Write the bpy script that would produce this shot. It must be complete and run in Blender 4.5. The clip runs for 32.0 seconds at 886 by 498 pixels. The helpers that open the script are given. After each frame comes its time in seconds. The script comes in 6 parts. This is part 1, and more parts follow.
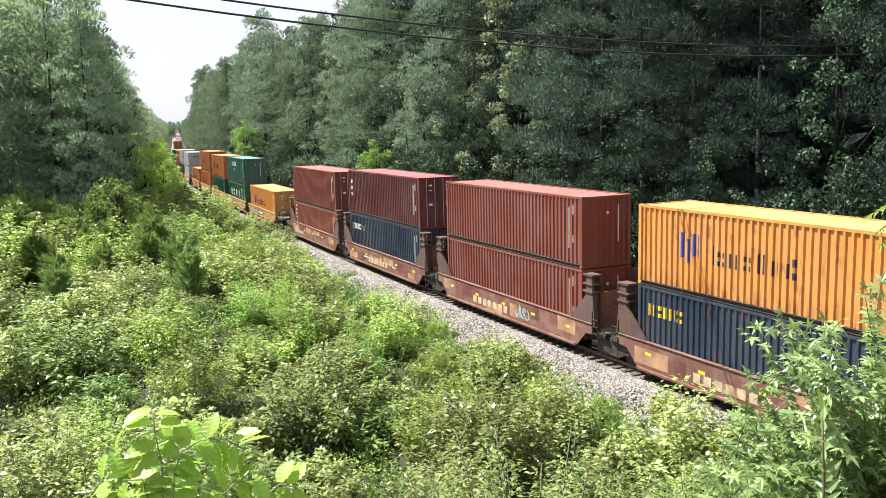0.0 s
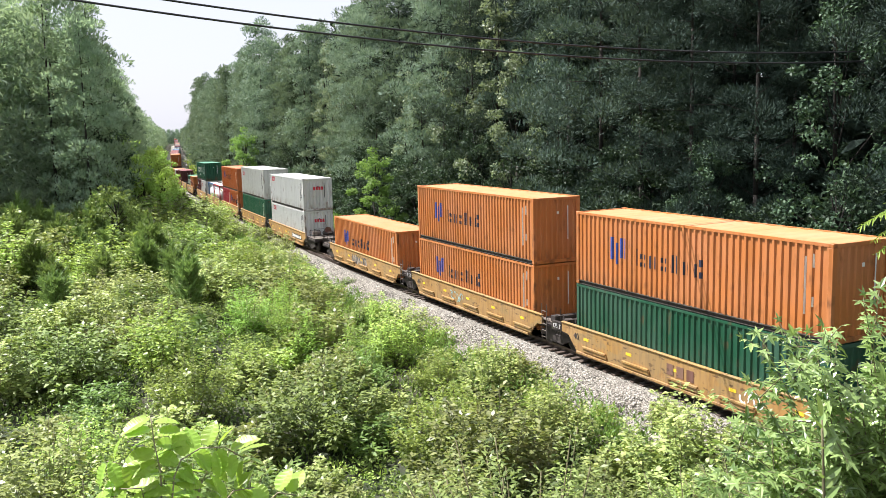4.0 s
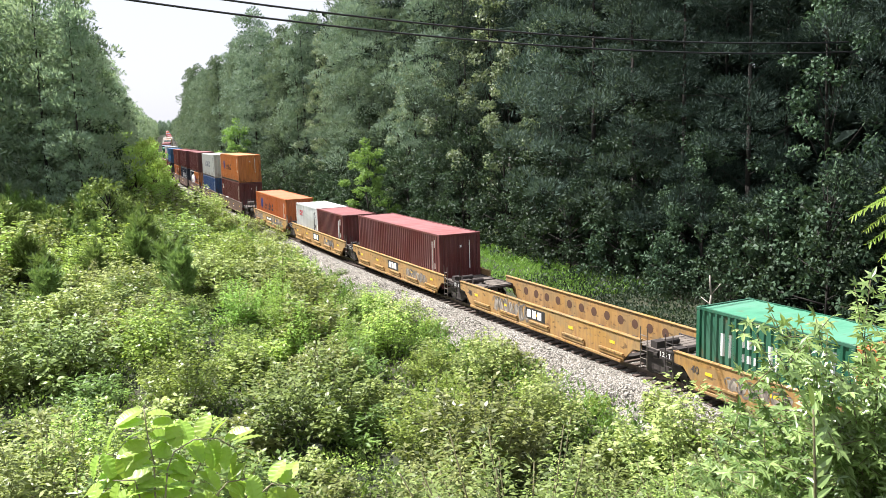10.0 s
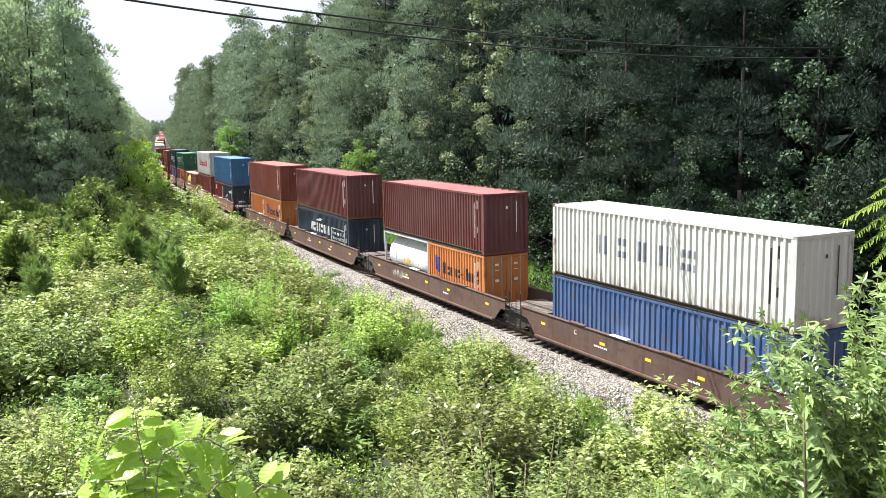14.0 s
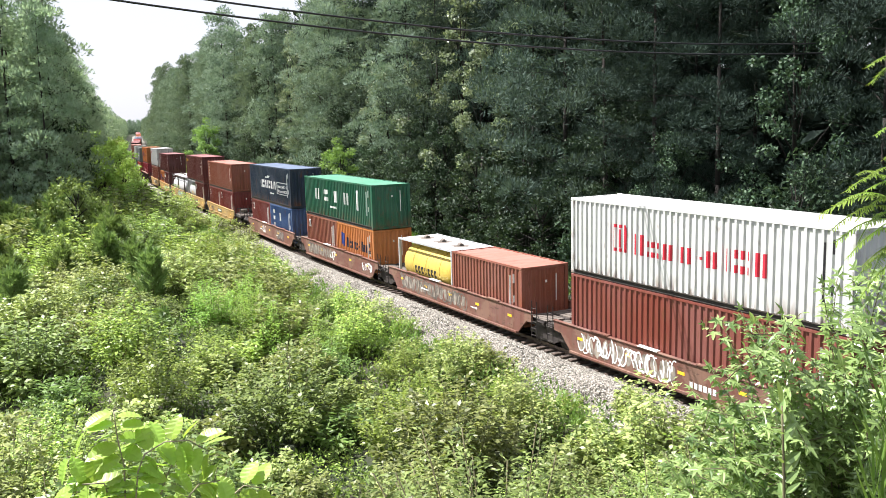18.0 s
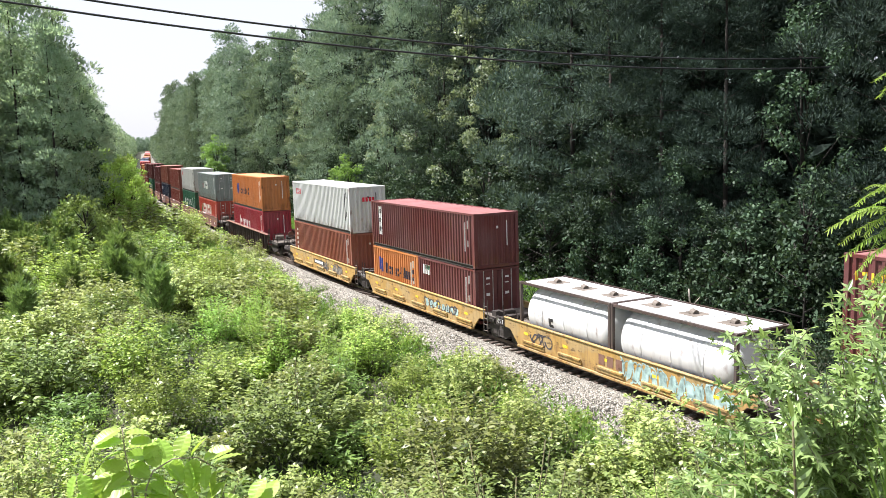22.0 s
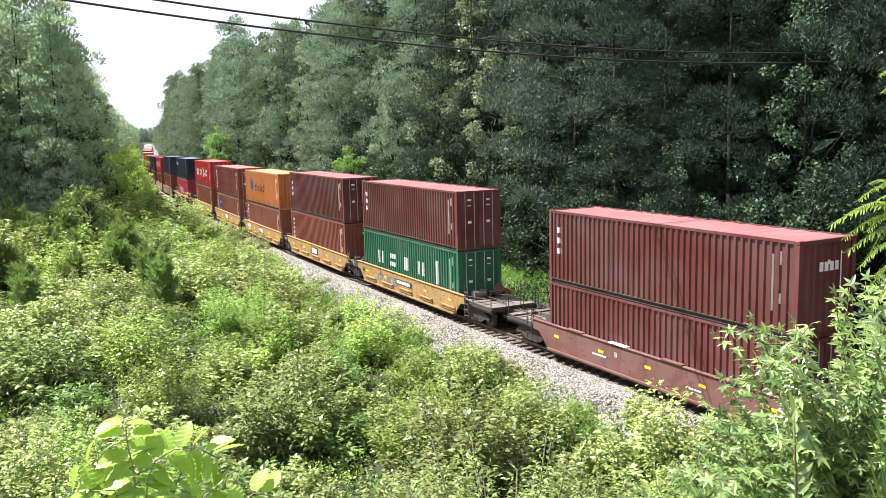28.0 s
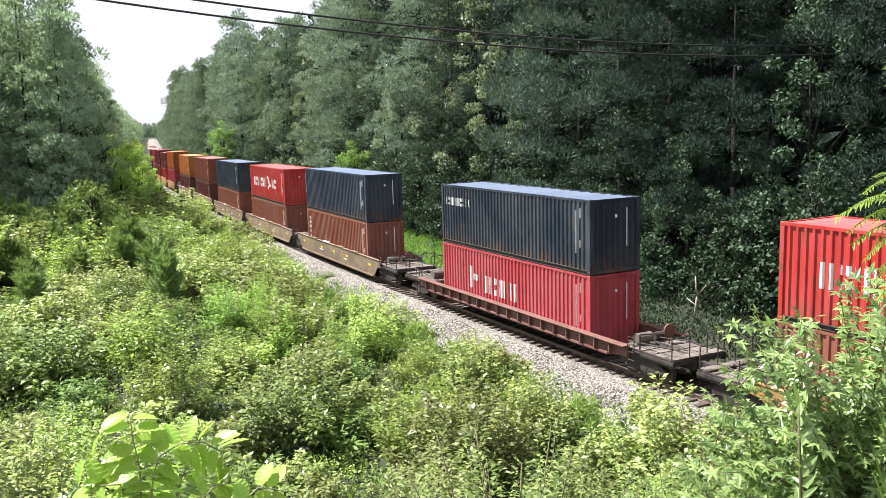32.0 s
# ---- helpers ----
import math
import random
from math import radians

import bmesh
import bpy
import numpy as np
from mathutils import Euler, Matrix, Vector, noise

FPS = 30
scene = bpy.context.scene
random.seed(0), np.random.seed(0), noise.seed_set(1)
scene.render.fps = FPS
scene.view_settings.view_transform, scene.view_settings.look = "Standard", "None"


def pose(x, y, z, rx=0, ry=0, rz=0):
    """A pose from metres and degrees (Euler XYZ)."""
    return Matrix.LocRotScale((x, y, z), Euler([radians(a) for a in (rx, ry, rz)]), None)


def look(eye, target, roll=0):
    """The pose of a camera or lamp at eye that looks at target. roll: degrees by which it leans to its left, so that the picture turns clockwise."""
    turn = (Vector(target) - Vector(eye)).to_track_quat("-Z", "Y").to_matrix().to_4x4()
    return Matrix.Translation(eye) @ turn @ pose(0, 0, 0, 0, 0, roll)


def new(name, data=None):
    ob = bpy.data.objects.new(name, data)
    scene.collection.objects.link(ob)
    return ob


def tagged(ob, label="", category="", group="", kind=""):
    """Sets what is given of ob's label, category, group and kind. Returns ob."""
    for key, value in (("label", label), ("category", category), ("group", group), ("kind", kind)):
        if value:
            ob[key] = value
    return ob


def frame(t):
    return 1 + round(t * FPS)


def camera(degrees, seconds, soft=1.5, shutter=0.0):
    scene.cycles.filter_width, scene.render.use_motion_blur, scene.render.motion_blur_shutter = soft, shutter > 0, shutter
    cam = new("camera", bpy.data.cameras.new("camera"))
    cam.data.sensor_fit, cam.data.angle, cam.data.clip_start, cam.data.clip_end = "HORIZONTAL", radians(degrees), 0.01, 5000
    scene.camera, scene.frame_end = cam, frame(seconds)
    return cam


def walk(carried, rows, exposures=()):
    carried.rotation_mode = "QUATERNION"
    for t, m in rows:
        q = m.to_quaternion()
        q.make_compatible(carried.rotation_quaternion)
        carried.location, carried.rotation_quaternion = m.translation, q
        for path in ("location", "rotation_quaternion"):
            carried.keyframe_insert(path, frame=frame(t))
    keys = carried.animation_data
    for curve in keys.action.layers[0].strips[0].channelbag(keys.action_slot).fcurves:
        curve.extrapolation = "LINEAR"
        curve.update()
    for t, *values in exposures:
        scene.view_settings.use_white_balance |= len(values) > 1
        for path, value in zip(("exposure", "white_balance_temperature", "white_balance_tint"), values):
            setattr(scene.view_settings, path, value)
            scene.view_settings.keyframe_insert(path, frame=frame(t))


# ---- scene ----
cam = camera(53.67, 32.0, soft=0.4, shutter=0.0)
EYE = (-21.768, 0.0, 9.488)
walk(cam, [(t, pose(*EYE, rx, ry, rz)) for t, rx, ry, rz in (
    (0, 81.76, 1.43, -27.60), (0.5, 81.73, 1.54, -27.78), (1, 81.81, 1.45, -27.84), (1.5, 81.97, 1.30, -27.84),
    (2, 81.97, 1.31, -27.62), (2.5, 81.98, 1.31, -27.52), (3, 82.12, 1.37, -27.61), (3.5, 82.25, 1.47, -27.66),
    (5.5, 82.12, 1.75, -27.76), (6, 82.01, 1.74, -27.79), (6.5, 81.96, 1.72, -27.81), (7, 81.87, 1.51, -27.70),
    (7.5, 81.91, 1.71, -27.86), (8, 81.97, 1.53, -28.09), (8.5, 82.09, 1.60, -28.19), (9, 81.98, 1.51, -28.25),
    (9.5, 81.86, 1.59, -28.14), (10, 81.63, 1.61, -28.16), (10.5, 81.71, 1.39, -28.41), (11, 81.68, 1.21, -28.47),
    (11.5, 81.63, 1.32, -28.50), (12, 81.68, 1.35, -28.43), (12.5, 81.75, 1.31, -28.41), (13, 81.94, 1.38, -28.53),
    (13.5, 81.91, 1.31, -28.50), (14, 81.75, 1.16, -28.57), (14.5, 81.77, 1.36, -28.54), (16.5, 81.88, 2.08, -29.87),
    (17, 81.66, 1.67, -29.95), (17.5, 81.59, 1.57, -30.00), (18, 81.56, 1.51, -29.95), (18.5, 81.94, 1.16, -30.14),
    (19, 82.26, 1.37, -30.13), (19.5, 82.38, 1.67, -29.82), (20, 82.61, 1.64, -29.69), (20.5, 82.64, 1.65, -29.70),
    (21, 82.59, 1.58, -29.70), (21.5, 82.64, 1.59, -29.62), (22, 82.60, 1.80, -29.48), (22.5, 82.50, 1.69, -29.46),
    (23, 82.46, 1.40, -29.52), (23.5, 82.45, 1.43, -29.59), (24, 82.31, 1.38, -29.44), (24.5, 82.27, 1.24, -29.39),
    (25, 82.35, 1.33, -29.48), (25.5, 82.40, 1.54, -29.54), (27.5, 81.97, 1.49, -29.42), (28, 82.12, 1.46, -29.27),
    (28.5, 82.13, 1.41, -29.31), (29, 82.15, 1.59, -29.21), (29.5, 82.02, 1.69, -29.15), (30, 82.08, 1.68, -29.26),
    (30.5, 81.92, 1.58, -29.15), (31, 81.79, 1.52, -29.11), (31.5, 81.72, 1.61, -29.03), (32, 81.75, 1.66, -29.04),
)], [(t, stops, 6200, 14) for t, stops in ((0, 1.40), (3, 1.36), (7, 1.30), (11, 1.42), (17, 1.43), (24, 1.40), (28, 1.56), (32, 1.46))])

# ---- light ----
SUN_DIR = Vector((-0.36, 0.40, 0.84)).normalized()
world = bpy.data.worlds.new("hazy_summer_sky")
scene.world = world
world.use_nodes = True
wn = world.node_tree
sky = wn.nodes.new("ShaderNodeTexSky")
sky.sky_type, sky.sun_disc = "NISHITA", False
sky.sun_elevation = math.asin(SUN_DIR.z)
sky.sun_rotation = math.atan2(SUN_DIR.x, SUN_DIR.y)
sky.air_density, sky.dust_density, sky.ozone_density = 1.0, 2.0, 1.0
haze = wn.nodes.new("ShaderNodeMix")
haze.data_type = "RGBA"
haze.inputs[0].default_value = 0.7
haze.inputs[7].default_value = (11.0, 11.1, 11.6, 1)
wn.links.new(sky.outputs[0], haze.inputs[6])
wn.links.new(haze.outputs[2], wn.nodes["Background"].inputs[0])
wn.nodes["Background"].inputs[1].default_value = 0.042
sun = new("sun", bpy.data.lights.new("sun", "SUN"))
sun.data.energy, sun.data.angle, sun.data.color = 5.0, radians(0.6), (1.0, 0.95, 0.89)
sun.matrix_world = look(SUN_DIR * 60, (0, 0, 0))

# ---- materials ----
def nodes_of(name):
    m = bpy.data.materials.new(name)
    m.use_nodes = True
    nt = m.node_tree
    return m, nt, nt.nodes["Principled BSDF"]


def noise_node(nt, scale, detail=4.0, stretch=None, coord="Object", shift=False):
    tc = nt.nodes.new("ShaderNodeTexCoord")
    n = nt.nodes.new("ShaderNodeTexNoise")
    n.inputs["Scale"].default_value, n.inputs["Detail"].default_value = scale, detail
    src = tc.outputs[coord]
    if shift:
        own, add = nt.nodes.new("ShaderNodeObjectInfo"), nt.nodes.new("ShaderNodeVectorMath")
        nt.links.new(src, add.inputs[0])
        nt.links.new(times(nt, own.outputs["Random"], 61.0), add.inputs[1])
        src = add.outputs[0]
    if stretch:
        mp = nt.nodes.new("ShaderNodeMapping")
        mp.inputs["Scale"].default_value = stretch
        nt.links.new(src, mp.inputs[0])
        src = mp.outputs[0]
    nt.links.new(src, n.inputs["Vector"])
    return n.outputs["Fac"]


def ramp(nt, fac, lo, hi):
    r = nt.nodes.new("ShaderNodeMapRange")
    r.inputs[1].default_value, r.inputs[2].default_value = lo, hi
    nt.links.new(fac, r.inputs[0])
    return r.outputs[0]


def mixed(nt, fac, a, b):
    m = nt.nodes.new("ShaderNodeMix")
    m.data_type = "RGBA"
    for k, v in ((6, a), (7, b)):
        if isinstance(v, (tuple, list)):
            m.inputs[k].default_value = (*v, 1)
        else:
            nt.links.new(v, m.inputs[k])
    if isinstance(fac, (int, float)):
        m.inputs[0].default_value = fac
    else:
        nt.links.new(fac, m.inputs[0])
    return m.outputs[2]


def times(nt, a, b):
    m = nt.nodes.new("ShaderNodeMath")
    m.operation = "MULTIPLY"
    for k, v in ((0, a), (1, b)):
        if isinstance(v, (int, float)):
            m.inputs[k].default_value = v
        else:
            nt.links.new(v, m.inputs[k])
    return m.outputs[0]


def bump(nt, bsdf, height, strength, dist=0.02):
    b = nt.nodes.new("ShaderNodeBump")
    b.inputs["Strength"].default_value, b.inputs["Distance"].default_value = strength, dist
    nt.links.new(height, b.inputs["Height"])
    nt.links.new(b.outputs[0], bsdf.inputs["Normal"])


PAINTS, ROOFS = {}, {}


def paint(name, rgb, wear=0.35, rough=0.5, rust=(0.13, 0.055, 0.025), patch=None):
    """Weathered painted steel: faded patches, grime streaks that run down, rust spots."""
    if name in PAINTS:
        return PAINTS[name]
    m, nt, b = nodes_of(name + "_paint")
    fade = tuple(c * 0.75 + 0.10 for c in rgb)
    dark = tuple(c * 0.62 for c in rgb)
    big = ramp(nt, noise_node(nt, 0.45, 3, shift=True), 0.35, 0.7)
    col = mixed(nt, times(nt, big, 0.4), rgb, fade)
    streak = ramp(nt, noise_node(nt, 1.0, 5, (1.6, 3.2, 0.25), shift=True), 0.48, 0.78)
    col = mixed(nt, times(nt, streak, 0.3 + wear * 0.7), col, dark)
    spots = ramp(nt, noise_node(nt, 2.6, 8, (1, 1, 0.55), shift=True), 0.64 - wear * 0.08, 0.74)
    col = mixed(nt, times(nt, spots, 0.35 + 0.5 * wear), col, rust)
    tc, sep = nt.nodes.new("ShaderNodeTexCoord"), nt.nodes.new("ShaderNodeSeparateXYZ")
    nt.links.new(tc.outputs["Object"], sep.inputs[0])
    foot = ramp(nt, sep.outputs[2], 0.75, 0.12)
    runs = ramp(nt, noise_node(nt, 2.2, 7, (1, 2.4, 0.5), shift=True), 0.46, 0.62)
    col = mixed(nt, times(nt, times(nt, foot, runs), 0.75), col, rust)
    if patch:
        area = ramp(nt, noise_node(nt, 0.8, 6, (1, 1, 1.6), shift=True), 0.50, 0.56)
        col = mixed(nt, times(nt, area, 0.8), col, patch)
        dust = ramp(nt, noise_node(nt, 4.0, 6, (1, 2, 0.3), shift=True), 0.45, 0.75)
        col = mixed(nt, times(nt, dust, 0.45), col, (0.12, 0.085, 0.06))
        chips = ramp(nt, noise_node(nt, 5.5, 7, (1, 0.5, 1.4), shift=True), 0.60, 0.66)
        col = mixed(nt, times(nt, chips, 0.7), col, (0.07, 0.04, 0.025))
    info = nt.nodes.new("ShaderNodeObjectInfo")
    h = nt.nodes.new("ShaderNodeHueSaturation")
    nt.links.new(ramp_to(nt, info.outputs["Random"], 0.93, 1.07), h.inputs["Value"])
    nt.links.new(col, h.inputs["Color"])
    nt.links.new(h.outputs[0], b.inputs["Base Color"])
    b.inputs["Roughness"].default_value = rough
    b.inputs["Specular IOR Level"].default_value = 0.35
    bump(nt, b, noise_node(nt, 3.0, 3, shift=True), 0.12, 0.02)
    PAINTS[name] = m
    return m


def ramp_to(nt, fac, lo, hi):
    r = nt.nodes.new("ShaderNodeMapRange")
    r.inputs[3].default_value, r.inputs[4].default_value = lo, hi
    nt.links.new(fac, r.inputs[0])
    return r.outputs[0]


def plain(name, rgb, rough=0.6, metal=0.0, var=0.25, scale=3.0):
    m, nt, b = nodes_of(name)
    n = ramp(nt, noise_node(nt, scale, 6), 0.3, 0.7)
    nt.links.new(mixed(nt, n, tuple(c * (1 - var) for c in rgb), tuple(min(1, c * (1 + var)) for c in rgb)), b.inputs["Base Color"])
    b.inputs["Roughness"].default_value, b.inputs["Metallic"].default_value = rough, metal
    bump(nt, b, noise_node(nt, scale * 6, 4), 0.2, 0.01)
    return m


def leafy(name, rgb, rgb2, gloss=0.45, through_light=0.35, spec=0.5, shade=0.5, vary=0.22):
    """Leaves: each one its own shade, light passes through the thin blades."""
    m, nt, b = nodes_of(name)
    geo = nt.nodes.new("ShaderNodeNewGeometry")
    info = nt.nodes.new("ShaderNodeObjectInfo")
    big = ramp(nt, noise_node(nt, 0.5, 2), 0.35, 0.65)
    add = nt.nodes.new("ShaderNodeMath")
    add.operation = "MULTIPLY_ADD"
    nt.links.new(geo.outputs["Random Per Island"], add.inputs[0])
    add.inputs[1].default_value = shade
    nt.links.new(times(nt, big, 1 - shade), add.inputs[2])
    col = mixed(nt, add.outputs[0], rgb, rgb2)
    h = nt.nodes.new("ShaderNodeHueSaturation")
    nt.links.new(ramp_to(nt, info.outputs["Random"], 1 - vary, 1 + vary), h.inputs["Value"])
    nt.links.new(ramp_to(nt, info.outputs["Random"], 0.485, 0.51), h.inputs["Hue"])
    nt.links.new(col, h.inputs["Color"])
    nt.links.new(h.outputs[0], b.inputs["Base Color"])
    b.inputs["Roughness"].default_value = gloss
    b.inputs["Specular IOR Level"].default_value = spec
    t = nt.nodes.new("ShaderNodeBsdfTranslucent")
    nt.links.new(mixed(nt, 0.5, h.outputs[0], (rgb2[0] * 1.2, rgb2[1] * 1.25, rgb2[2] * 0.5)), t.inputs[0])
    mx = nt.nodes.new("ShaderNodeMixShader")
    mx.inputs[0].default_value = through_light
    nt.links.new(b.outputs[0], mx.inputs[1])
    nt.links.new(t.outputs[0], mx.inputs[2])
    nt.links.new(mx.outputs[0], nt.nodes["Material Output"].inputs[0])
    return m


RGB = {
    "orange": (0.46, 0.160, 0.040), "amber": (0.55, 0.23, 0.045), "rust_orange": (0.41, 0.108, 0.022), "maroon": (0.107, 0.024, 0.022),
    "redbrown": (0.185, 0.046, 0.030), "brown": (0.222, 0.070, 0.041), "red": (0.407, 0.026, 0.022), "pinkred": (0.370, 0.044, 0.056),
    "crimson": (0.27, 0.018, 0.030), "coral": (0.43, 0.065, 0.042), "darkred": (0.163, 0.026, 0.022), "navy": (0.016, 0.028, 0.050), "deepnavy": (0.013, 0.022, 0.037), "blue": (0.04, 0.084, 0.20),
    "skyblue": (0.033, 0.126, 0.266), "green": (0.011, 0.096, 0.048), "darkgreen": (0.011, 0.074, 0.037), "teal": (0.033, 0.104, 0.085),
    "white": (0.54, 0.55, 0.525), "greywhite": (0.50, 0.51, 0.475), "grey": (0.207, 0.237, 0.229),
    "yellow": (0.533, 0.385, 0.067), "tank_white": (0.562, 0.570, 0.562), "steel": (0.407, 0.414, 0.414),
    "buff": (0.340, 0.192, 0.052), "buff_bright": (0.40, 0.245, 0.066), "car_brown": (0.074, 0.041, 0.030), "car_rust": (0.148, 0.056, 0.037), "car_red": (0.135, 0.050, 0.041),
    "car_black": (0.056, 0.037, 0.031), "car_tan": (0.192, 0.141, 0.081),
}
CONT = {k: paint(k, v, 0.5 if k not in ("white", "greywhite") else 0.3) for k, v in RGB.items()}
# Dusty bleached roof paint, with sun and sky light added to the colour.
for k in list(CONT):
    ROOFS[k] = paint(k + "_roof", tuple(0.85 * c + 0.15 * (0.7 * c / max(RGB[k]) + 0.3) for c in RGB[k]), 0.25, 0.6)
RUSTY = {k: paint(k + "_rusty", RGB[k], 1.5) for k in ("white", "greywhite", "skyblue", "rust_orange", "orange")}
CONT["buff"] = paint("buff_worn", RGB["buff"], 0.6, 0.65, patch=(0.27, 0.18, 0.075))
CONT["buff_bright"] = paint("buff_bright_worn", RGB["buff_bright"], 0.6, 0.6, patch=(0.36, 0.26, 0.12))
for k in ("car_brown", "car_rust", "car_red", "car_tan"):
    CONT[k] = paint(k + "_worn", RGB[k], 0.7, 0.7, patch={"car_rust": (0.20, 0.115, 0.08), "car_brown": (0.10, 0.06, 0.045), "car_red": (0.16, 0.08, 0.062), "car_tan": (0.13, 0.10, 0.07)}[k])
M_DARK = plain("grimy_running_gear", (0.035, 0.028, 0.024), 0.75)
M_STEEL = plain("worn_galvanised_steel", (0.42, 0.42, 0.40), 0.5, 0.6)
M_DECK = plain("dusty_deck_grating", (0.13, 0.11, 0.09), 0.8, 0, 0.4, 2)
M_WHITE = plain("white_marking", (0.72, 0.72, 0.69), 0.6, 0, 0.1)
M_BLACK = plain("black_marking", (0.02, 0.02, 0.02), 0.6, 0, 0.2)
M_YELLOW = plain("yellow_reflector", (0.75, 0.48, 0.03), 0.5, 0, 0.15)
M_BLUE = plain("blue_marking", (0.03, 0.06, 0.28), 0.6, 0, 0.2)
M_RED = plain("red_marking", (0.52, 0.02, 0.04), 0.6, 0, 0.2)
M_GREENMARK = plain("green_marking", (0.02, 0.25, 0.12), 0.6, 0, 0.2)
M_AQUA = plain("pale_spray_paint", (0.27, 0.38, 0.36), 0.65, 0, 0.45, 4)
M_HAZE = plain("faded_spray_paint", (0.24, 0.21, 0.17), 0.7, 0, 0.6, 3)
M_FADED = plain("faded_grey_blue_marking", (0.16, 0.18, 0.22), 0.7, 0, 0.3)
M_INKBLUE = plain("blue_black_marking", (0.022, 0.025, 0.05), 0.6, 0, 0.2)
# Rail grime, darkened further for the shade in the recess; wheels use it too.
M_GRIME_SHADE = plain("grime_and_recess_shade", (0.05, 0.043, 0.034), 0.8, 0, 0.5, 4)
M_TAN = plain("faded_tan_lettering", (0.42, 0.33, 0.20), 0.7, 0, 0.3)
M_PRIMER = plain("tan_primer_patch", (0.30, 0.17, 0.095), 0.75, 0, 0.35, 2)
M_PRIMER2 = plain("dark_red_primer_patch", (0.11, 0.035, 0.025), 0.75, 0, 0.35, 2)
M_INK = plain("dark_spray_paint", (0.05, 0.045, 0.05), 0.6, 0, 0.4, 6)
M_CABLE = plain("black_cable", (0.012, 0.012, 0.013), 0.5)
M_BARK = plain("bark", (0.020, 0.017, 0.013), 0.95, 0, 0.45, 9)
M_DEADWOOD = plain("bleached_dead_wood", (0.42, 0.38, 0.32), 0.85)
M_STEM = plain("green_brown_stem", (0.11, 0.10, 0.045), 0.8)
M_RAIL = plain("worn_rail_steel", (0.20, 0.15, 0.12), 0.45, 0.5)
M_TIE = plain("creosoted_wood", (0.075, 0.055, 0.042), 0.9)
# M_PINE4, M_PINE3 and M_PINE2 are paler copies: distance haze put into the colour.
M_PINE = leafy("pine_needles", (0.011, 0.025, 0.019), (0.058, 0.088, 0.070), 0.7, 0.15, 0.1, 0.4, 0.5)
M_PINE3 = leafy("mid_haze_pine_needles", (0.065, 0.115, 0.082), (0.240, 0.310, 0.240), 0.75, 0.28, 0.06, 0.35, 0.35)
# Darkened needle copy: the shade of the forest interior is in the colour.
M_INNER = leafy("inner_needles_painted_shade", (0.012, 0.024, 0.019), (0.050, 0.070, 0.056), 0.8, 0.1, 0.06, 0.3, 0.3)
M_PINE4 = leafy("faint_haze_pine_needles", (0.026, 0.052, 0.040), (0.120, 0.170, 0.138), 0.7, 0.2, 0.1, 0.4, 0.5)
M_PINE2 = leafy("strong_haze_pine_needles", (0.150, 0.240, 0.165), (0.340, 0.430, 0.330), 0.75, 0.45, 0.1, 0.2)
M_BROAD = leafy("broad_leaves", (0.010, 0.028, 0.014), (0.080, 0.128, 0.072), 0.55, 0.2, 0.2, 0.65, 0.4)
M_PALE = leafy("pale_fluttering_leaves", (0.05, 0.10, 0.05), (0.34, 0.41, 0.27), 0.4, 0.3, 0.4, 0.7, 0.3)
M_FRESH = leafy("fresh_green_leaves", (0.095, 0.21, 0.045), (0.29, 0.46, 0.15), 0.5, 0.45, 0.35, 0.6)
M_BRIGHT = leafy("sunlit_yellow_green_leaves", (0.10, 0.21, 0.035), (0.38, 0.54, 0.14), 0.5, 0.42, 0.35, 0.5)
M_SHRUB = leafy("shrub_leaves", (0.032, 0.066, 0.014), (0.45, 0.52, 0.18), 0.42, 0.26, 0.4, 0.8, 0.45)
M_SHRUB2 = leafy("yellowish_shrub_leaves", (0.054, 0.115, 0.018), (0.43, 0.56, 0.13), 0.42, 0.3, 0.4, 0.8, 0.4)
M_SHRUB3 = leafy("dull_green_shrub_leaves", (0.028, 0.056, 0.012), (0.28, 0.36, 0.11), 0.45, 0.28, 0.3, 0.75, 0.32)
M_WEED = leafy("weed_leaves", (0.027, 0.062, 0.013), (0.23, 0.35, 0.085), 0.45, 0.28, 0.35, 0.6)
M_GUM = leafy("star_shaped_leaves", (0.032, 0.085, 0.018), (0.36, 0.49, 0.17), 0.26, 0.30, 0.7, 0.8)
M_ELM = leafy("serrated_oval_leaves", (0.12, 0.26, 0.025), (0.46, 0.64, 0.115), 0.40, 0.36, 0.4, 0.8)
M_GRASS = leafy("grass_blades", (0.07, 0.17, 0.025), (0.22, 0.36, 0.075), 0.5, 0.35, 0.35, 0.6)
M_FROND = leafy("feathery_leaflets", (0.13, 0.24, 0.03), (0.34, 0.46, 0.10), 0.45, 0.4, 0.35, 0.5)
M_TWIG = plain("pale_young_twig", (0.26, 0.22, 0.14), 0.75)
M_PLUME = leafy("young_pine_needles", (0.075, 0.140, 0.040), (0.25, 0.35, 0.13), 0.5, 0.35, 0.25, 0.4)


def ground_material():
    m, nt, b = nodes_of("leaf_litter_and_soil")
    a = ramp(nt, noise_node(nt, 0.25, 5), 0.4, 0.62)
    c = mixed(nt, a, (0.022, 0.03, 0.012), (0.05, 0.04, 0.026))
    f = ramp(nt, noise_node(nt, 7.0, 8), 0.35, 0.7)
    nt.links.new(mixed(nt, times(nt, f, 0.6), c, (0.03, 0.05, 0.015)), b.inputs["Base Color"])
    b.inputs["Roughness"].default_value = 0.95
    bump(nt, b, noise_node(nt, 9.0, 8), 0.9, 0.08)
    return m


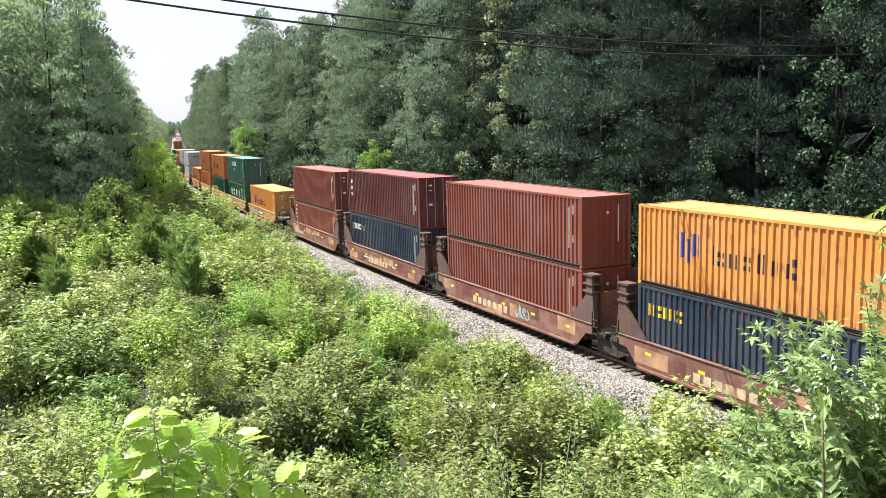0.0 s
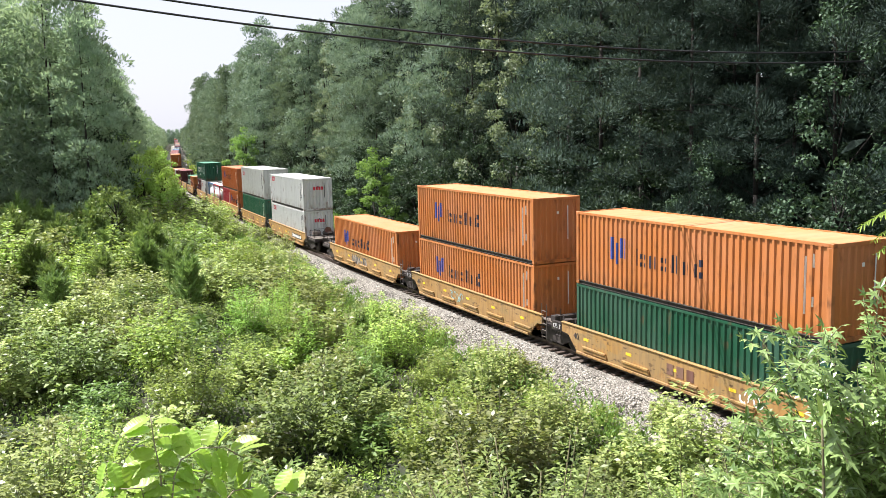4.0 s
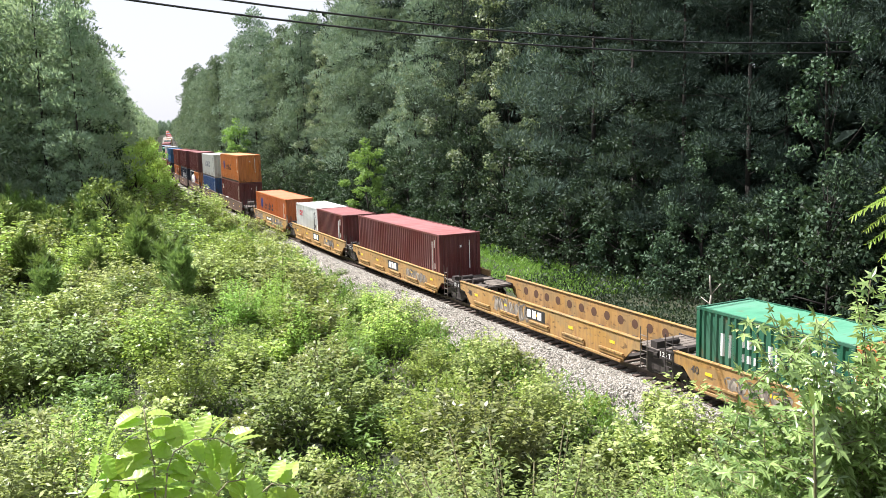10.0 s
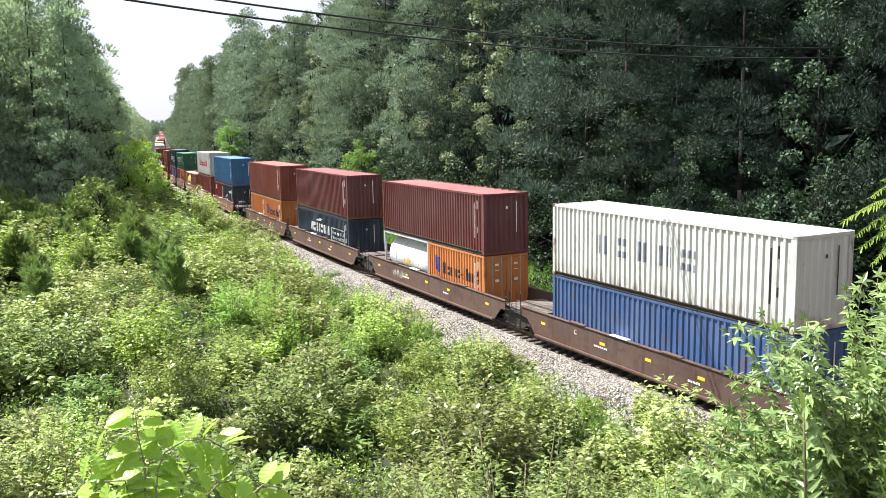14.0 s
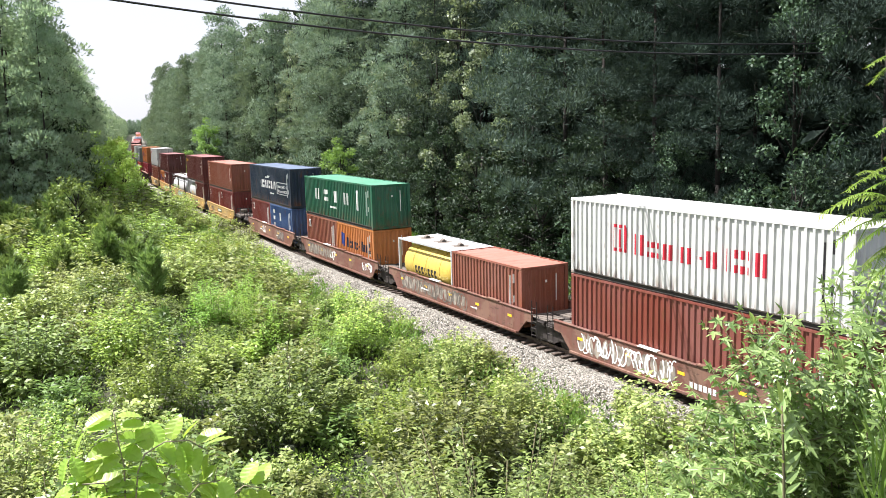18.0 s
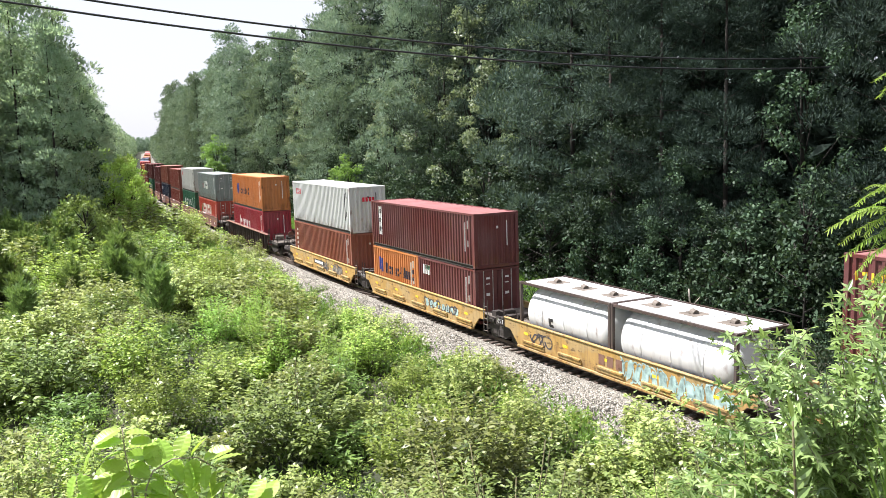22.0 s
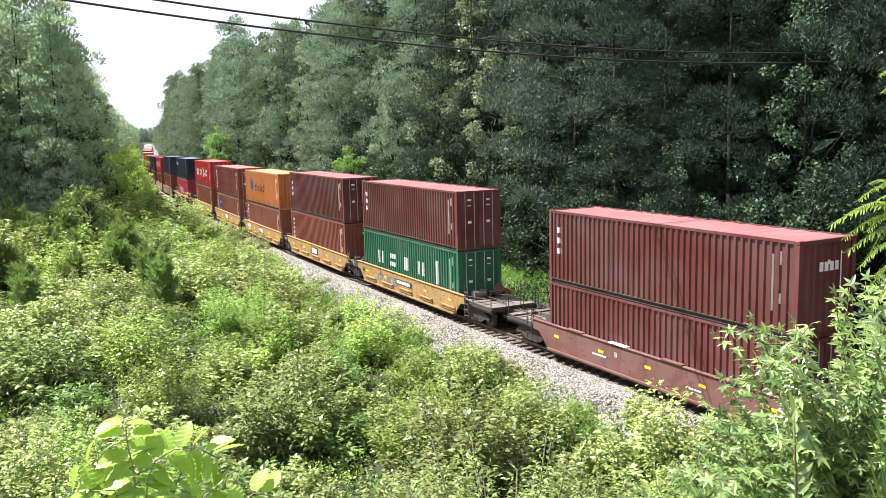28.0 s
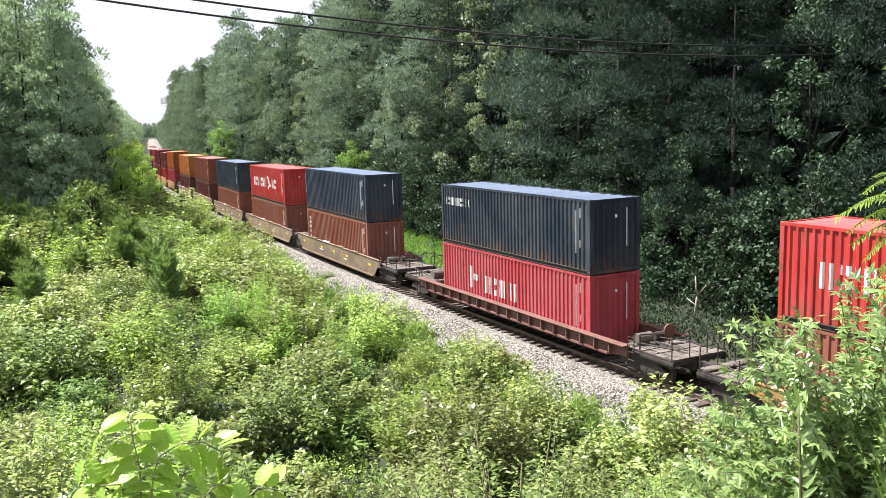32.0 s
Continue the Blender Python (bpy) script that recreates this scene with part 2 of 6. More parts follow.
def ballast_material():
    m, nt, b = nodes_of("crushed_stone_ballast")
    tc = nt.nodes.new("ShaderNodeTexCoord")
    v = nt.nodes.new("ShaderNodeTexVoronoi")
    v.inputs["Scale"].default_value = 22
    nt.links.new(tc.outputs["Object"], v.inputs["Vector"])
    sep = nt.nodes.new("ShaderNodeSeparateColor")
    nt.links.new(v.outputs["Color"], sep.inputs[0])
    c = mixed(nt, sep.outputs[0], (0.065, 0.060, 0.050), (0.45, 0.425, 0.36))
    big = ramp(nt, noise_node(nt, 0.6, 4), 0.35, 0.7)
    c = mixed(nt, times(nt, big, 0.35), c, (0.17, 0.145, 0.105))
    gap = ramp(nt, v.outputs["Distance"], 0.55, 0.8)
    nt.links.new(mixed(nt, gap, c, (0.035, 0.03, 0.025)), b.inputs["Base Color"])
    b.inputs["Roughness"].default_value = 0.9
    inv = nt.nodes.new("ShaderNodeMath")
    inv.operation = "SUBTRACT"
    inv.inputs[0].default_value = 1
    nt.links.new(v.outputs["Distance"], inv.inputs[1])
    bump(nt, b, inv.outputs[0], 1.0, 0.05)
    return m


M_GROUND, M_BALLAST = ground_material(), ballast_material()
M_STONE = leafy("loose_stone", (0.06, 0.056, 0.047), (0.56, 0.53, 0.46), 0.9, 0.0, 0.2, 0.9, 0.0)

# ---- small builders ----
def link_mesh(name, bm, mat, smooth=False):
    me = bpy.data.meshes.new(name)
    bm.to_mesh(me)
    bm.free()
    me.materials.append(mat)
    if smooth:
        for p in me.polygons:
            p.use_smooth = True
    return me


def part(name, me, parent, label="", at=None):
    """Links a mesh as one object under a thing or under a part."""
    ob = new(name, me)
    ob.parent = parent
    if at is not None:
        ob.matrix_basis = at
    if label:
        ob["label"] = label
    return ob


def thing(name, label, category, group="", m=None, kind=""):
    ob = new(name)
    ob.empty_display_size = 0.3
    if m is not None:
        ob.matrix_basis = m
    return tagged(ob, label, category, group, kind)


def box(bm, x0, x1, y0, y1, z0, z1, m=None):
    v = [bm.verts.new((x, y, z)) for z in (z0, z1) for x, y in ((x0, y0), (x1, y0), (x1, y1), (x0, y1))]
    for f in ((3, 2, 1, 0), (4, 5, 6, 7), (0, 1, 5, 4), (1, 2, 6, 5), (2, 3, 7, 6), (3, 0, 4, 7)):
        bm.faces.new([v[i] for i in f])
    if m is not None:
        bmesh.ops.transform(bm, matrix=m, verts=v)
    return v


def tube(bm, a, b, r, n=8, r2=None):
    a, b = Vector(a), Vector(b)
    q = (b - a).to_track_quat("Z", "Y")
    rings = []
    for p, rr in ((a, r), (b, r if r2 is None else r2)):
        rings.append([bm.verts.new(p + q @ Vector((rr * math.cos(6.28318 * i / n), rr * math.sin(6.28318 * i / n), 0))) for i in range(n)])
    for i in range(n):
        bm.faces.new((rings[0][i], rings[0][(i + 1) % n], rings[1][(i + 1) % n], rings[1][i]))
    bm.faces.new(rings[0][::-1])
    bm.faces.new(rings[1])


CACHE = {}


def mesh_once(key, make, mat, smooth=False):
    """One mesh for all the parts that are alike."""
    k = (key, mat.name)
    if k not in CACHE:
        bm = bmesh.new()
        make(bm)
        CACHE[k] = link_mesh(key if isinstance(key, str) else str(key[0]), bm, mat, smooth)
    return CACHE[k]


def bevel_box(*a, w=0.015):
    def make(bm):
        box(bm, *a)
        bmesh.ops.bevel(bm, geom=list(bm.edges), offset=w, segments=1, affect="EDGES")
    return make


def plain_box(*a):
    return lambda bm: box(bm, *a)


def sheet(name, verts, faces, mat, smooth=False):
    me = bpy.data.meshes.new(name)
    me.from_pydata([tuple(v) for v in verts], [], [tuple(f) for f in faces])
    me.materials.append(mat)
    if smooth:
        me.polygons.foreach_set("use_smooth", [True] * len(me.polygons))
    me.update()
    return me

# ---- the line: plan of the track ----
BEND_S = (-40, 20, 50, 80, 120, 180, 200, 240, 280, 330, 390, 440, 500)
BEND = (0.00071, 0.00073, 0.00155, 0.00078, 0.00053, 0.00036, 0.00058, 0.00062, 0.00042, 0.0, -0.00015, -0.00012, 0.0)
GRID = np.linspace(-1000, 1300, 4601)
KAP = np.interp(GRID, BEND_S, BEND) * (GRID > -60) * (GRID < 620)
STEP = GRID[1] - GRID[0]
HEAD = np.concatenate([[0], np.cumsum((KAP[1:] + KAP[:-1]) / 2 * STEP)])
ZERO = int(np.argmin(np.abs(GRID)))
HEAD = HEAD - HEAD[ZERO]
LX = np.concatenate([[0], np.cumsum((np.sin(HEAD[1:]) + np.sin(HEAD[:-1])) / 2 * STEP)])
LY = np.concatenate([[0], np.cumsum((np.cos(HEAD[1:]) + np.cos(HEAD[:-1])) / 2 * STEP)])
LX, LY = LX - LX[ZERO], LY - LY[ZERO]


def smooth01(a):
    a = np.clip(a, 0, 1)
    return a * a * (3 - 2 * a)


def level(s):
    """Height of the rails along the line: nearly level, dipping and then climbing far off."""
    c = np.clip(s, -40, 230)
    return 0.00766 * c - 7.18e-5 * c ** 2 + 6.2e-8 * c ** 3 + 3.0 * smooth01((s - 190) / 900)


def on_line(s, off=0.0, up=0.0):
    th = np.interp(s, GRID, HEAD)
    return Vector((np.interp(s, GRID, LX) + off * math.cos(th), np.interp(s, GRID, LY) - off * math.sin(th), float(level(s)) + up))


def line_pose(s, up=0.0):
    p = on_line(s, 0, up)
    dz = float(level(s + 3) - level(s - 3)) / 6
    return pose(p.x, p.y, p.z, math.degrees(math.atan(dz)), 0, -math.degrees(np.interp(s, GRID, HEAD)))


def off_of(x, y):
    """Distance to the right of the line, and the way along it."""
    s = np.interp(y, LY, GRID)
    th = np.interp(s, GRID, HEAD)
    return (x - np.interp(s, GRID, LX)) * np.cos(th), s


def ground_z(x, y):
    off, s = off_of(x, y)
    z = level(s) - 0.85 - 0.25 * smooth01((np.abs(off) - 4) / 3)
    bank = 8.3 * smooth01((17 - y) / 16) * smooth01((-6.0 - off) / 9) * smooth01((y + 60) / 30)
    rise = 1.6 * smooth01((off - 14) / 30) + 0.8 * smooth01((-off - 14) / 20) * smooth01((y - 40) / 40)
    und = 0.12 * np.sin(x * 0.7 + 1.3 * np.sin(y * 0.31)) * np.cos(y * 0.53)
    return z + bank + rise + und * smooth01((np.abs(off) - 5) / 4)


# ---- ground, ballast, rails ----
gx = np.concatenate([[-3000, -1200, -500, -250, -120, -80], np.arange(-60, 60.1, 1.5), [80, 110, 150, 200, 300, 600, 1300, 3000]])
gy = np.concatenate([[-3000, -1200, -500, -200, -100, -60], np.arange(-40, 140.1, 1.5), np.arange(146, 420, 8), [500, 650, 800, 1000, 1300, 1800, 3000]])
GX, GY = np.meshgrid(gx, gy)
GZ = ground_z(GX, GY)
nx, ny = len(gx), len(gy)
faces = [(j * nx + i, j * nx + i + 1, (j + 1) * nx + i + 1, (j + 1) * nx + i) for j in range(ny - 1) for i in range(nx - 1)]
ground = new("ground", sheet("ground", np.stack([GX.ravel(), GY.ravel(), GZ.ravel()], 1), faces, M_GROUND, True))
tagged(ground, "soil and leaf litter under weeds along the railway", "ground", kind="structure")


def strip(name, section, s0, s1, step, mat, jitter=0.0):
    """A ribbon with the given cross-section (offset, height) laid along the line."""
    verts, fs, k = [], [], len(section)
    ss = np.arange(s0, s1 + step, step)
    for s in ss:
        for o, h in section:
            verts.append(on_line(s, o + random.uniform(-jitter, jitter) * (abs(o) > 1.7), h + random.uniform(-jitter, jitter) * 0.25))
    for j in range(len(ss) - 1):
        for i in range(k - 1):
            fs.append((j * k + i, j * k + i + 1, (j + 1) * k + i + 1, (j + 1) * k + i))
    return sheet(name, verts, fs, mat)


ballast = new("ballast", strip("ballast", [(-4.6, -1.2), (-3.9, -0.92), (-2.6, -0.50), (-1.9, -0.32), (-1.3, -0.21), (0, -0.2), (1.3, -0.21), (1.9, -0.32), (2.6, -0.50), (3.9, -0.92), (4.6, -1.2)], -300, 900, 0.8, M_BALLAST, 0.12))
tagged(ballast, "grey crushed stone ballast bed of the railway", "ballast", kind="structure")
track = thing("track", "rusty steel rails on dark wooden sleepers", "railway track", kind="structure")
for side in (-0.755, 0.755):
    part("rail", strip("rail", [(side - 0.07, -0.17), (side - 0.012, -0.15), (side - 0.012, -0.05), (side - 0.037, -0.04), (side - 0.037, 0), (side + 0.037, 0), (side + 0.037, -0.04), (side + 0.012, -0.05), (side + 0.012, -0.15), (side + 0.07, -0.17)], -300, 900, 2.0, M_RAIL), track)
tie = mesh_once("sleeper", bevel_box(-1.3, 1.3, -0.115, 0.115, -0.2, -0.13, w=0.01), M_TIE)
for i in range(46):
    part("sleeper", tie, track, at=line_pose(10 + i * 0.55))
tv, tf = [], []
for i in range(340):
    m = line_pose(10 + (46 + i) * 0.55)
    b0 = len(tv)
    for z in (-0.2, -0.13):
        for x, y in ((-1.3, -0.11), (1.3, -0.11), (1.3, 0.11), (-1.3, 0.11)):
            tv.append(m @ Vector((x, y, z)))
    tf += [tuple(b0 + k for k in q) for q in ((4, 5, 6, 7), (0, 1, 5, 4), (1, 2, 6, 5), (2, 3, 7, 6), (3, 0, 4, 7))]
part("far_sleepers", sheet("far_sleepers", tv, tf, M_TIE), track)["kind"] = "stuff"


def loose_stones(name, count, s0, s1, o0, o1, seed):
    """Angular stones lying on the shoulder of the bed, too many to count."""
    rng = np.random.default_rng(seed)
    s, o = s0 + (s1 - s0) * rng.uniform(0, 1, count) ** 1.4, rng.uniform(o0, o1, count)
    th = np.interp(s, GRID, HEAD)
    z = level(s) + np.interp(o, (-4.6, -3.9, -2.6, -1.9, -1.3), (-1.2, -0.92, -0.50, -0.32, -0.21))
    c = np.stack([np.interp(s, GRID, LX) + o * np.cos(th), np.interp(s, GRID, LY) - o * np.sin(th), z + 0.012], 1)
    axes = np.array([(1, 0, 0), (0, 1, 0), (-1, 0, 0), (0, -1, 0), (0, 0, 1), (0, 0, -1)], float)
    size = rng.uniform(0.022, 0.055, (count, 1, 1))
    v = c[:, None, :] + axes[None] * size * rng.uniform(0.6, 1.25, (count, 6, 1)) + rng.normal(0, 0.008, (count, 6, 3))
    tri = np.array([(0, 1, 4), (1, 2, 4), (2, 3, 4), (3, 0, 4), (1, 0, 5), (2, 1, 5), (3, 2, 5), (0, 3, 5)])
    idx = (np.arange(count)[:, None, None] * 6 + tri[None]).reshape(-1)
    me = bpy.data.meshes.new(name)
    me.vertices.add(count * 6)
    me.vertices.foreach_set("co", v.reshape(-1))
    me.loops.add(len(idx))
    me.loops.foreach_set("vertex_index", idx)
    me.polygons.add(len(idx) // 3)
    me.polygons.foreach_set("loop_start", np.arange(0, len(idx), 3))
    me.polygons.foreach_set("loop_total", np.full(len(idx) // 3, 3))
    me.materials.append(M_STONE)
    me.update(calc_edges=True)
    tagged(new(name, me), "loose grey crushed stones of the track bed", "stones", kind="stuff")


loose_stones("ballast_stones", 32000, 8, 80, -4.3, -1.6, 31)

# ---- containers ----
PITCH, DEEP = 0.278, 0.058


def ridge(u):
    """Depth of the corrugated wall at a way u along it."""
    f = (u % PITCH) / PITCH
    if f < 0.30:
        return 0.0
    if f < 0.47:
        return DEEP * (f - 0.30) / 0.17
    if f < 0.83:
        return DEEP
    return DEEP * (1 - (f - 0.83) / 0.17)


def breaks(u0, u1):
    us = {u0, u1}
    k = int(u0 / PITCH) - 1
    while k * PITCH < u1 + PITCH:
        for f in (0.0, 0.30, 0.47, 0.83):
            u = (k + f) * PITCH
            if u0 < u < u1:
                us.add(u)
        k += 1
    return sorted(us)


def wall_mesh(bm, u0, u1, z0, z1, at, thick=0.05):
    """A corrugated sheet; at(u, depth, z) gives the place. A flat back closes it."""
    us = breaks(u0, u1)
    outer = [[bm.verts.new(at(u, ridge(u), z)) for u in us] for z in (z0, z1)]
    inner = [[bm.verts.new(at(u, thick, z)) for u in (u0, u1)] for z in (z0, z1)]
    for i in range(len(us) - 1):
        bm.faces.new((outer[0][i], outer[0][i + 1], outer[1][i + 1], outer[1][i]))
    bm.faces.new((inner[0][1], inner[0][0], inner[1][0], inner[1][1]))
    bm.faces.new((*outer[1], inner[1][1], inner[1][0]))
    bm.faces.new((*outer[0][::-1], inner[0][0], inner[0][1]))


def bars_mesh(bm, rects, length, side=-1, lift=0.006):
    """Flat painted bars that follow the corrugations: (way from the far end, width, height from floor, tall)."""
    for u0, w, z0, h in rects:
        us = breaks(u0, u0 + w)
        a = [bm.verts.new((side * (1.206 - ridge(u) + lift), length / 2 - u, z0)) for u in us]
        b = [bm.verts.new((side * (1.206 - ridge(u) + lift), length / 2 - u, z0 + h)) for u in us]
        for i in range(len(us) - 1):
            bm.faces.new((a[i], a[i + 1], b[i + 1], b[i]))


def outline(u, w, z0, h, n):
    """Plain bars in place of one letter: two uprights, two level bars or one block."""
    if w < 0.14 or n % 3 == 2:
        return [(u, w * 0.8, z0, h)]
    if n % 3:
        return [(u, w, z0, 0.34 * h), (u, w, z0 + 0.62 * h, 0.38 * h)]
    t = min(0.34 * w, 0.26)
    return [(u, t, z0, h), (u + w - t, t, z0, h)]


def word(u0, u1, z0, h, widths, fill=0.62):
    """Plain blocks in place of letters; long words stand lower after their first block."""
    step = (u1 - u0) / sum(widths)
    out, u, long = [], u0, len(widths) >= 9
    for n, w in enumerate(widths):
        low = long and n not in (0, 6, 7, len(widths) - 1)
        if long and w < 0.6 and n < 6:
            out.append((u, step * w * 0.7, z0 + 0.3 * h, 0.14 * h))
        else:
            out += outline(u, step * w * min(fill * 1.2, 0.8), z0, h * (0.74 if low else 1.0), n)
        u += step * w
    return out


def stack_word(u, z1, z0, n, w):
    h = (z1 - z0) / n
    return [(u, w, z1 - (k + 0.8) * h, h * 0.55) for k in range(n)]


BRANDS = {
    "crest": [(M_BLUE, [(2.15, 0.34, 1.25, 0.85), (2.55, 0.2, 1.1, 0.8), (2.8, 0.3, 1.35, 0.75)]), (M_INKBLUE, word(3.5, 7.3, 1.18, 0.62, [1.2, 1, 1, 1, 1, 0.5, 1, 0.5, 1, 1, 1]))],
    "crest20": [(M_BLUE, [(0.7, 0.3, 1.25, 0.75), (1.08, 0.25, 1.15, 0.8)]), (M_INKBLUE, word(1.7, 5.5, 1.15, 0.6, [1.2, 1, 1, 1, 1, 0.5, 1, 0.5, 1, 1, 1]))],
    "wide_four": [(M_WHITE, word(2.1, 9.4, 1.15, 0.72, [1, 1, 1, 1], 0.36) + [(9.7, 0.32, 0.95, 1.2), (4.9, 1.3, 0.75, 0.13)])],
    "wide_four20": [(M_WHITE, word(1.1, 4.8, 1.15, 0.75, [1, 1, 1, 1], 0.5) + [(5.1, 0.3, 0.9, 1.2)])],
    "grey_five": [(M_FADED, word(2.9, 8.6, 1.25, 0.7, [1] * 5, 0.5))],
    "red_box": [(M_RED, [(2.4, 0.75, 1.15, 0.12), (2.4, 0.75, 2.0, 0.12), (2.4, 0.12, 1.15, 0.9), (3.05, 0.12, 1.15, 0.9), (2.68, 0.2, 1.3, 0.65)] + word(3.5, 9.6, 1.15, 0.72, [1, 1, 1, 1, 0.5, 1.1, 0.5, 1, 1]))],
    "arcs": [(M_WHITE, word(3.5, 8.1, 1.15, 0.62, [1, 1, 1, 0.5, 1, 1, 1.1]) + [(4.9, 1.1, 1.95, 0.1), (5.6, 0.8, 2.05, 0.1), (6.3, 1.1, 0.75, 0.1), (8.4, 3.0, 1.72, 0.05), (8.4, 3.0, 0.85, 0.05), (8.4, 0.05, 0.85, 0.9), (11.35, 0.05, 0.85, 0.9)] + word(8.7, 11.2, 1.35, 0.2, [1] * 10) + word(8.7, 11.2, 1.0, 0.2, [1] * 9))],
    "red_four": [(M_RED, word(0.9, 2.05, 2.0, 0.4, [1, 1, 1, 1], 0.75))],
    "red_four20": [(M_RED, word(0.8, 2.1, 1.7, 0.4, [1, 1, 1, 1], 0.75))],
    "white_six": [(M_WHITE, word(2.6, 9.0, 0.95, 1.05, [1, 1, 1, 1, 1, 1, 0.6], 0.7) + [(1.4, 1.6, 0.8, 0.16), (3.9, 3.4, 0.75, 0.14)]), (M_GREENMARK, [(1.75, 0.5, 1.0, 0.5), (1.88, 0.25, 1.5, 0.4)])],
    "serif": [(M_WHITE, [(2.7, 0.28, 1.0, 1.05), (3.1, 0.35, 1.4, 0.3)] + word(4.1, 7.1, 0.95, 0.8, [1, 0.5, 1, 1]))],
    "short": [(M_WHITE, word(4.4, 7.3, 1.15, 0.85, [1.3, 1.1, 1], 0.7)), (M_RED, [(3.6, 0.35, 1.25, 0.5)])],
    "blue_box": [(M_BLUE, [(1.5, 1.5, 1.2, 0.85)]), (M_WHITE, [(1.65, 0.25, 1.4, 0.4), (2.1, 0.25, 1.4, 0.4), (2.6, 0.2, 1.4, 0.4)] + stack_word(0.5, 2.4, 0.6, 6, 0.28))],
    "long": [(M_WHITE, word(1.4, 6.0, 1.15, 0.75, [1, 1, 1.2, 1, 1, 1, 1], 0.6) + [(6.4, 0.5, 1.9, 0.2), (6.7, 0.4, 1.5, 0.4), (6.5, 0.5, 1.0, 0.3), (7.0, 0.6, 1.25, 0.25)] + word(8.1, 9.6, 1.15, 0.75, [1, 1], 0.65))],
    "tall_three": [(M_WHITE, stack_word(0.5, 2.35, 1.1, 3, 0.34))],
    "tall_three20": [(M_WHITE, [(5.0, 0.12, 0.9, 1.2)])],
    "tall_six": [(M_WHITE, stack_word(0.5, 2.45, 0.5, 6, 0.28))],
    "upper": [(M_WHITE, word(3.9, 6.6, 1.95, 0.45, [1, 1, 1, 0.5, 1, 1, 1], 0.65) + [(4.9, 0.25, 1.4, 0.25), (5.35, 0.25, 1.4, 0.25)])],
    "plate_three": [(M_WHITE, [(0.95, 0.5, 0.7, 1.6)]), (M_INK, [(1.05, 0.28, 1.9, 0.25), (1.05, 0.28, 1.4, 0.25), (1.05, 0.28, 0.9, 0.25)])],
    "yellow_six": [(M_YELLOW, word(0.35, 1.6, 2.2, 0.25, [1] * 6, 0.7)), (M_WHITE, [(10.6, 0.3, 2.1, 0.15), (10.6, 0.3, 1.7, 0.15)])],
    "yellow_five": [(M_YELLOW, word(0.6, 2.4, 1.85, 0.42, [1] * 5, 0.7))],
    "tall_side": [(M_WHITE, stack_word(0.9, 2.3, 0.8, 3, 0.34) + [(2.6, 0.3, 1.4, 0.6)])],
    "wing": [(M_WHITE, [(1.0, 1.1, 1.15, 0.08), (1.5, 0.9, 1.32, 0.08), (2.0, 0.7, 1.48, 0.08), (3.6, 1.6, 1.75, 0.25)] + word(0.6, 2.9, 0.75, 0.3, [1] * 7))],
    "small_row": [(M_WHITE, word(0.4, 2.9, 1.9, 0.38, [0.6, 0.6, 1.2, 1, 1, 0.6, 0.6], 0.6))],
    "label20": [(M_WHITE, [(0.45, 0.45, 1.75, 0.5), (5.35, 0.08, 0.5, 1.6)]), (M_BLACK, [(0.55, 0.22, 1.85, 0.3)])],
    "emark": [(M_WHITE, [(0.45, 0.9, 1.75, 0.5)]), (M_GREENMARK, [(0.8, 0.5, 2.0, 0.22)])],
    "none": [],
}
HC, STD = 2.896, 2.591
NAMED = {"orange": "orange", "amber": "bright orange", "rust_orange": "faded rust-orange", "maroon": "dark maroon", "redbrown": "red-brown", "brown": "faded brown", "red": "bright red", "pinkred": "sun-faded pinkish red", "crimson": "crimson", "coral": "coral red", "darkred": "dark red", "navy": "navy blue", "deepnavy": "very dark navy", "blue": "blue", "skyblue": "mid blue", "green": "green", "darkgreen": "dark green", "teal": "grey-green", "white": "white", "greywhite": "off-white", "grey": "grey", "yellow": "yellow", "tank_white": "white", "steel": "silver"}


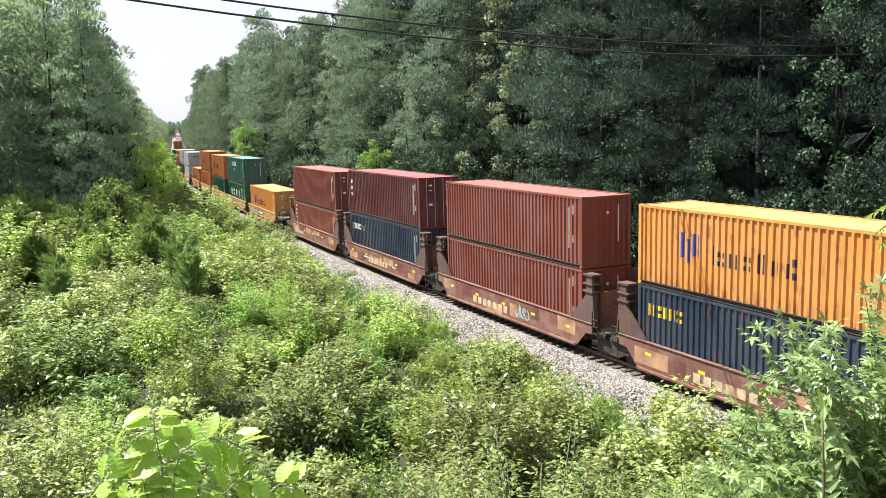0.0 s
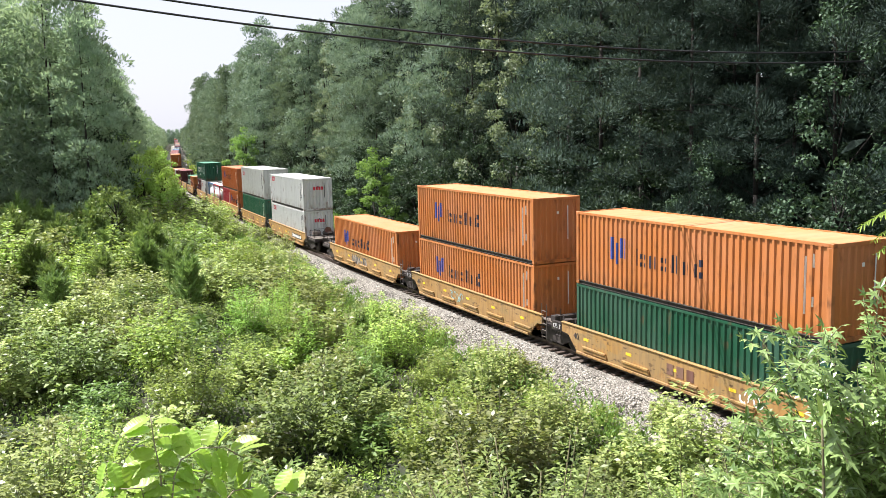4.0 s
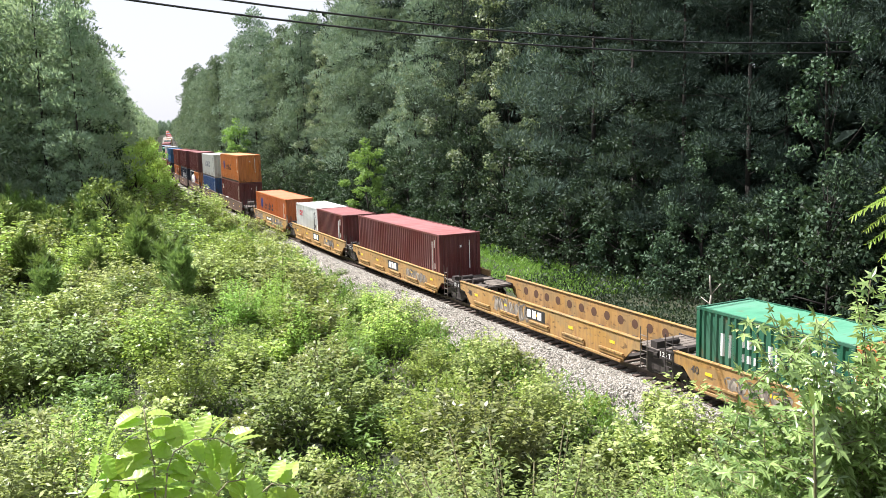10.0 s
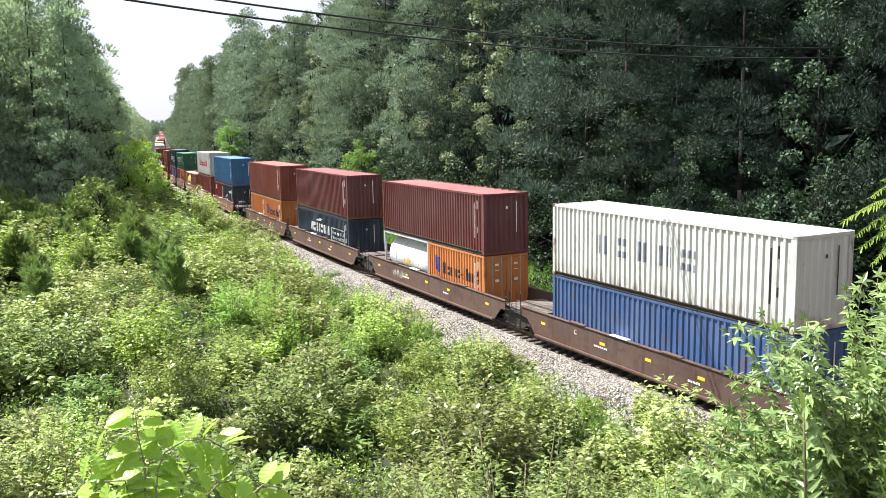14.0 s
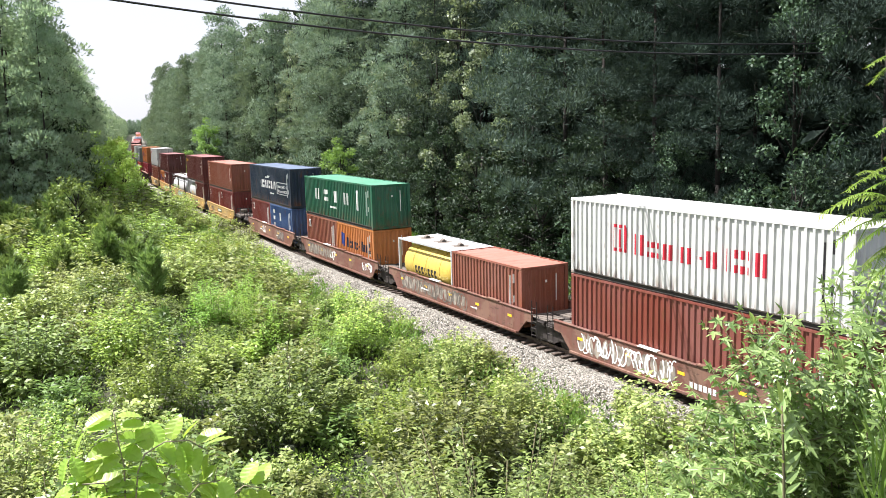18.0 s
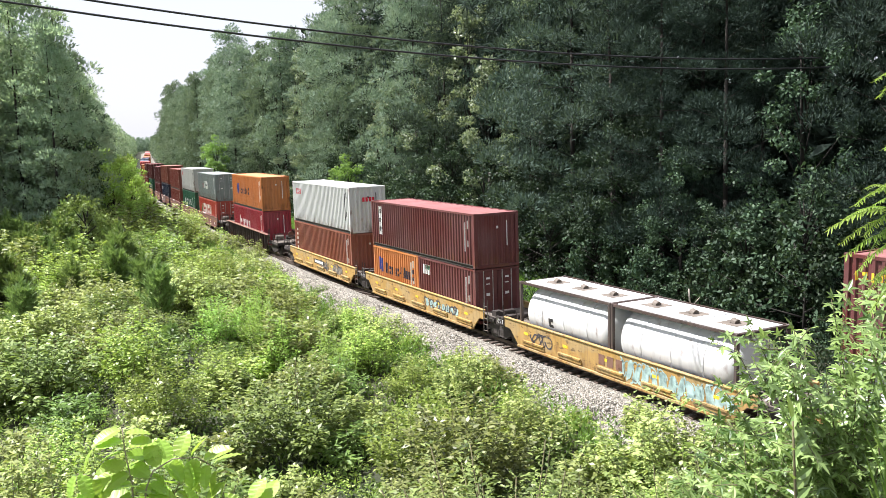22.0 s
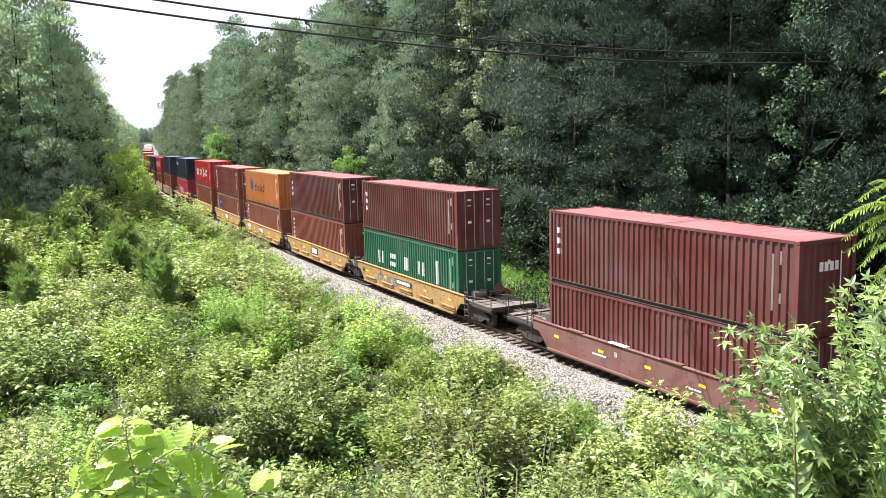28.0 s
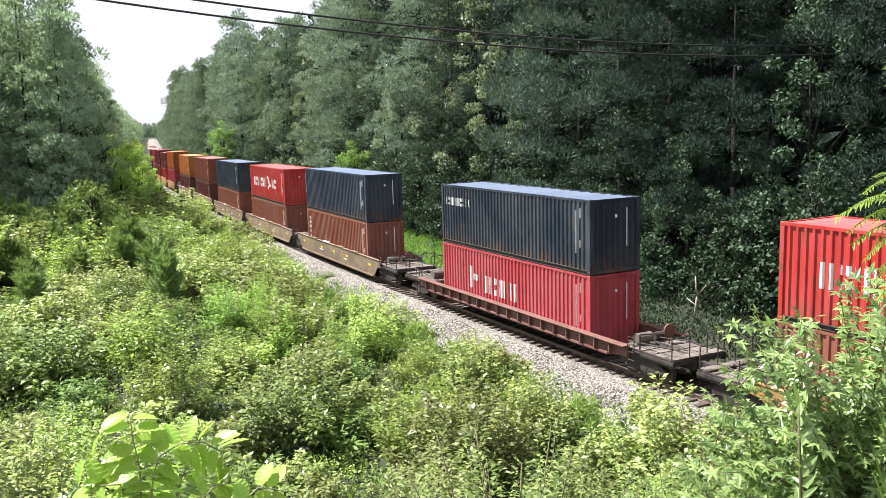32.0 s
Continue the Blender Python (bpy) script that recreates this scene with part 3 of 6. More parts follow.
def container(colour, brand="none", feet=40, high=HC, doors=False, sunk=False):
    """A corrugated steel box; its far end is at +y, its bottom at z = 0."""
    length = 12.192 if feet == 40 else 6.058
    mat, h, hl = CONT[colour], high, length / 2
    c = thing("shipping_container", f"{NAMED[colour]} corrugated steel {feet}-foot shipping container" + (" with barred doors facing out" if doors else ""), "container", "containers on the train")
    k = (feet, round(h, 2))

    def side(sg):
        def make(bm):
            wall_mesh(bm, 0.16, length - 0.16, 0.17, h - 0.1, lambda u, d, z: (sg * (1.206 - d), hl - u, z))
        return make
    part("side_wall", mesh_once(("side_wall", -1, k), side(-1), mat), c)
    part("side_wall", mesh_once(("side_wall", 1, k), side(1), mat), c)

    def roof(bm):
        n = int((length - 0.3) / 0.35) * 2
        rows = []
        for i in range(n + 1):
            yy, z = hl - 0.15 - (length - 0.3) * i / n, h - 0.035 - (0.018 if (i // 2) % 2 else 0.0)
            rows.append([bm.verts.new((x, yy, zz)) for x, zz in ((-1.13, h - 0.09), (-1.13, z), (1.13, z), (1.13, h - 0.09))])
        for p, q in zip(rows, rows[1:]):
            for i in range(4):
                bm.faces.new((p[i], p[(i + 1) % 4], q[(i + 1) % 4], q[i]))
        bm.faces.new(rows[0][::-1]), bm.faces.new(rows[-1])
        bmesh.ops.recalc_face_normals(bm, faces=bm.faces)
    part("roof", mesh_once(("roof", k), roof, ROOFS[colour]), c, "dusty bleached roof sheet, paled further for the sun on it")
    part("floor", mesh_once(("floor", k), plain_box(-1.15, 1.15, -hl + 0.1, hl - 0.1, 0.03, 0.16), M_DARK), c)
    for sg in (-1, 1):
        part("top_rail", mesh_once(("top_rail", sg, k), plain_box(*sorted((sg * 1.13, sg * 1.212)), -hl + 0.17, hl - 0.17, h - 0.1, h - 0.012), mat), c)
        # The shade of the recessed rail is put into its dark colour.
        part("bottom_rail", mesh_once(("bottom_rail", sg, k), lambda bm: [box(bm, *sorted((sg * x0, sg * x1)), -hl + 0.17, hl - 0.17, z0, z1) for x0, x1, z0, z1 in ((1.08, 1.105, 0.0, 0.165), (1.105, 1.21, 0.135, 0.165), (1.105, 1.20, 0.0, 0.014))], M_GRIME_SHADE), c)
        for ey in (-1, 1):
            part("corner_post", mesh_once(("corner_post", sg, ey, k), bevel_box(*sorted((sg * 1.06, sg * 1.213)), *sorted((ey * (hl - 0.165), ey * (hl - 0.004))), 0.12, h - 0.12, w=0.012), RUSTY.get(colour, mat)), c)
            for z0 in (h - 0.118,) if sunk else (0.0, h - 0.118):
                part("corner_casting", mesh_once(("corner_casting", sg, ey, z0 > 1, k), bevel_box(*sorted((sg * 1.041, sg * 1.219)), *sorted((ey * (hl - 0.178), ey * hl)), z0, z0 + 0.118, w=0.012), RUSTY.get(colour, mat)), c)
    for ey in (-1, 1):
        def frame_ends(bm):
            y0, y1 = sorted((ey * (hl - 0.1), ey * (hl - 0.01)))
            rings = [[bm.verts.new((sx * x, y, z)) for sx, z in ((-1, z0), (1, z0), (1, z1), (-1, z1))] for y in (y0, y1) for x, z0, z1 in ((1.06, 0.0, h - 0.015), (1.03, 0.15, h - 0.13))]
            for i in range(4):
                j = (i + 1) % 4
                bm.faces.new((rings[0][i], rings[0][j], rings[1][j], rings[1][i]))
                bm.faces.new((rings[2][i], rings[3][i], rings[3][j], rings[2][j]))
                bm.faces.new((rings[0][i], rings[2][i], rings[2][j], rings[0][j]))
                bm.faces.new((rings[1][i], rings[1][j], rings[3][j], rings[3][i]))
            bmesh.ops.recalc_face_normals(bm, faces=bm.faces)
        part("end_frame", mesh_once(("end_frame", ey, k), frame_ends, mat), c)
    door_end = -1
    fe = 1 if doors else -1

    def front(bm):
        wall_mesh(bm, 0.0, 2.12, 0.15, h - 0.13, lambda u, d, z: (-1.06 + u, fe * (hl - 0.025 - d), z))
    part("end_wall", mesh_once(("end_wall", fe, k), front, mat), c)
    if not doors:
        part("rear_wall", mesh_once(("rear_wall", k), plain_box(-1.06, 1.06, hl - 0.09, hl - 0.04, 0.15, h - 0.13), mat), c)
    for sg in (-1, 1) if doors else ():
        def leaf(bm):
            box(bm, *sorted((sg * 0.012, sg * 1.055)), *sorted((door_end * (hl - 0.09), door_end * (hl - 0.045))), 0.16, h - 0.14)
            for zz in (0.22, 0.85, 1.5, 2.1):
                box(bm, *sorted((sg * 0.06, sg * 1.0)), *sorted((door_end * (hl - 0.05), door_end * (hl - 0.03))), zz, zz + 0.32)
        d = part("door", mesh_once(("door", sg, door_end, k), leaf, mat), c)
        if doors:
            for xx in (0.26, 0.76):
                part("locking_bar", mesh_once(("locking_bar", sg, xx, k), lambda bm: tube(bm, (sg * xx, -hl + 0.012, 0.1), (sg * xx, -hl + 0.012, h - 0.08), 0.022, 6), M_STEEL), d)
            part("door_mark", mesh_once(("door_mark", sg, k), lambda bm: [box(bm, *sorted((sg * 0.42, sg * 0.62)), -hl + 0.02, -hl + 0.028, z, z + t) for z, t in ((h - 0.5, 0.09), (h - 0.75, 0.045), (1.3, 0.13))], M_WHITE), d)
    for i, (bmat, rects) in enumerate(BRANDS[brand]):
        if feet == 40 or brand.endswith("20") or brand in ("tall_side", "wing", "emark"):
            part("brand_mark", mesh_once(("brand_mark", brand, i, feet), lambda bm: bars_mesh(bm, rects, length), bmat), c)
    ids = [(length - 0.98, 0.05, 0.75, h - 1.2), (length - 0.7, 0.09, h - 0.75, 0.4), (length - 0.7, 0.09, 1.0, 0.3)]
    part("id_strip", mesh_once(("id_strip", k), lambda bm: bars_mesh(bm, ids, length), M_INK if colour in ("white", "greywhite") else M_WHITE), c)
    if not doors:
        ends = [(0.55, 0.045, 1.0, h - 1.4), (0.0, 0.1, h - 0.75, 0.12)]
        part("end_mark", mesh_once(("end_mark", k), lambda bm: [box(bm, x, x + w, -hl + 0.012, -hl + 0.022, z, z + t) for x, w, z, t in ends], M_INK if colour in ("white", "greywhite") else M_WHITE), c)
        if brand in ("red_four", "red_four20", "tall_three", "yellow_six"):
            part("end_brand", mesh_once(("end_brand", brand, k), lambda bm: [box(bm, -0.35 + i * 0.22, -0.2 + i * 0.22, -hl + 0.008, -hl + 0.024, h - 0.95, h - 0.68) for i in range(4)], {"red_four": M_RED, "red_four20": M_RED, "yellow_six": M_YELLOW}.get(brand, M_WHITE)), c)
    return c


def tank(colour, frame_colour, mark=None):
    """A 20-foot tank container: a lying barrel in an open steel frame."""
    hl, h = 3.029, STD
    c = thing("tank_container", f"{NAMED[colour]} tank container in an open steel frame", "tank container", "tank containers on the train")
    fm = CONT[frame_colour]

    def barrel(bm):
        prof = [(-2.92, 0.0), (-2.9, 0.55), (-2.8, 0.88), (-2.6, 1.07), (-2.35, 1.13), (2.35, 1.13), (2.6, 1.07), (2.8, 0.88), (2.9, 0.55), (2.92, 0.0)]
        n, rings = 28, []
        for y, r in prof:
            rings.append([bm.verts.new((r * math.sin(6.28318 * i / n), y, 1.28 + r * math.cos(6.28318 * i / n))) for i in range(n)] if r else [bm.verts.new((0, y, 1.28))])
        for a, b in zip(rings, rings[1:]):
            for i in range(n):
                if len(a) == 1:
                    bm.faces.new((a[0], b[i], b[(i + 1) % n]))
                elif len(b) == 1:
                    bm.faces.new((a[i], b[0], a[(i + 1) % n]))
                else:
                    bm.faces.new((a[i], b[i], b[(i + 1) % n], a[(i + 1) % n]))
        bmesh.ops.recalc_face_normals(bm, faces=bm.faces)
    part("barrel", mesh_once("barrel", barrel, CONT[colour], True), c)
    for y in (-1.5, 0.0, 1.5):
        part("band", mesh_once(("band", y), lambda bm: tube(bm, (0, y - 0.04, 1.28), (0, y + 0.04, 1.28), 1.145, 28), CONT[colour]), c)
    for sg in (-1, 1):
        for ey in (-1, 1):
            part("corner_post", mesh_once(("tank_post", sg, ey), bevel_box(*sorted((sg * 1.09, sg * 1.213)), *sorted((ey * (hl - 0.13), ey * (hl - 0.003))), 0, h, w=0.01), fm), c)
            part("brace", mesh_once(("tank_brace", sg, ey), lambda bm: tube(bm, (sg * 1.12, ey * (hl - 0.08), 0.75), (sg * 0.55, ey * (hl - 0.08), 0.15), 0.045, 6), fm), c)
        part("top_rail", mesh_once(("tank_top", sg), plain_box(*sorted((sg * 1.12, sg * 1.2)), -hl + 0.12, hl - 0.12, h - 0.1, h - 0.01), fm), c)
        part("bottom_rail", mesh_once(("tank_bottom", sg), plain_box(*sorted((sg * 1.12, sg * 1.2)), -hl + 0.12, hl - 0.12, 0.0, 0.12), fm), c)
    for ey in (-1, 1):
        for z in (0.02, h - 0.12):
            part("end_rail", mesh_once(("tank_end", ey, z), plain_box(-1.1, 1.1, *sorted((ey * (hl - 0.11), ey * (hl - 0.01))), z, z + 0.1), fm), c)
    part("walkway", mesh_once("walkway", plain_box(-0.98, 0.98, -2.88, 2.88, h - 0.05, h - 0.015), CONT["tank_white"]), c, "white top plate with walkway")
    for y in (-1.85, 0.0, 1.85):
        part("opening", mesh_once(("opening", y), lambda bm: (box(bm, -0.45, 0.35, y - 0.42, y + 0.42, h - 0.013, h - 0.008), tube(bm, (-0.05, y - 0.1, h - 0.01), (-0.05, y + 0.1, h + 0.03), 0.14, 10)), M_DECK), c)
    part("hatch", mesh_once("hatch", lambda bm: tube(bm, (0, 0.3, 2.35), (0, 0.3, 2.52), 0.26, 14), M_STEEL), c)
    if mark:
        def letters(bm):
            for i in range(mark[1]):
                y = mark[2] - i * mark[3]
                for a0 in (0, 1, 2):
                    a = -1.87 + a0 * 0.11
                    p = [(1.137 * math.sin(a + e), 1.28 + 1.137 * math.cos(a + e)) for e in (0, 0.11)]
                    w = mark[3] * (0.62 if a0 != 1 else 0.3)
                    vs = [bm.verts.new(v) for v in ((p[0][0], y, p[0][1]), (p[0][0], y - w, p[0][1]), (p[1][0], y - w, p[1][1]), (p[1][0], y, p[1][1]))]
                    bm.faces.new(vs)
        part("brand_mark", mesh_once(("tank_mark", mark[1]), letters, mark[0]), c)
    return c


# ---- well cars ----
def text_part(words, size, mat, parent, m, name):
    cu = bpy.data.curves.new(name, "FONT")
    cu.body, cu.size, cu.extrude = words, size, 0.002
    cu.materials.append(mat)
    return part(name, cu, parent, at=m)


def truck(car, y, key):
    t = part("truck", mesh_once("truck_bolster", lambda bm: box(bm, -1.0, 1.0, -0.25, 0.25, 0.35, 0.72), M_DARK), car, at=pose(0, y, 0))
    for sg in (-1, 1):
        def frame_side(bm):
            x0, x1 = sorted((sg * 0.93, sg * 1.08))
            prof = [(-1.25, 0.52), (-0.95, 0.66), (-0.45, 0.82), (0.45, 0.82), (0.95, 0.66), (1.25, 0.52), (1.2, 0.36), (0.85, 0.4), (0.45, 0.2), (-0.45, 0.2), (-0.85, 0.4), (-1.2, 0.36)]
            a = [bm.verts.new((x0, y2, z)) for y2, z in prof]
            b = [bm.verts.new((x1, y2, z)) for y2, z in prof]
            bm.faces.new(a), bm.faces.new(b[::-1])
            for i in range(len(prof)):
                bm.faces.new((a[i], b[i], b[(i + 1) % len(prof)], a[(i + 1) % len(prof)]))
            bmesh.ops.recalc_face_normals(bm, faces=bm.faces)
        part("side_frame", mesh_once(("side_frame", sg), frame_side, M_DARK), t)
        for yy in (-0.88, 0.88):
            part("wheel", mesh_once(("wheel", sg, yy), lambda bm: (tube(bm, (sg * 0.70, yy, 0.42), (sg * 0.83, yy, 0.42), 0.42, 20), tube(bm, (sg * 0.69, yy, 0.42), (sg * 0.71, yy, 0.42), 0.45, 20)), M_GRIME_SHADE), t)
    return t


def well_car(style, pitch, first=False, last=False, marks=(), loaded=True):
    """One platform of an articulated car; near end at -y. Origin at rail height under the middle of the well."""
    colour = {"buff": "buff", "yel": "buff_bright", "sea": "car_rust", "dark": "car_brown", "rust": "car_rust", "red": "car_red", "rib": "car_black", "flat": "car_red", "tan": "car_tan"}[style]
    mat = CONT[colour]
    words = {"buff": "weathered tan-yellow", "buff_bright": "bright yellow graffiti-marked", "car_rust": "rusty brown", "car_brown": "dark brown", "car_red": "red-brown", "car_black": "dark ribbed steel", "car_tan": "dusty tan"}[colour]
    car = thing("well_car", f"{words} double-stack well car on the rails", "rail car", "well cars of the train")
    half = pitch / 2 - 0.8
    tall = 1.28 if style not in ("rib", "flat") else (1.55 if style == "rib" else 1.12)
    low = 0.24 if style != "flat" else 0.62
    key = (style, round(half, 1))
    for sg in (-1, 1):
        def wall(bm):
            x0, x1 = sg * 1.30, sg * 1.36
            prof = [(-half, tall - 0.38), (-half, tall), (half, tall), (half, tall - 0.38), (half - 0.45, tall - 0.42), (half - 1.1, low), (-half + 1.1, low), (-half + 0.45, tall - 0.42)]
            a = [bm.verts.new((x0, y, z)) for y, z in prof]
            b = [bm.verts.new((x1, y, z)) for y, z in prof]
            bm.faces.new(a), bm.faces.new(b)
            for i in range(len(prof)):
                bm.faces.new((a[i], b[i], b[(i + 1) % len(prof)], a[(i + 1) % len(prof)]))
            bmesh.ops.recalc_face_normals(bm, faces=bm.faces)
        w = part("side_wall", mesh_once(("car_wall", sg, key), wall, mat), car)
        part("top_chord", mesh_once(("top_chord", sg, key), bevel_box(*sorted((sg * 1.25, sg * (1.58 if style in ("rib", "flat") else 1.40))), -half, half, tall, tall + 0.05, w=0.012), CONT["car_rust"] if style == "rib" else mat), w)
        part("bottom_chord", mesh_once(("bottom_chord", sg, key), bevel_box(*sorted((sg * 1.24, sg * 1.43)), -half + 1.1, half - 1.1, low - 0.03, low + 0.07, w=0.012), mat), w)
        if style in ("buff", "yel") and sg < 0:
            for i in range(5):
                y0 = half - 1.55 - i * 2.5
                part("ledge", mesh_once(("ledge", sg), lambda bm: (box(bm, *sorted((sg * 1.36, sg * 1.46)), -1.45, 0, 0.52, 0.585), box(bm, *sorted((sg * 1.36, sg * 1.42)), -1.5, 0.05, 0.38, 0.52)), mat), w, at=pose(0, y0, 0))
        if style in ("rib", "flat"):
            n = 18
            for i in range(n):
                y0 = -half + 0.9 + (2 * half - 1.8) * i / (n - 1)
                part("rib", mesh_once(("rib", sg, style), bevel_box(*sorted((sg * 1.36, sg * 1.53)), -0.035, 0.035, low + 0.07, tall, w=0.01), mat), w, at=pose(0, y0, 0))
        else:
            for yy in (-half + 1.7, half - 1.7, 0.0, -2.6, 2.6) if sg < 0 else ():
                part("reflector", mesh_once(("reflector", sg), plain_box(*sorted((sg * 1.361, sg * 1.368)), -0.16, 0.16, 0.82, 0.93), M_YELLOW), w, at=pose(0, yy, 0))
        if style in ("dark", "red", "rust", "tan"):
            for yy in (4.2, 1.6, -1.2, -4.0) if sg < 0 else ():
                part("guide_plate", mesh_once(("guide_plate", sg), lambda bm: box(bm, *sorted((sg * 1.24, sg * 1.42)), -0.5, 0.5, tall + 0.05, tall + 0.09), mat if yy != 1.6 else M_WHITE), w, at=pose(0, yy, 0))
    for i in range(6) if not loaded else ():
        part("cross_member", mesh_once(("cross_member", key), plain_box(-1.3, 1.3, -0.16, 0.16, 0.22, 0.34), M_DARK), car, at=pose(0, -5.6 + i * 2.24, 0))
    for ey in (-1, 1):
        free = (ey < 0 and first) or (ey > 0 and last)
        end = pitch / 2 - (0.12 if not free else -1.42)

        def platform(bm):
            y0, y1 = sorted((ey * (half - 0.85), ey * end))
            box(bm, -1.25, 1.25, y0, y1, 0.88, 0.98)
            box(bm, -0.35, 0.35, y0, y1, 0.62, 0.9)
            for x in (-1.2, 1.12):
                box(bm, x, x + 0.08, y0, y1, 0.78, 1.05)
        p = part("end_platform", mesh_once(("end_platform", ey, round(end, 2), key), platform, M_DARK), car)

        def grate(bm):
            y0, y1 = sorted((ey * (half - 0.75), ey * (end - 0.05)))
            n = 5
            for i in range(n):
                a, b = y0 + (y1 - y0) * i / n, y0 + (y1 - y0) * (i + 0.86) / n
                box(bm, -1.1, -0.15, a, b, 0.99, 1.03)
                box(bm, 0.1, 1.1, a, b, 0.99, 1.03)
        part("deck_grating", mesh_once(("deck_grating", ey, round(end, 2), key), grate, M_DECK), p)
        for sg in (-1,):
            def ladder(bm):
                y0 = ey * (half + 0.02)
                for yy in (y0, y0 + ey * 0.36):
                    tube(bm, (sg * 1.39, yy, 0.3), (sg * 1.39, yy, tall + 0.55), 0.018, 5)
                for i in range(5):
                    tube(bm, (sg * 1.39, y0, 0.4 + i * 0.28), (sg * 1.39, y0 + ey * 0.36, 0.4 + i * 0.28), 0.015, 5)
            part("ladder", mesh_once(("ladder", ey, sg, round(half, 1), tall, style), ladder, M_DECK if style in ("buff", "yel") and ey < 0 else M_DARK), car)
        if free:
            part("air_reservoir", mesh_once(("air_reservoir", ey, key), lambda bm: (tube(bm, (0.15, ey * (half - 0.35), 1.22), (0.95, ey * (half - 0.35), 1.22), 0.16, 12), tube(bm, (0.95, ey * (half - 0.35), 1.22), (1.0, ey * (half - 0.35), 1.22), 0.1, 10)), M_DARK), car)
            part("crossover_board", mesh_once(("crossover_board", ey, round(end, 2)), lambda bm: box(bm, -1.15, 1.15, *sorted((ey * (end - 0.42), ey * (end - 0.02))), 1.06, 1.1), M_DECK), car)
            part("pipe_run", mesh_once(("pipe_run", ey, key), lambda bm: [tube(bm, (x, ey * (half - 0.6), 1.14), (x, ey * (end - 0.45), 1.14 + dz), 0.03, 6) for x, dz in ((-0.85, 0.2), (-0.15, 0.05), (0.3, 0.3))] + [tube(bm, (-1.1, ey * (half + 0.35), 1.05), (-1.1, ey * (half + 0.35), 1.6), 0.03, 6), tube(bm, (-1.1, ey * (half + 0.35), 1.6), (-0.3, ey * (half + 0.45), 1.55), 0.025, 6)], M_DARK), car)
            part("brake_cylinder", mesh_once(("brake_cylinder", ey, key), lambda bm: (tube(bm, (-0.75, ey * (half - 0.25), 1.28), (-0.1, ey * (half - 0.25), 1.28), 0.19, 14), box(bm, -0.6, -0.2, ey * (half - 0.25) - 0.1, ey * (half - 0.25) + 0.1, 1.0, 1.15)), M_DECK), car)
            part("brake_wheel", mesh_once(("brake_wheel", ey, key), lambda bm: (tube(bm, (0.45, ey * (half + 0.15), 1.0), (0.45, ey * (half + 0.15), 1.55), 0.03, 6), tube(bm, (0.45, ey * (half + 0.15) - 0.03, 1.5), (0.45, ey * (half + 0.15) + 0.03, 1.5), 0.26, 16)), CONT["car_rust"]), car)
            for x in (-1.2, -0.4, 0.4, 1.2):
                part("handrail_post", mesh_once("handrail_post", lambda bm: tube(bm, (0, 0, 0.95), (0, 0, 1.85), 0.022, 6), M_DARK), car, at=pose(x, ey * (end - 0.1), 0))
            part("handrail", mesh_once(("handrail", ey, round(end, 2)), lambda bm: (tube(bm, (-1.2, ey * (end - 0.1), 1.84), (-0.4, ey * (end - 0.1), 1.84), 0.02, 6), tube(bm, (0.4, ey * (end - 0.1), 1.84), (1.2, ey * (end - 0.1), 1.84), 0.02, 6)), M_DARK), car)
            part("coupler", mesh_once(("coupler", ey, round(end, 2)), lambda bm: (box(bm, -0.12, 0.12, *sorted((ey * end, ey * (end + 0.5))), 0.68, 0.92), box(bm, -0.2, 0.2, *sorted((ey * (end + 0.4), ey * (end + 0.72))), 0.64, 0.96)), M_DARK), car)
        if style == "sea" and ey > 0:
            prng = random.Random(int(pitch * 100) + len(ROLLING))
            for i in range(6):
                w, h = prng.uniform(0.6, 1.9), prng.uniform(0.28, 0.62)
                y0, z0 = 6.0 - i * 2.1 + prng.uniform(-0.3, 0.3), prng.uniform(low + 0.1 + h / 2, tall - h / 2)
                part("primer_patch", mesh_once(("primer_patch", round(w, 1), round(h, 1), i % 3), plain_box(-1.3625 - 0.0012 * (i % 3), -1.3605, -round(w, 1), 0, -round(h, 1) / 2, round(h, 1) / 2), (M_PRIMER, M_PRIMER2, M_PRIMER)[i % 3]), car, at=pose(0, y0, z0))
        if style == "sea":
            for sg in (-1, 1):
                def gusset(bm):
                    x0, x1 = sg * 1.27, sg * 1.37
                    prof = [(6.15, tall), (7.15, tall), (7.0, 2.6), (6.95, 3.25), (6.6, 3.25), (6.55, 2.4), (5.4, tall)]
                    a = [bm.verts.new((x0, ey * y, z)) for y, z in prof]
                    b = [bm.verts.new((x1, ey * y, z)) for y, z in prof]
                    bm.faces.new(a), bm.faces.new(b)
                    for i in range(len(prof)):
                        bm.faces.new((a[i], b[i], b[(i + 1) % len(prof)], a[(i + 1) % len(prof)]))
                    bmesh.ops.recalc_face_normals(bm, faces=bm.faces)
                part("bulkhead_gusset", mesh_once(("bulkhead_gusset", sg, ey), gusset, CONT["car_brown"]), car)
                part("guide_box", mesh_once(("guide_box", sg, ey), lambda bm: [box(bm, *sorted((sg * 0.95, sg * 1.42)), *sorted((ey * 6.42, ey * 7.05)), z, z + 0.07) for z in (2.55, 2.85, 3.2)] and box(bm, *sorted((sg * 0.95, sg * 1.0)), *sorted((ey * 6.42, ey * 7.05)), 1.2, 3.2), CONT["car_brown"]), car)
            part("bulkhead", mesh_once(("bulkhead", ey), lambda bm: box(bm, -1.25, 1.25, *sorted((ey * 6.75, ey * 6.85)), 1.0, 2.5), mat), car)
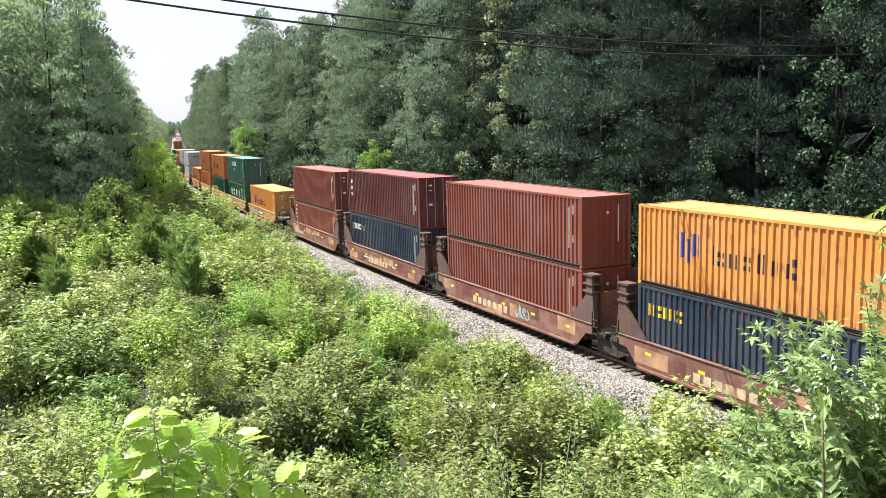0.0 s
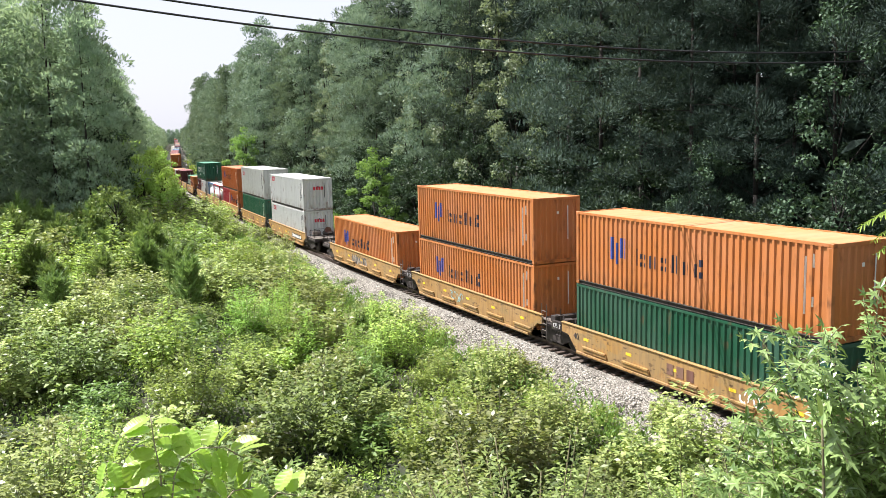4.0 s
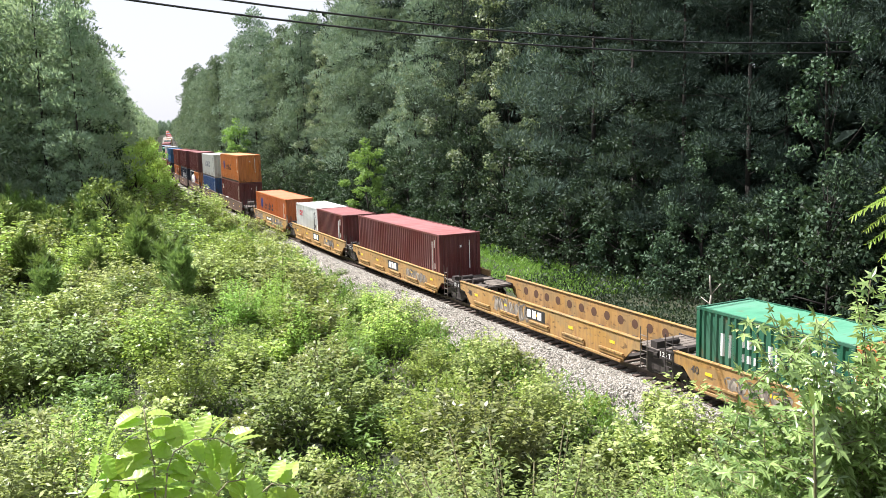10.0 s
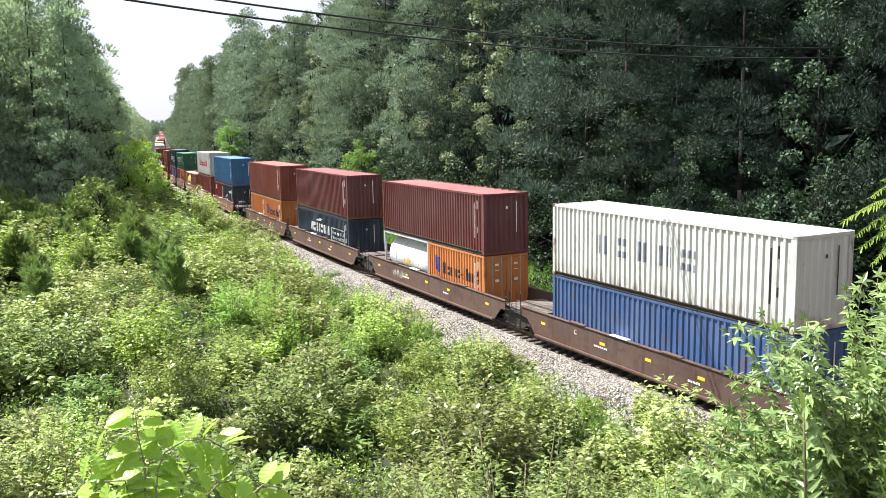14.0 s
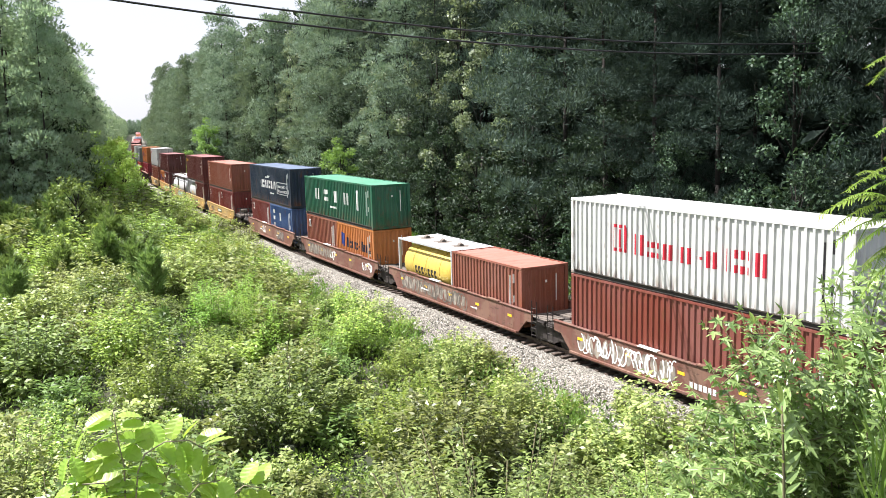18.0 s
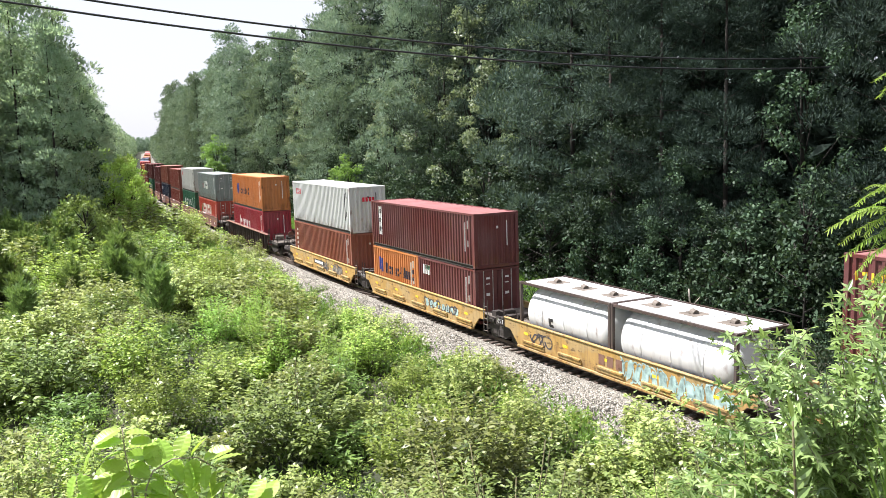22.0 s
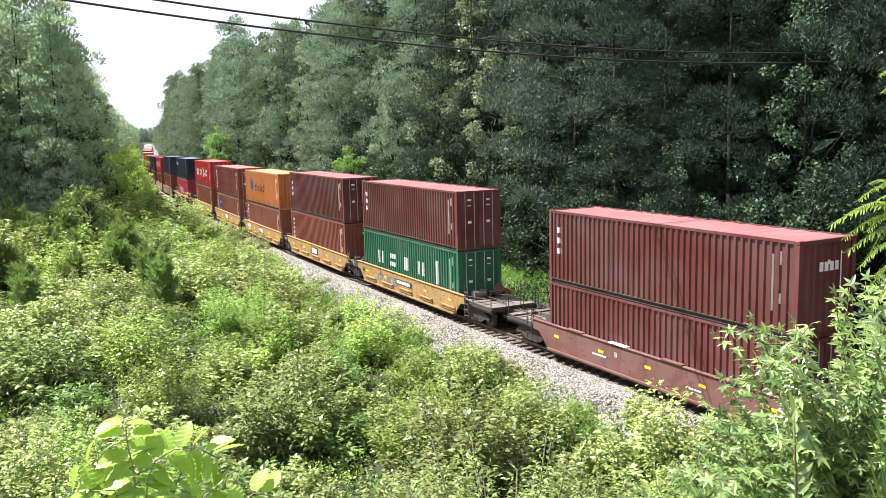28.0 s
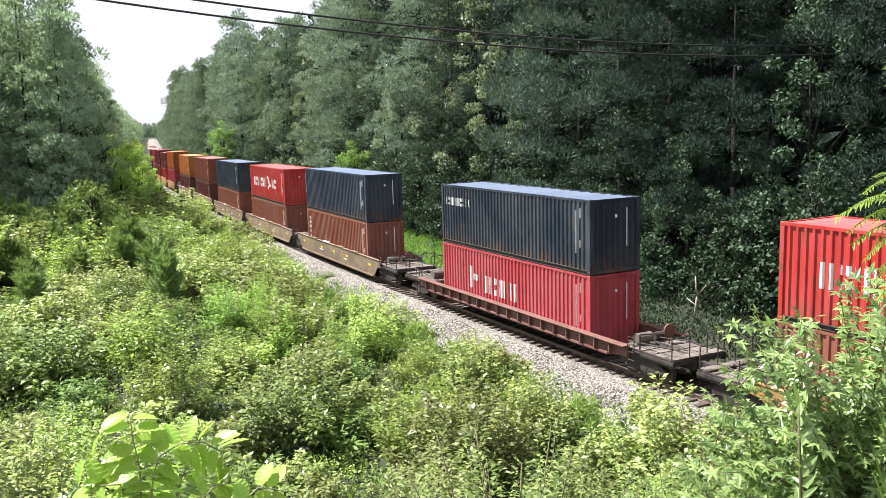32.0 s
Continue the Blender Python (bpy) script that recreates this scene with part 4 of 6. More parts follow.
        if style in ("buff", "yel") and ey > 0 and not free:
            def sill(bm):
                prof = [(half, tall - 0.02), (half + 0.74, tall - 0.06), (half + 0.74, tall - 0.42), (half - 0.40, tall - 0.46), (half - 0.02, tall - 0.36)]
                a = [bm.verts.new((-1.345, y, z)) for y, z in prof]
                b = [bm.verts.new((-1.255, y, z)) for y, z in prof]
                bm.faces.new(a), bm.faces.new(b[::-1])
                for i in range(len(prof)):
                    bm.faces.new((a[i], b[i], b[(i + 1) % len(prof)], a[(i + 1) % len(prof)]))
                bmesh.ops.recalc_face_normals(bm, faces=bm.faces)
            sl = part("end_sill", mesh_once(("end_sill", key), sill, M_DARK), car, label="grimy black end sill")
            text_part("125 T", 0.25, M_WHITE, sl, pose(-1.352, half + 0.68, tall - 0.32, 90, 0, -90), "stencilled_text")
        if not free:
            part("brake_hose", mesh_once(("brake_hose", ey, key), lambda bm: [tube(bm, (-1.1, ey * (half + a), b), (-1.12, ey * (half + c), d), 0.028, 6) for a, b, c, d in ((0.05, 1.15, 0.25, 0.95), (0.25, 0.95, 0.45, 0.72), (0.45, 0.72, 0.72, 0.78))], M_DECK if style in ("buff", "yel") else M_DARK), car)
            if style in ("buff", "yel"):
                part("valve_box", mesh_once(("valve_box", ey, key), lambda bm: (box(bm, -1.0, -0.62, *sorted((ey * (half + 0.12), ey * (half + 0.46))), 1.03, 1.28), tube(bm, (-0.5, ey * (half + 0.3), 1.16), (0.1, ey * (half + 0.3), 1.16), 0.12, 10)), M_DARK), car)
        if free or ey > 0:
            truck(car, ey * (pitch / 2 if not free else end - 1.75), key)
    M = {"plate": lambda y, z, w, h, m, n: part(n, mesh_once((n, round(w, 2), round(h, 2)), plain_box(-1.3655, -1.3625, -w, 0, -h / 2, h / 2), m), car, at=pose(0, y, z))}
    for mk in marks:
        if mk[0] == "text":
            text_part(mk[1], mk[4], mk[5], car, pose(-1.372, mk[2], mk[3], 90, 0, -90), "stencilled_text")
        elif mk[0] == "bars":
            y, z, n, w, h, m = mk[1:]
            part("lettering", mesh_once(("car_letters", n, round(w, 2), round(h, 2)), lambda bm: [box(bm, -1.372, -1.3675, -(i + 0.7) * w, -i * w, -h / 2, h / 2) for i in range(n)], m), car, at=pose(0, y, z))
        elif mk[0] == "plate":
            M["plate"](mk[1], mk[2], mk[3], mk[4], mk[5], "number_panel")
        elif mk[0] == "tag":
            graffiti(car, *mk[1:])
    return car


def graffiti(car, seed, y, z, w, h, mat):
    """Sprayed block shapes with looping strokes over them, as thin coats on the side plate."""
    rng = random.Random(seed)
    n = max(3, int(w / 0.42))

    def blobs(bm):
        for k in range(n):
            cx, rx, rz, skew = -w * (k + 0.5) / n, w / n * rng.uniform(0.36, 0.5), h * rng.uniform(0.36, 0.5), rng.uniform(-0.3, 0.3)
            vs = []
            for i in range(10):
                a = 6.28318 * i / 10
                r = rng.uniform(0.75, 1.12)
                sq = 1 / max(abs(math.cos(a)), abs(math.sin(a))) ** 0.6
                vs.append(bm.verts.new((-1.3655, cx + rx * r * sq * math.cos(a) + skew * rz * math.sin(a), rz * r * sq * math.sin(a) * 0.9)))
            bm.faces.new(vs)

    def strokes(bm):
        for k in range(n * 2):
            cx = -w * (k + 0.5) / (n * 2)
            rx, rz, ph, turn = rng.uniform(0.10, 0.24), h * rng.uniform(0.28, 0.5), rng.uniform(0, 6.28), rng.uniform(2.2, 5.4)
            th, bend = rng.uniform(0.02, 0.05), rng.uniform(-0.5, 0.5)
            last = None
            for i in range(13):
                a = ph + turn * i / 12
                px, pz = cx + rx * math.cos(a) * (1 + bend * math.sin(2 * a)), rz * math.sin(a)
                pair = (bm.verts.new((-1.3685, px + th * math.cos(a), pz + th * math.sin(a))), bm.verts.new((-1.3685, px - th * math.cos(a), pz - th * math.sin(a))))
                if last:
                    bm.faces.new((last[0], pair[0], pair[1], last[1]))
                last = pair
    if w > 1.5:
        part("graffiti", mesh_once(("graffiti_fill", seed), blobs, M_HAZE if mat is not M_AQUA else M_AQUA), car, at=pose(0, y, z), label="faded sprayed graffiti blocks")
    part("graffiti", mesh_once(("graffiti", seed), strokes, mat if w <= 1.5 or mat is M_INK or mat is M_DECK else M_INK if seed % 2 else mat), car, at=pose(0, y, z), label="sprayed graffiti strokes")

# ---- the train ----
# each row: style, way of the far end of the load at the start, pitch, place in its car, top load, bottom loads, marks
NEAR, MID, FAR, ONE = "near", "mid", "far", "one"
PLATE = [("plate", 1.2, 0.86, 2.2, 0.3, M_BLACK), ("bars", 1.0, 0.86, 8, 0.22, 0.17, M_WHITE)]
BADGE = [("plate", 0.9, 0.88, 1.6, 0.5, M_BLACK), ("bars", 0.7, 0.88, 3, 0.42, 0.34, M_WHITE)]
ROSE = [("bars", 0.5, 0.85, 3, 0.5, 0.4, CONT["car_rust"])]
FORTY = [("text", "40", 6.1, 0.78, 0.36, M_INK)]
FORTYW = [("text", "40", -5.0, 0.5, 0.42, M_WHITE)]
CAPA = []
NOTES = [("bars", 3.1, 0.72, 7, 0.12, 0.07, M_WHITE), ("bars", -2.0, 0.66, 5, 0.12, 0.07, M_WHITE)]


def tag(seed, y, w, h, m):
    return [("tag", seed, y, 0.78, w, h, m)]


TRAIN = [
    ("sea", 9.0, 15.6, MID, ("redbrown", "none"), [("brown", "none")], []),
    ("sea", 24.66, 15.6, MID, ("amber", "crest"), [("navy", "yellow_five")], [("bars", 3.0, 0.62, 7, 0.5, 0.34, M_TAN)]),
    ("sea", 40.30, 15.6, MID, ("redbrown", "none"), [("redbrown", "none")], [("bars", 3.0, 0.62, 7, 0.5, 0.34, M_TAN)] + tag(3, -1.2, 0.9, 0.6, M_AQUA)),
    ("sea", 55.91, 15.6, MID, ("maroon", "tall_three", 40, HC, True), [("navy", "small_row")], [("bars", 2.2, 0.62, 7, 0.5, 0.34, M_TAN)] + NOTES),
    ("sea", 71.26, 15.6, FAR, ("redbrown", "none", 40, HC, True), [("brown", "tall_six", 40, STD)], [("bars", 5.6, 0.62, 11, 0.25, 0.24, M_TAN)]),
    ("buff", 91.28, 15.5, NEAR, None, [("amber", "crest", 40, HC, True)], FORTY + PLATE + tag(5, 4.2, 3.0, 0.8, M_AQUA)),
    ("buff", 106.88, 15.5, MID, ("teal", "upper"), [("green", "wide_four", 40, STD)], FORTY + ROSE + tag(6, 5.0, 1.6, 0.6, M_WHITE) + tag(61, 3.0, 2.2, 0.5, M_DECK) + tag(62, -3.2, 1.0, 0.7, M_AQUA)),
    ("buff", 122.39, 15.5, MID, ("orange", "crest"), [("darkgreen", "none", 40, STD)], FORTY + ROSE + tag(7, -3.0, 0.8, 0.6, M_WHITE)),
    ("buff", 137.74, 15.5, MID, ("orange", "crest"), [("orange", "crest")], FORTY + tag(8, 2.0, 1.4, 0.5, M_AQUA)),
    ("buff", 153.20, 15.5, FAR, None, [("orange", "crest")], tag(9, 2.0, 3.0, 0.7, M_WHITE)),
    ("buff", 173.81, 15.55, NEAR, ("white", "red_four", 40, STD), [("white", "red_four", 40, STD)], FORTY + [("text", "A", -1.2, 0.85, 0.26, M_INK), ("plate", -2.2, 0.80, 3.3, 0.36, M_BLACK), ("bars", -2.4, 0.80, 11, 0.27, 0.22, M_WHITE)]),
    ("buff", 189.31, 15.55, MID, ("greywhite", "red_four", 40, HC, True), [("green", "none", 40, STD)], FORTY + CAPA + ROSE + [("text", "E", 2.9, 0.8, 0.26, M_INK)]),
    ("buff", 204.78, 15.55, MID, ("rust_orange", "crest", 40, STD), [("pinkred", "label20", 20), ("rust_orange", "crest20", 20)], FORTY + CAPA + ROSE + [("text", "D", 3.6, 0.9, 0.22, M_INK)]),
    ("buff", 220.40, 15.55, MID, None, [("tank", "tank_white", "skyblue", None), ("tank", "tank_white", "red", (M_RED, 5, 0.9, 0.42))], FORTY + ROSE + [("text", "C", 3.2, 0.9, 0.22, M_INK)]),
    ("buff", 236.01, 15.55, FAR, ("green", "wide_four", 40, STD), [("maroon", "emark", 20), ("white", "red_four20", 20)], FORTY + PLATE),
    ("buff", 256.10, 15.6, NEAR, None, [("green", "wide_four20", 20), ("orange", "crest20", 20)], FORTY + PLATE + tag(15, 4.5, 2.6, 0.6, M_DECK)),
    ("buff", 271.70, 15.6, MID, None, [], FORTY + CAPA + BADGE + tag(16, 3.6, 3.0, 0.95, M_DECK)),
    ("buff", 287.32, 15.6, MID, None, [("maroon", "none")], FORTY + CAPA + BADGE + tag(17, -2.0, 2.6, 0.6, M_DECK)),
    ("buff", 302.82, 15.6, MID, None, [("white", "red_four20", 20), ("maroon", "tall_three20", 20)], FORTY + CAPA + BADGE + tag(18, -2.0, 2.2, 0.6, M_INK)),
    ("buff", 318.49, 15.6, FAR, None, [("rust_orange", "crest", 40, STD)], tag(19, 6.2, 3.4, 0.95, M_WHITE) + tag(191, -0.9, 4.6, 0.95, M_INK) + PLATE),
    ("dark", 339.72, 18.15, NEAR, ("orange", "crest"), [("maroon", "emark")], [("text", "B", 4.6, 0.9, 0.26, M_WHITE)] + NOTES),
    ("dark", 357.88, 18.15, MID, ("greywhite", "grey_five"), [("blue", "none", 40, STD)], [("text", "C", 4.4, 0.9, 0.26, M_WHITE)] + NOTES),
    ("dark", 375.70, 18.15, MID, ("maroon", "none"), [("tank", "tank_white", "steel", (M_YELLOW, 5, 0.4, 0.22)), ("orange", "crest20", 20, STD, True)], NOTES + tag(22, 4.5, 2.0, 0.5, M_DECK)),
    ("dark", 394.05, 18.15, MID, ("maroon", "none"), [("navy", "arcs", 40, STD)], NOTES),
    ("dark", 411.46, 18.15, FAR, ("redbrown", "none"), [("orange", "none", 20), ("orange", "crest20", 20)], NOTES),
    ("rust", 433.47, 15.7, NEAR, ("skyblue", "none"), [("darkred", "emark", 20), ("deepnavy", "wing", 20)], tag(25, 3.6, 1.8, 0.9, M_WHITE) + tag(251, -0.4, 1.6, 0.5, M_WHITE) + NOTES),
    ("rust", 449.20, 15.7, MID, ("white", "red_box"), [("redbrown", "none")], tag(26, 5.4, 5.2, 0.95, M_WHITE) + [("bars", -0.4, 0.6, 6, 0.2, 0.2, M_WHITE), ("text", "E", -3.0, 0.6, 0.26, M_WHITE)]),
    ("rust", 464.80, 15.7, MID, None, [("tank", "yellow", "steel", (M_BLACK, 7, 1.2, 0.36)), ("brown", "tall_six", 20)], tag(27, 5.5, 7.0, 0.85, M_DECK) + NOTES),
    ("rust", 480.31, 15.7, MID, ("green", "wide_four", 40, STD), [("brown", "label20", 20), ("orange", "crest20", 20)], tag(28, 1.0, 1.0, 0.6, M_WHITE) + tag(281, -4.6, 1.4, 0.6, M_WHITE) + tag(282, 5.4, 4.6, 0.8, M_DECK)),
    ("rust", 496.04, 15.7, FAR, ("navy", "arcs"), [("darkred", "label20", 20), ("blue", "tall_side", 20)], tag(29, 2.2, 1.0, 0.6, M_WHITE) + tag(291, -2.2, 1.9, 0.95, M_WHITE) + NOTES),
    ("yel", 515.96, 15.75, NEAR, ("brown", "tall_six", 40, STD), [("darkred", "label20", 20), ("darkred", "label20", 20)], FORTY + PLATE + tag(30, 4.4, 1.4, 0.6, M_INK)),
    ("yel", 531.61, 15.75, MID, ("maroon", "yellow_six"), [("tank", "steel", "steel", (M_YELLOW, 5, 1.6, 0.25)), ("maroon", "label20", 20, STD, True)], CAPA + tag(31, 4.0, 1.6, 0.6, M_INK) + tag(311, 0.5, 2.6, 0.6, M_INK)),
    ("yel", 547.40, 15.75, MID, None, [("tank", "tank_white", "car_black", (M_BLACK, 1, 1.0, 0.5)), ("tank", "tank_white", "car_black", None)], ROSE + tag(32, -0.6, 5.6, 0.95, M_AQUA) + tag(321, 5.0, 1.4, 0.5, M_INK)),
    ("yel", 563.28, 15.75, MID, ("maroon", "plate_three", 40, STD), [("orange", "crest20", 20), ("maroon", "emark", 20, STD, True)], tag(33, -1.0, 3.6, 0.5, M_AQUA) + [("text", "E", 3.0, 0.8, 0.26, M_INK)]),
    ("yel", 579.03, 15.75, FAR, ("white", "red_four"), [("brown", "tall_six")], PLATE + tag(34, 0.2, 2.0, 0.6, M_INK) + tag(341, -2.6, 2.0, 0.7, M_GREENMARK)),
    ("rib", 600.96, 18.6, ONE, ("orange", "crest"), [("crimson", "serif")], []),
    ("red", 622.87, 15.85, NEAR, ("grey", "short", 40, HC, True), [("coral", "white_six", 40, STD, True)], FORTYW + NOTES + tag(36, 4.6, 1.0, 0.6, M_INK) + [("text", "A", 0.6, 0.8, 0.24, M_WHITE)]),
    ("red", 638.66, 15.85, MID, ("greywhite", "red_four", 40, HC, True), [("green", "wide_four", 40, HC, True)], NOTES),
    ("red", 654.38, 15.85, MID, ("redbrown", "none", 40, HC, True), [("redbrown", "none", 40, STD, True)], NOTES + [("bars", 3.0, 0.62, 7, 0.5, 0.3, M_WHITE)]),
    ("red", 670.32, 15.85, MID, ("brown", "none"), [("navy", "small_row")], tag(39, 5.0, 1.4, 0.7, M_WHITE) + tag(391, 2.4, 1.4, 0.7, M_AQUA)),
    ("red", 686.18, 15.85, FAR, ("maroon", "tall_three"), [("maroon", "none", 40, STD, True)], NOTES + [("text", "B", 1.8, 0.85, 0.26, M_WHITE)]),
    ("buff", 706.06, 15.7, NEAR, ("maroon", "tall_three", 40, HC, True), [("green", "wide_four", 40, HC, True)], FORTY + PLATE + tag(41, 4.0, 3.0, 0.6, M_DECK)),
    ("buff", 721.58, 15.7, MID, ("maroon", "tall_three", 40, HC, True), [("redbrown", "tall_six")], CAPA + BADGE),
    ("buff", 737.21, 15.7, MID, ("orange", "crest"), [("brown", "tall_six", 40, STD)], BADGE + tag(43, 6.0, 1.2, 0.8, M_INK) + tag(431, 5.8, 1.4, 0.6, M_WHITE)),
    ("buff", 752.96, 15.7, MID, ("redbrown", "tall_six", 40, HC, True), [("brown", "blue_box", 40, STD, True)], FORTY + CAPA + BADGE),
    ("buff", 768.81, 15.7, FAR, ("red", "long", 40, HC, True), [("brown", "tall_six")], FORTY + PLATE),
    ("flat", 789.86, 18.6, ONE, ("deepnavy", "small_row"), [("pinkred", "serif")], []),
    ("tan", 812.24, 18.35, NEAR, ("navy", "none"), [("brown", "tall_six")], NOTES),
    ("tan", 830.59, 18.35, MID, ("red", "long"), [("brown", "none", 40, STD)], NOTES),
    ("tan", 848.90, 18.35, MID, ("navy", "none"), [("brown", "none", 40, STD)], NOTES),
    ("tan", 867.20, 18.35, MID, ("brown", "none"), [("maroon", "none", 40, STD)], NOTES),
    ("tan", 885.60, 18.35, FAR, ("orange", "none"), [("maroon", "none", 40, STD)], NOTES),
    ("buff", 907.00, 15.6, NEAR, ("rust_orange", "none"), [("pinkred", "none")], []),
    ("buff", 922.60, 15.6, MID, ("redbrown", "none"), [("red", "none", 40, STD)], []),
    ("buff", 938.20, 15.6, MID, ("maroon", "none"), [("redbrown", "none")], []),
    ("buff", 953.80, 15.6, MID, ("red", "none"), [("brown", "none")], []),
    ("buff", 969.40, 15.6, FAR, ("redbrown", "none"), [("maroon", "none")], []),
    ("dark", 991.00, 18.15, NEAR, ("white", "none"), [("navy", "none")], []),
    ("dark", 1009.20, 18.15, MID, ("maroon", "none"), [("maroon", "none")], []),
    ("dark", 1027.40, 18.15, FAR, ("brown", "none"), [("brown", "none")], []),
]
SPEED, FLOOR_Z = 23.4843, 0.43
ROLLING = []


def load(spec, sunk=False):
    if spec[0] == "tank":
        return tank(*spec[1:]), 20, STD
    colour, brand, *rest = spec
    feet = rest[0] if rest else 40
    high = rest[1] if len(rest) > 1 else (HC if feet == 40 else STD)
    doors = rest[2] if len(rest) > 2 else False
    return container(colour, brand, feet, high, doors, sunk), feet, high


def build_train():
    for style, s_far, pitch, place, top, lower, marks in TRAIN:
        mid = s_far - 6.096
        car = well_car(style, pitch, place in (NEAR, ONE), place in (FAR, ONE), marks, bool(lower))
        ROLLING.append((car, mid, 0.0))
        if not lower:
            inside = plain("rusty_well_hole", (0.075, 0.036, 0.018), 0.9)
            for i in range(12):
                part("lightening_hole", mesh_once("lightening_hole", lambda bm: tube(bm, (1.296, 0, 0.82), (1.301, 0, 0.82), 0.2, 16), inside), car, at=pose(0, -5.2 + i * 0.93, 0))
        z = FLOOR_Z
        for k, spec in enumerate(lower):
            ob, feet, high = load(spec, True)
            s = mid if feet == 40 else mid + (3.04 if k == 0 else -3.04)
            ROLLING.append((ob, s, z))
        if lower:
            z += high
        if top:
            ob, feet, high = load(top)
            ROLLING.append((ob, mid, z + 0.03))


build_train()

# ---- plants ----
def blades(centres, axes, normals, length, width, fold=0.25):
    """Kite-shaped leaves as arrays: four corners each."""
    c, a, n = (np.asarray(v, float) for v in (centres, axes, normals))
    a = a / np.linalg.norm(a, axis=1, keepdims=True)
    s = np.cross(a, n)
    s = s / np.maximum(np.linalg.norm(s, axis=1, keepdims=True), 1e-6)
    n = np.cross(s, a)
    L, W = np.asarray(length)[:, None], np.asarray(width)[:, None]
    return np.stack([c, c + a * L * 0.45 + s * W * 0.5 + n * W * fold, c + a * L, c + a * L * 0.45 - s * W * 0.5 + n * W * fold], 1)


def blade_mesh(name, quads, mat):
    k = len(quads)
    me = bpy.data.meshes.new(name)
    me.vertices.add(k * 4)
    me.vertices.foreach_set("co", quads.reshape(-1))
    me.loops.add(k * 4)
    me.loops.foreach_set("vertex_index", np.arange(k * 4))
    me.polygons.add(k)
    me.polygons.foreach_set("loop_start", np.arange(k) * 4)
    me.polygons.foreach_set("loop_total", np.full(k, 4))
    me.materials.append(mat)
    me.update(calc_edges=True)
    return me


def unit(rng, k):
    v = rng.normal(size=(k, 3))
    return v / np.linalg.norm(v, axis=1, keepdims=True)


def stems_mesh(name, lines, mat):
    bm = bmesh.new()
    for a, b, r0, r1 in lines:
        tube(bm, a, b, r0, 6, r1)
    return link_mesh(name, bm, mat, True)


def clump_quads(rng, centre, radius, count, lo, hi, wide, up=0.35, squash=0.75):
    d = unit(rng, count)
    r = radius * rng.uniform(0.45, 1.0, count)[:, None]
    c = np.asarray(centre) + d * r * np.array([1, 1, squash])
    ax = d * 0.35 + unit(rng, count) * 0.8 + np.array([0, 0, up * 0.3])
    nm = d + unit(rng, count) * 0.3 + np.array([0, 0, 0.35])
    ln = rng.uniform(lo, hi, count)
    return blades(c, ax, nm, ln, ln * wide)


def pine(seed, tall, base=0.34, reach=3.4, count=3900, needles=(0.42, 0.8), n_br=46, slim=0.3, mat=None, puff=0.8):
    """A loblolly pine: level boughs that end in rounded, upward-brushed puffs of needles, with gaps between them."""
    rng = np.random.default_rng(seed)
    lines, quads = [], []
    lean = rng.normal(0, 0.25, 2)
    pts = [np.array([lean[0] * f * f, lean[1] * f * f, tall * f]) for f in np.linspace(0, 1, 8)]
    for i in range(7):
        lines.append((pts[i], pts[i + 1], 0.2 * (1 - i / 7.6) + 0.015, 0.2 * (1 - (i + 1) / 7.6) + 0.015))
    puffs = []
    for i in range(n_br):
        f = min(base + (1 - base) * (i + rng.uniform(0, 1)) / n_br, 0.985)
        shape = min(1.0, (1.05 - f) / 0.5) ** 0.6 * (0.6 + 0.4 * min(1, (f - base) / 0.15 + 0.2))
        ln = reach * shape * rng.uniform(0.5, 1.25)
        az = i * 2.4 + rng.uniform(-0.6, 0.6)
        start = np.array([lean[0] * f * f, lean[1] * f * f, tall * f])
        rise = rng.uniform(-0.15, 0.6) + 0.5 * max(0, f - 0.75)
        end = start + np.array([math.cos(az) * ln, math.sin(az) * ln, rise * ln])
        across = np.array([-math.sin(az), math.cos(az), 0])
        if ln > 0.9:
            lines.append((start, start + (end - start) * 0.8, 0.03, 0.008))
        for t, fan in ((1.0, 0.0), (0.74, 0.40 * (-1) ** i), (0.5, -0.3 * (-1) ** i)):
            p = start + (end - start) * t + across * fan * ln * rng.uniform(0.5, 1.2) + np.array([0, 0, rng.normal(0, 0.45)])
            puffs.append((p, puff * (0.5 + 0.28 * ln / reach + 0.22 * t) * rng.uniform(0.7, 1.35)))
    puffs.append((pts[7] - np.array([0, 0, 0.4]), puff * 0.6))
    weight = sum(r * r for _, r in puffs)
    for p, r in puffs:
        n = max(8, int(count * r * r / weight))
        d = unit(rng, n)
        d[:, 2] = np.where(rng.uniform(0, 1, n) < 0.85, np.abs(d[:, 2]), d[:, 2])
        c = p + d * np.array([1, 1, 0.75]) * (r * rng.uniform(0.4, 1.0, n) ** 0.5)[:, None]
        ln = rng.uniform(needles[0], needles[1], n)
        quads.append(blades(c, d * 0.8 + unit(rng, n) * 0.55 + np.array([0, 0, 0.35]), d + unit(rng, n) * 0.45 + np.array([0, 0, 0.5]), ln, np.full(n, slim) * rng.uniform(0.7, 1.3, n), 0.0))
    return stems_mesh("trunk", lines, M_BARK), blade_mesh("crown", np.concatenate(quads), mat or M_PINE2)


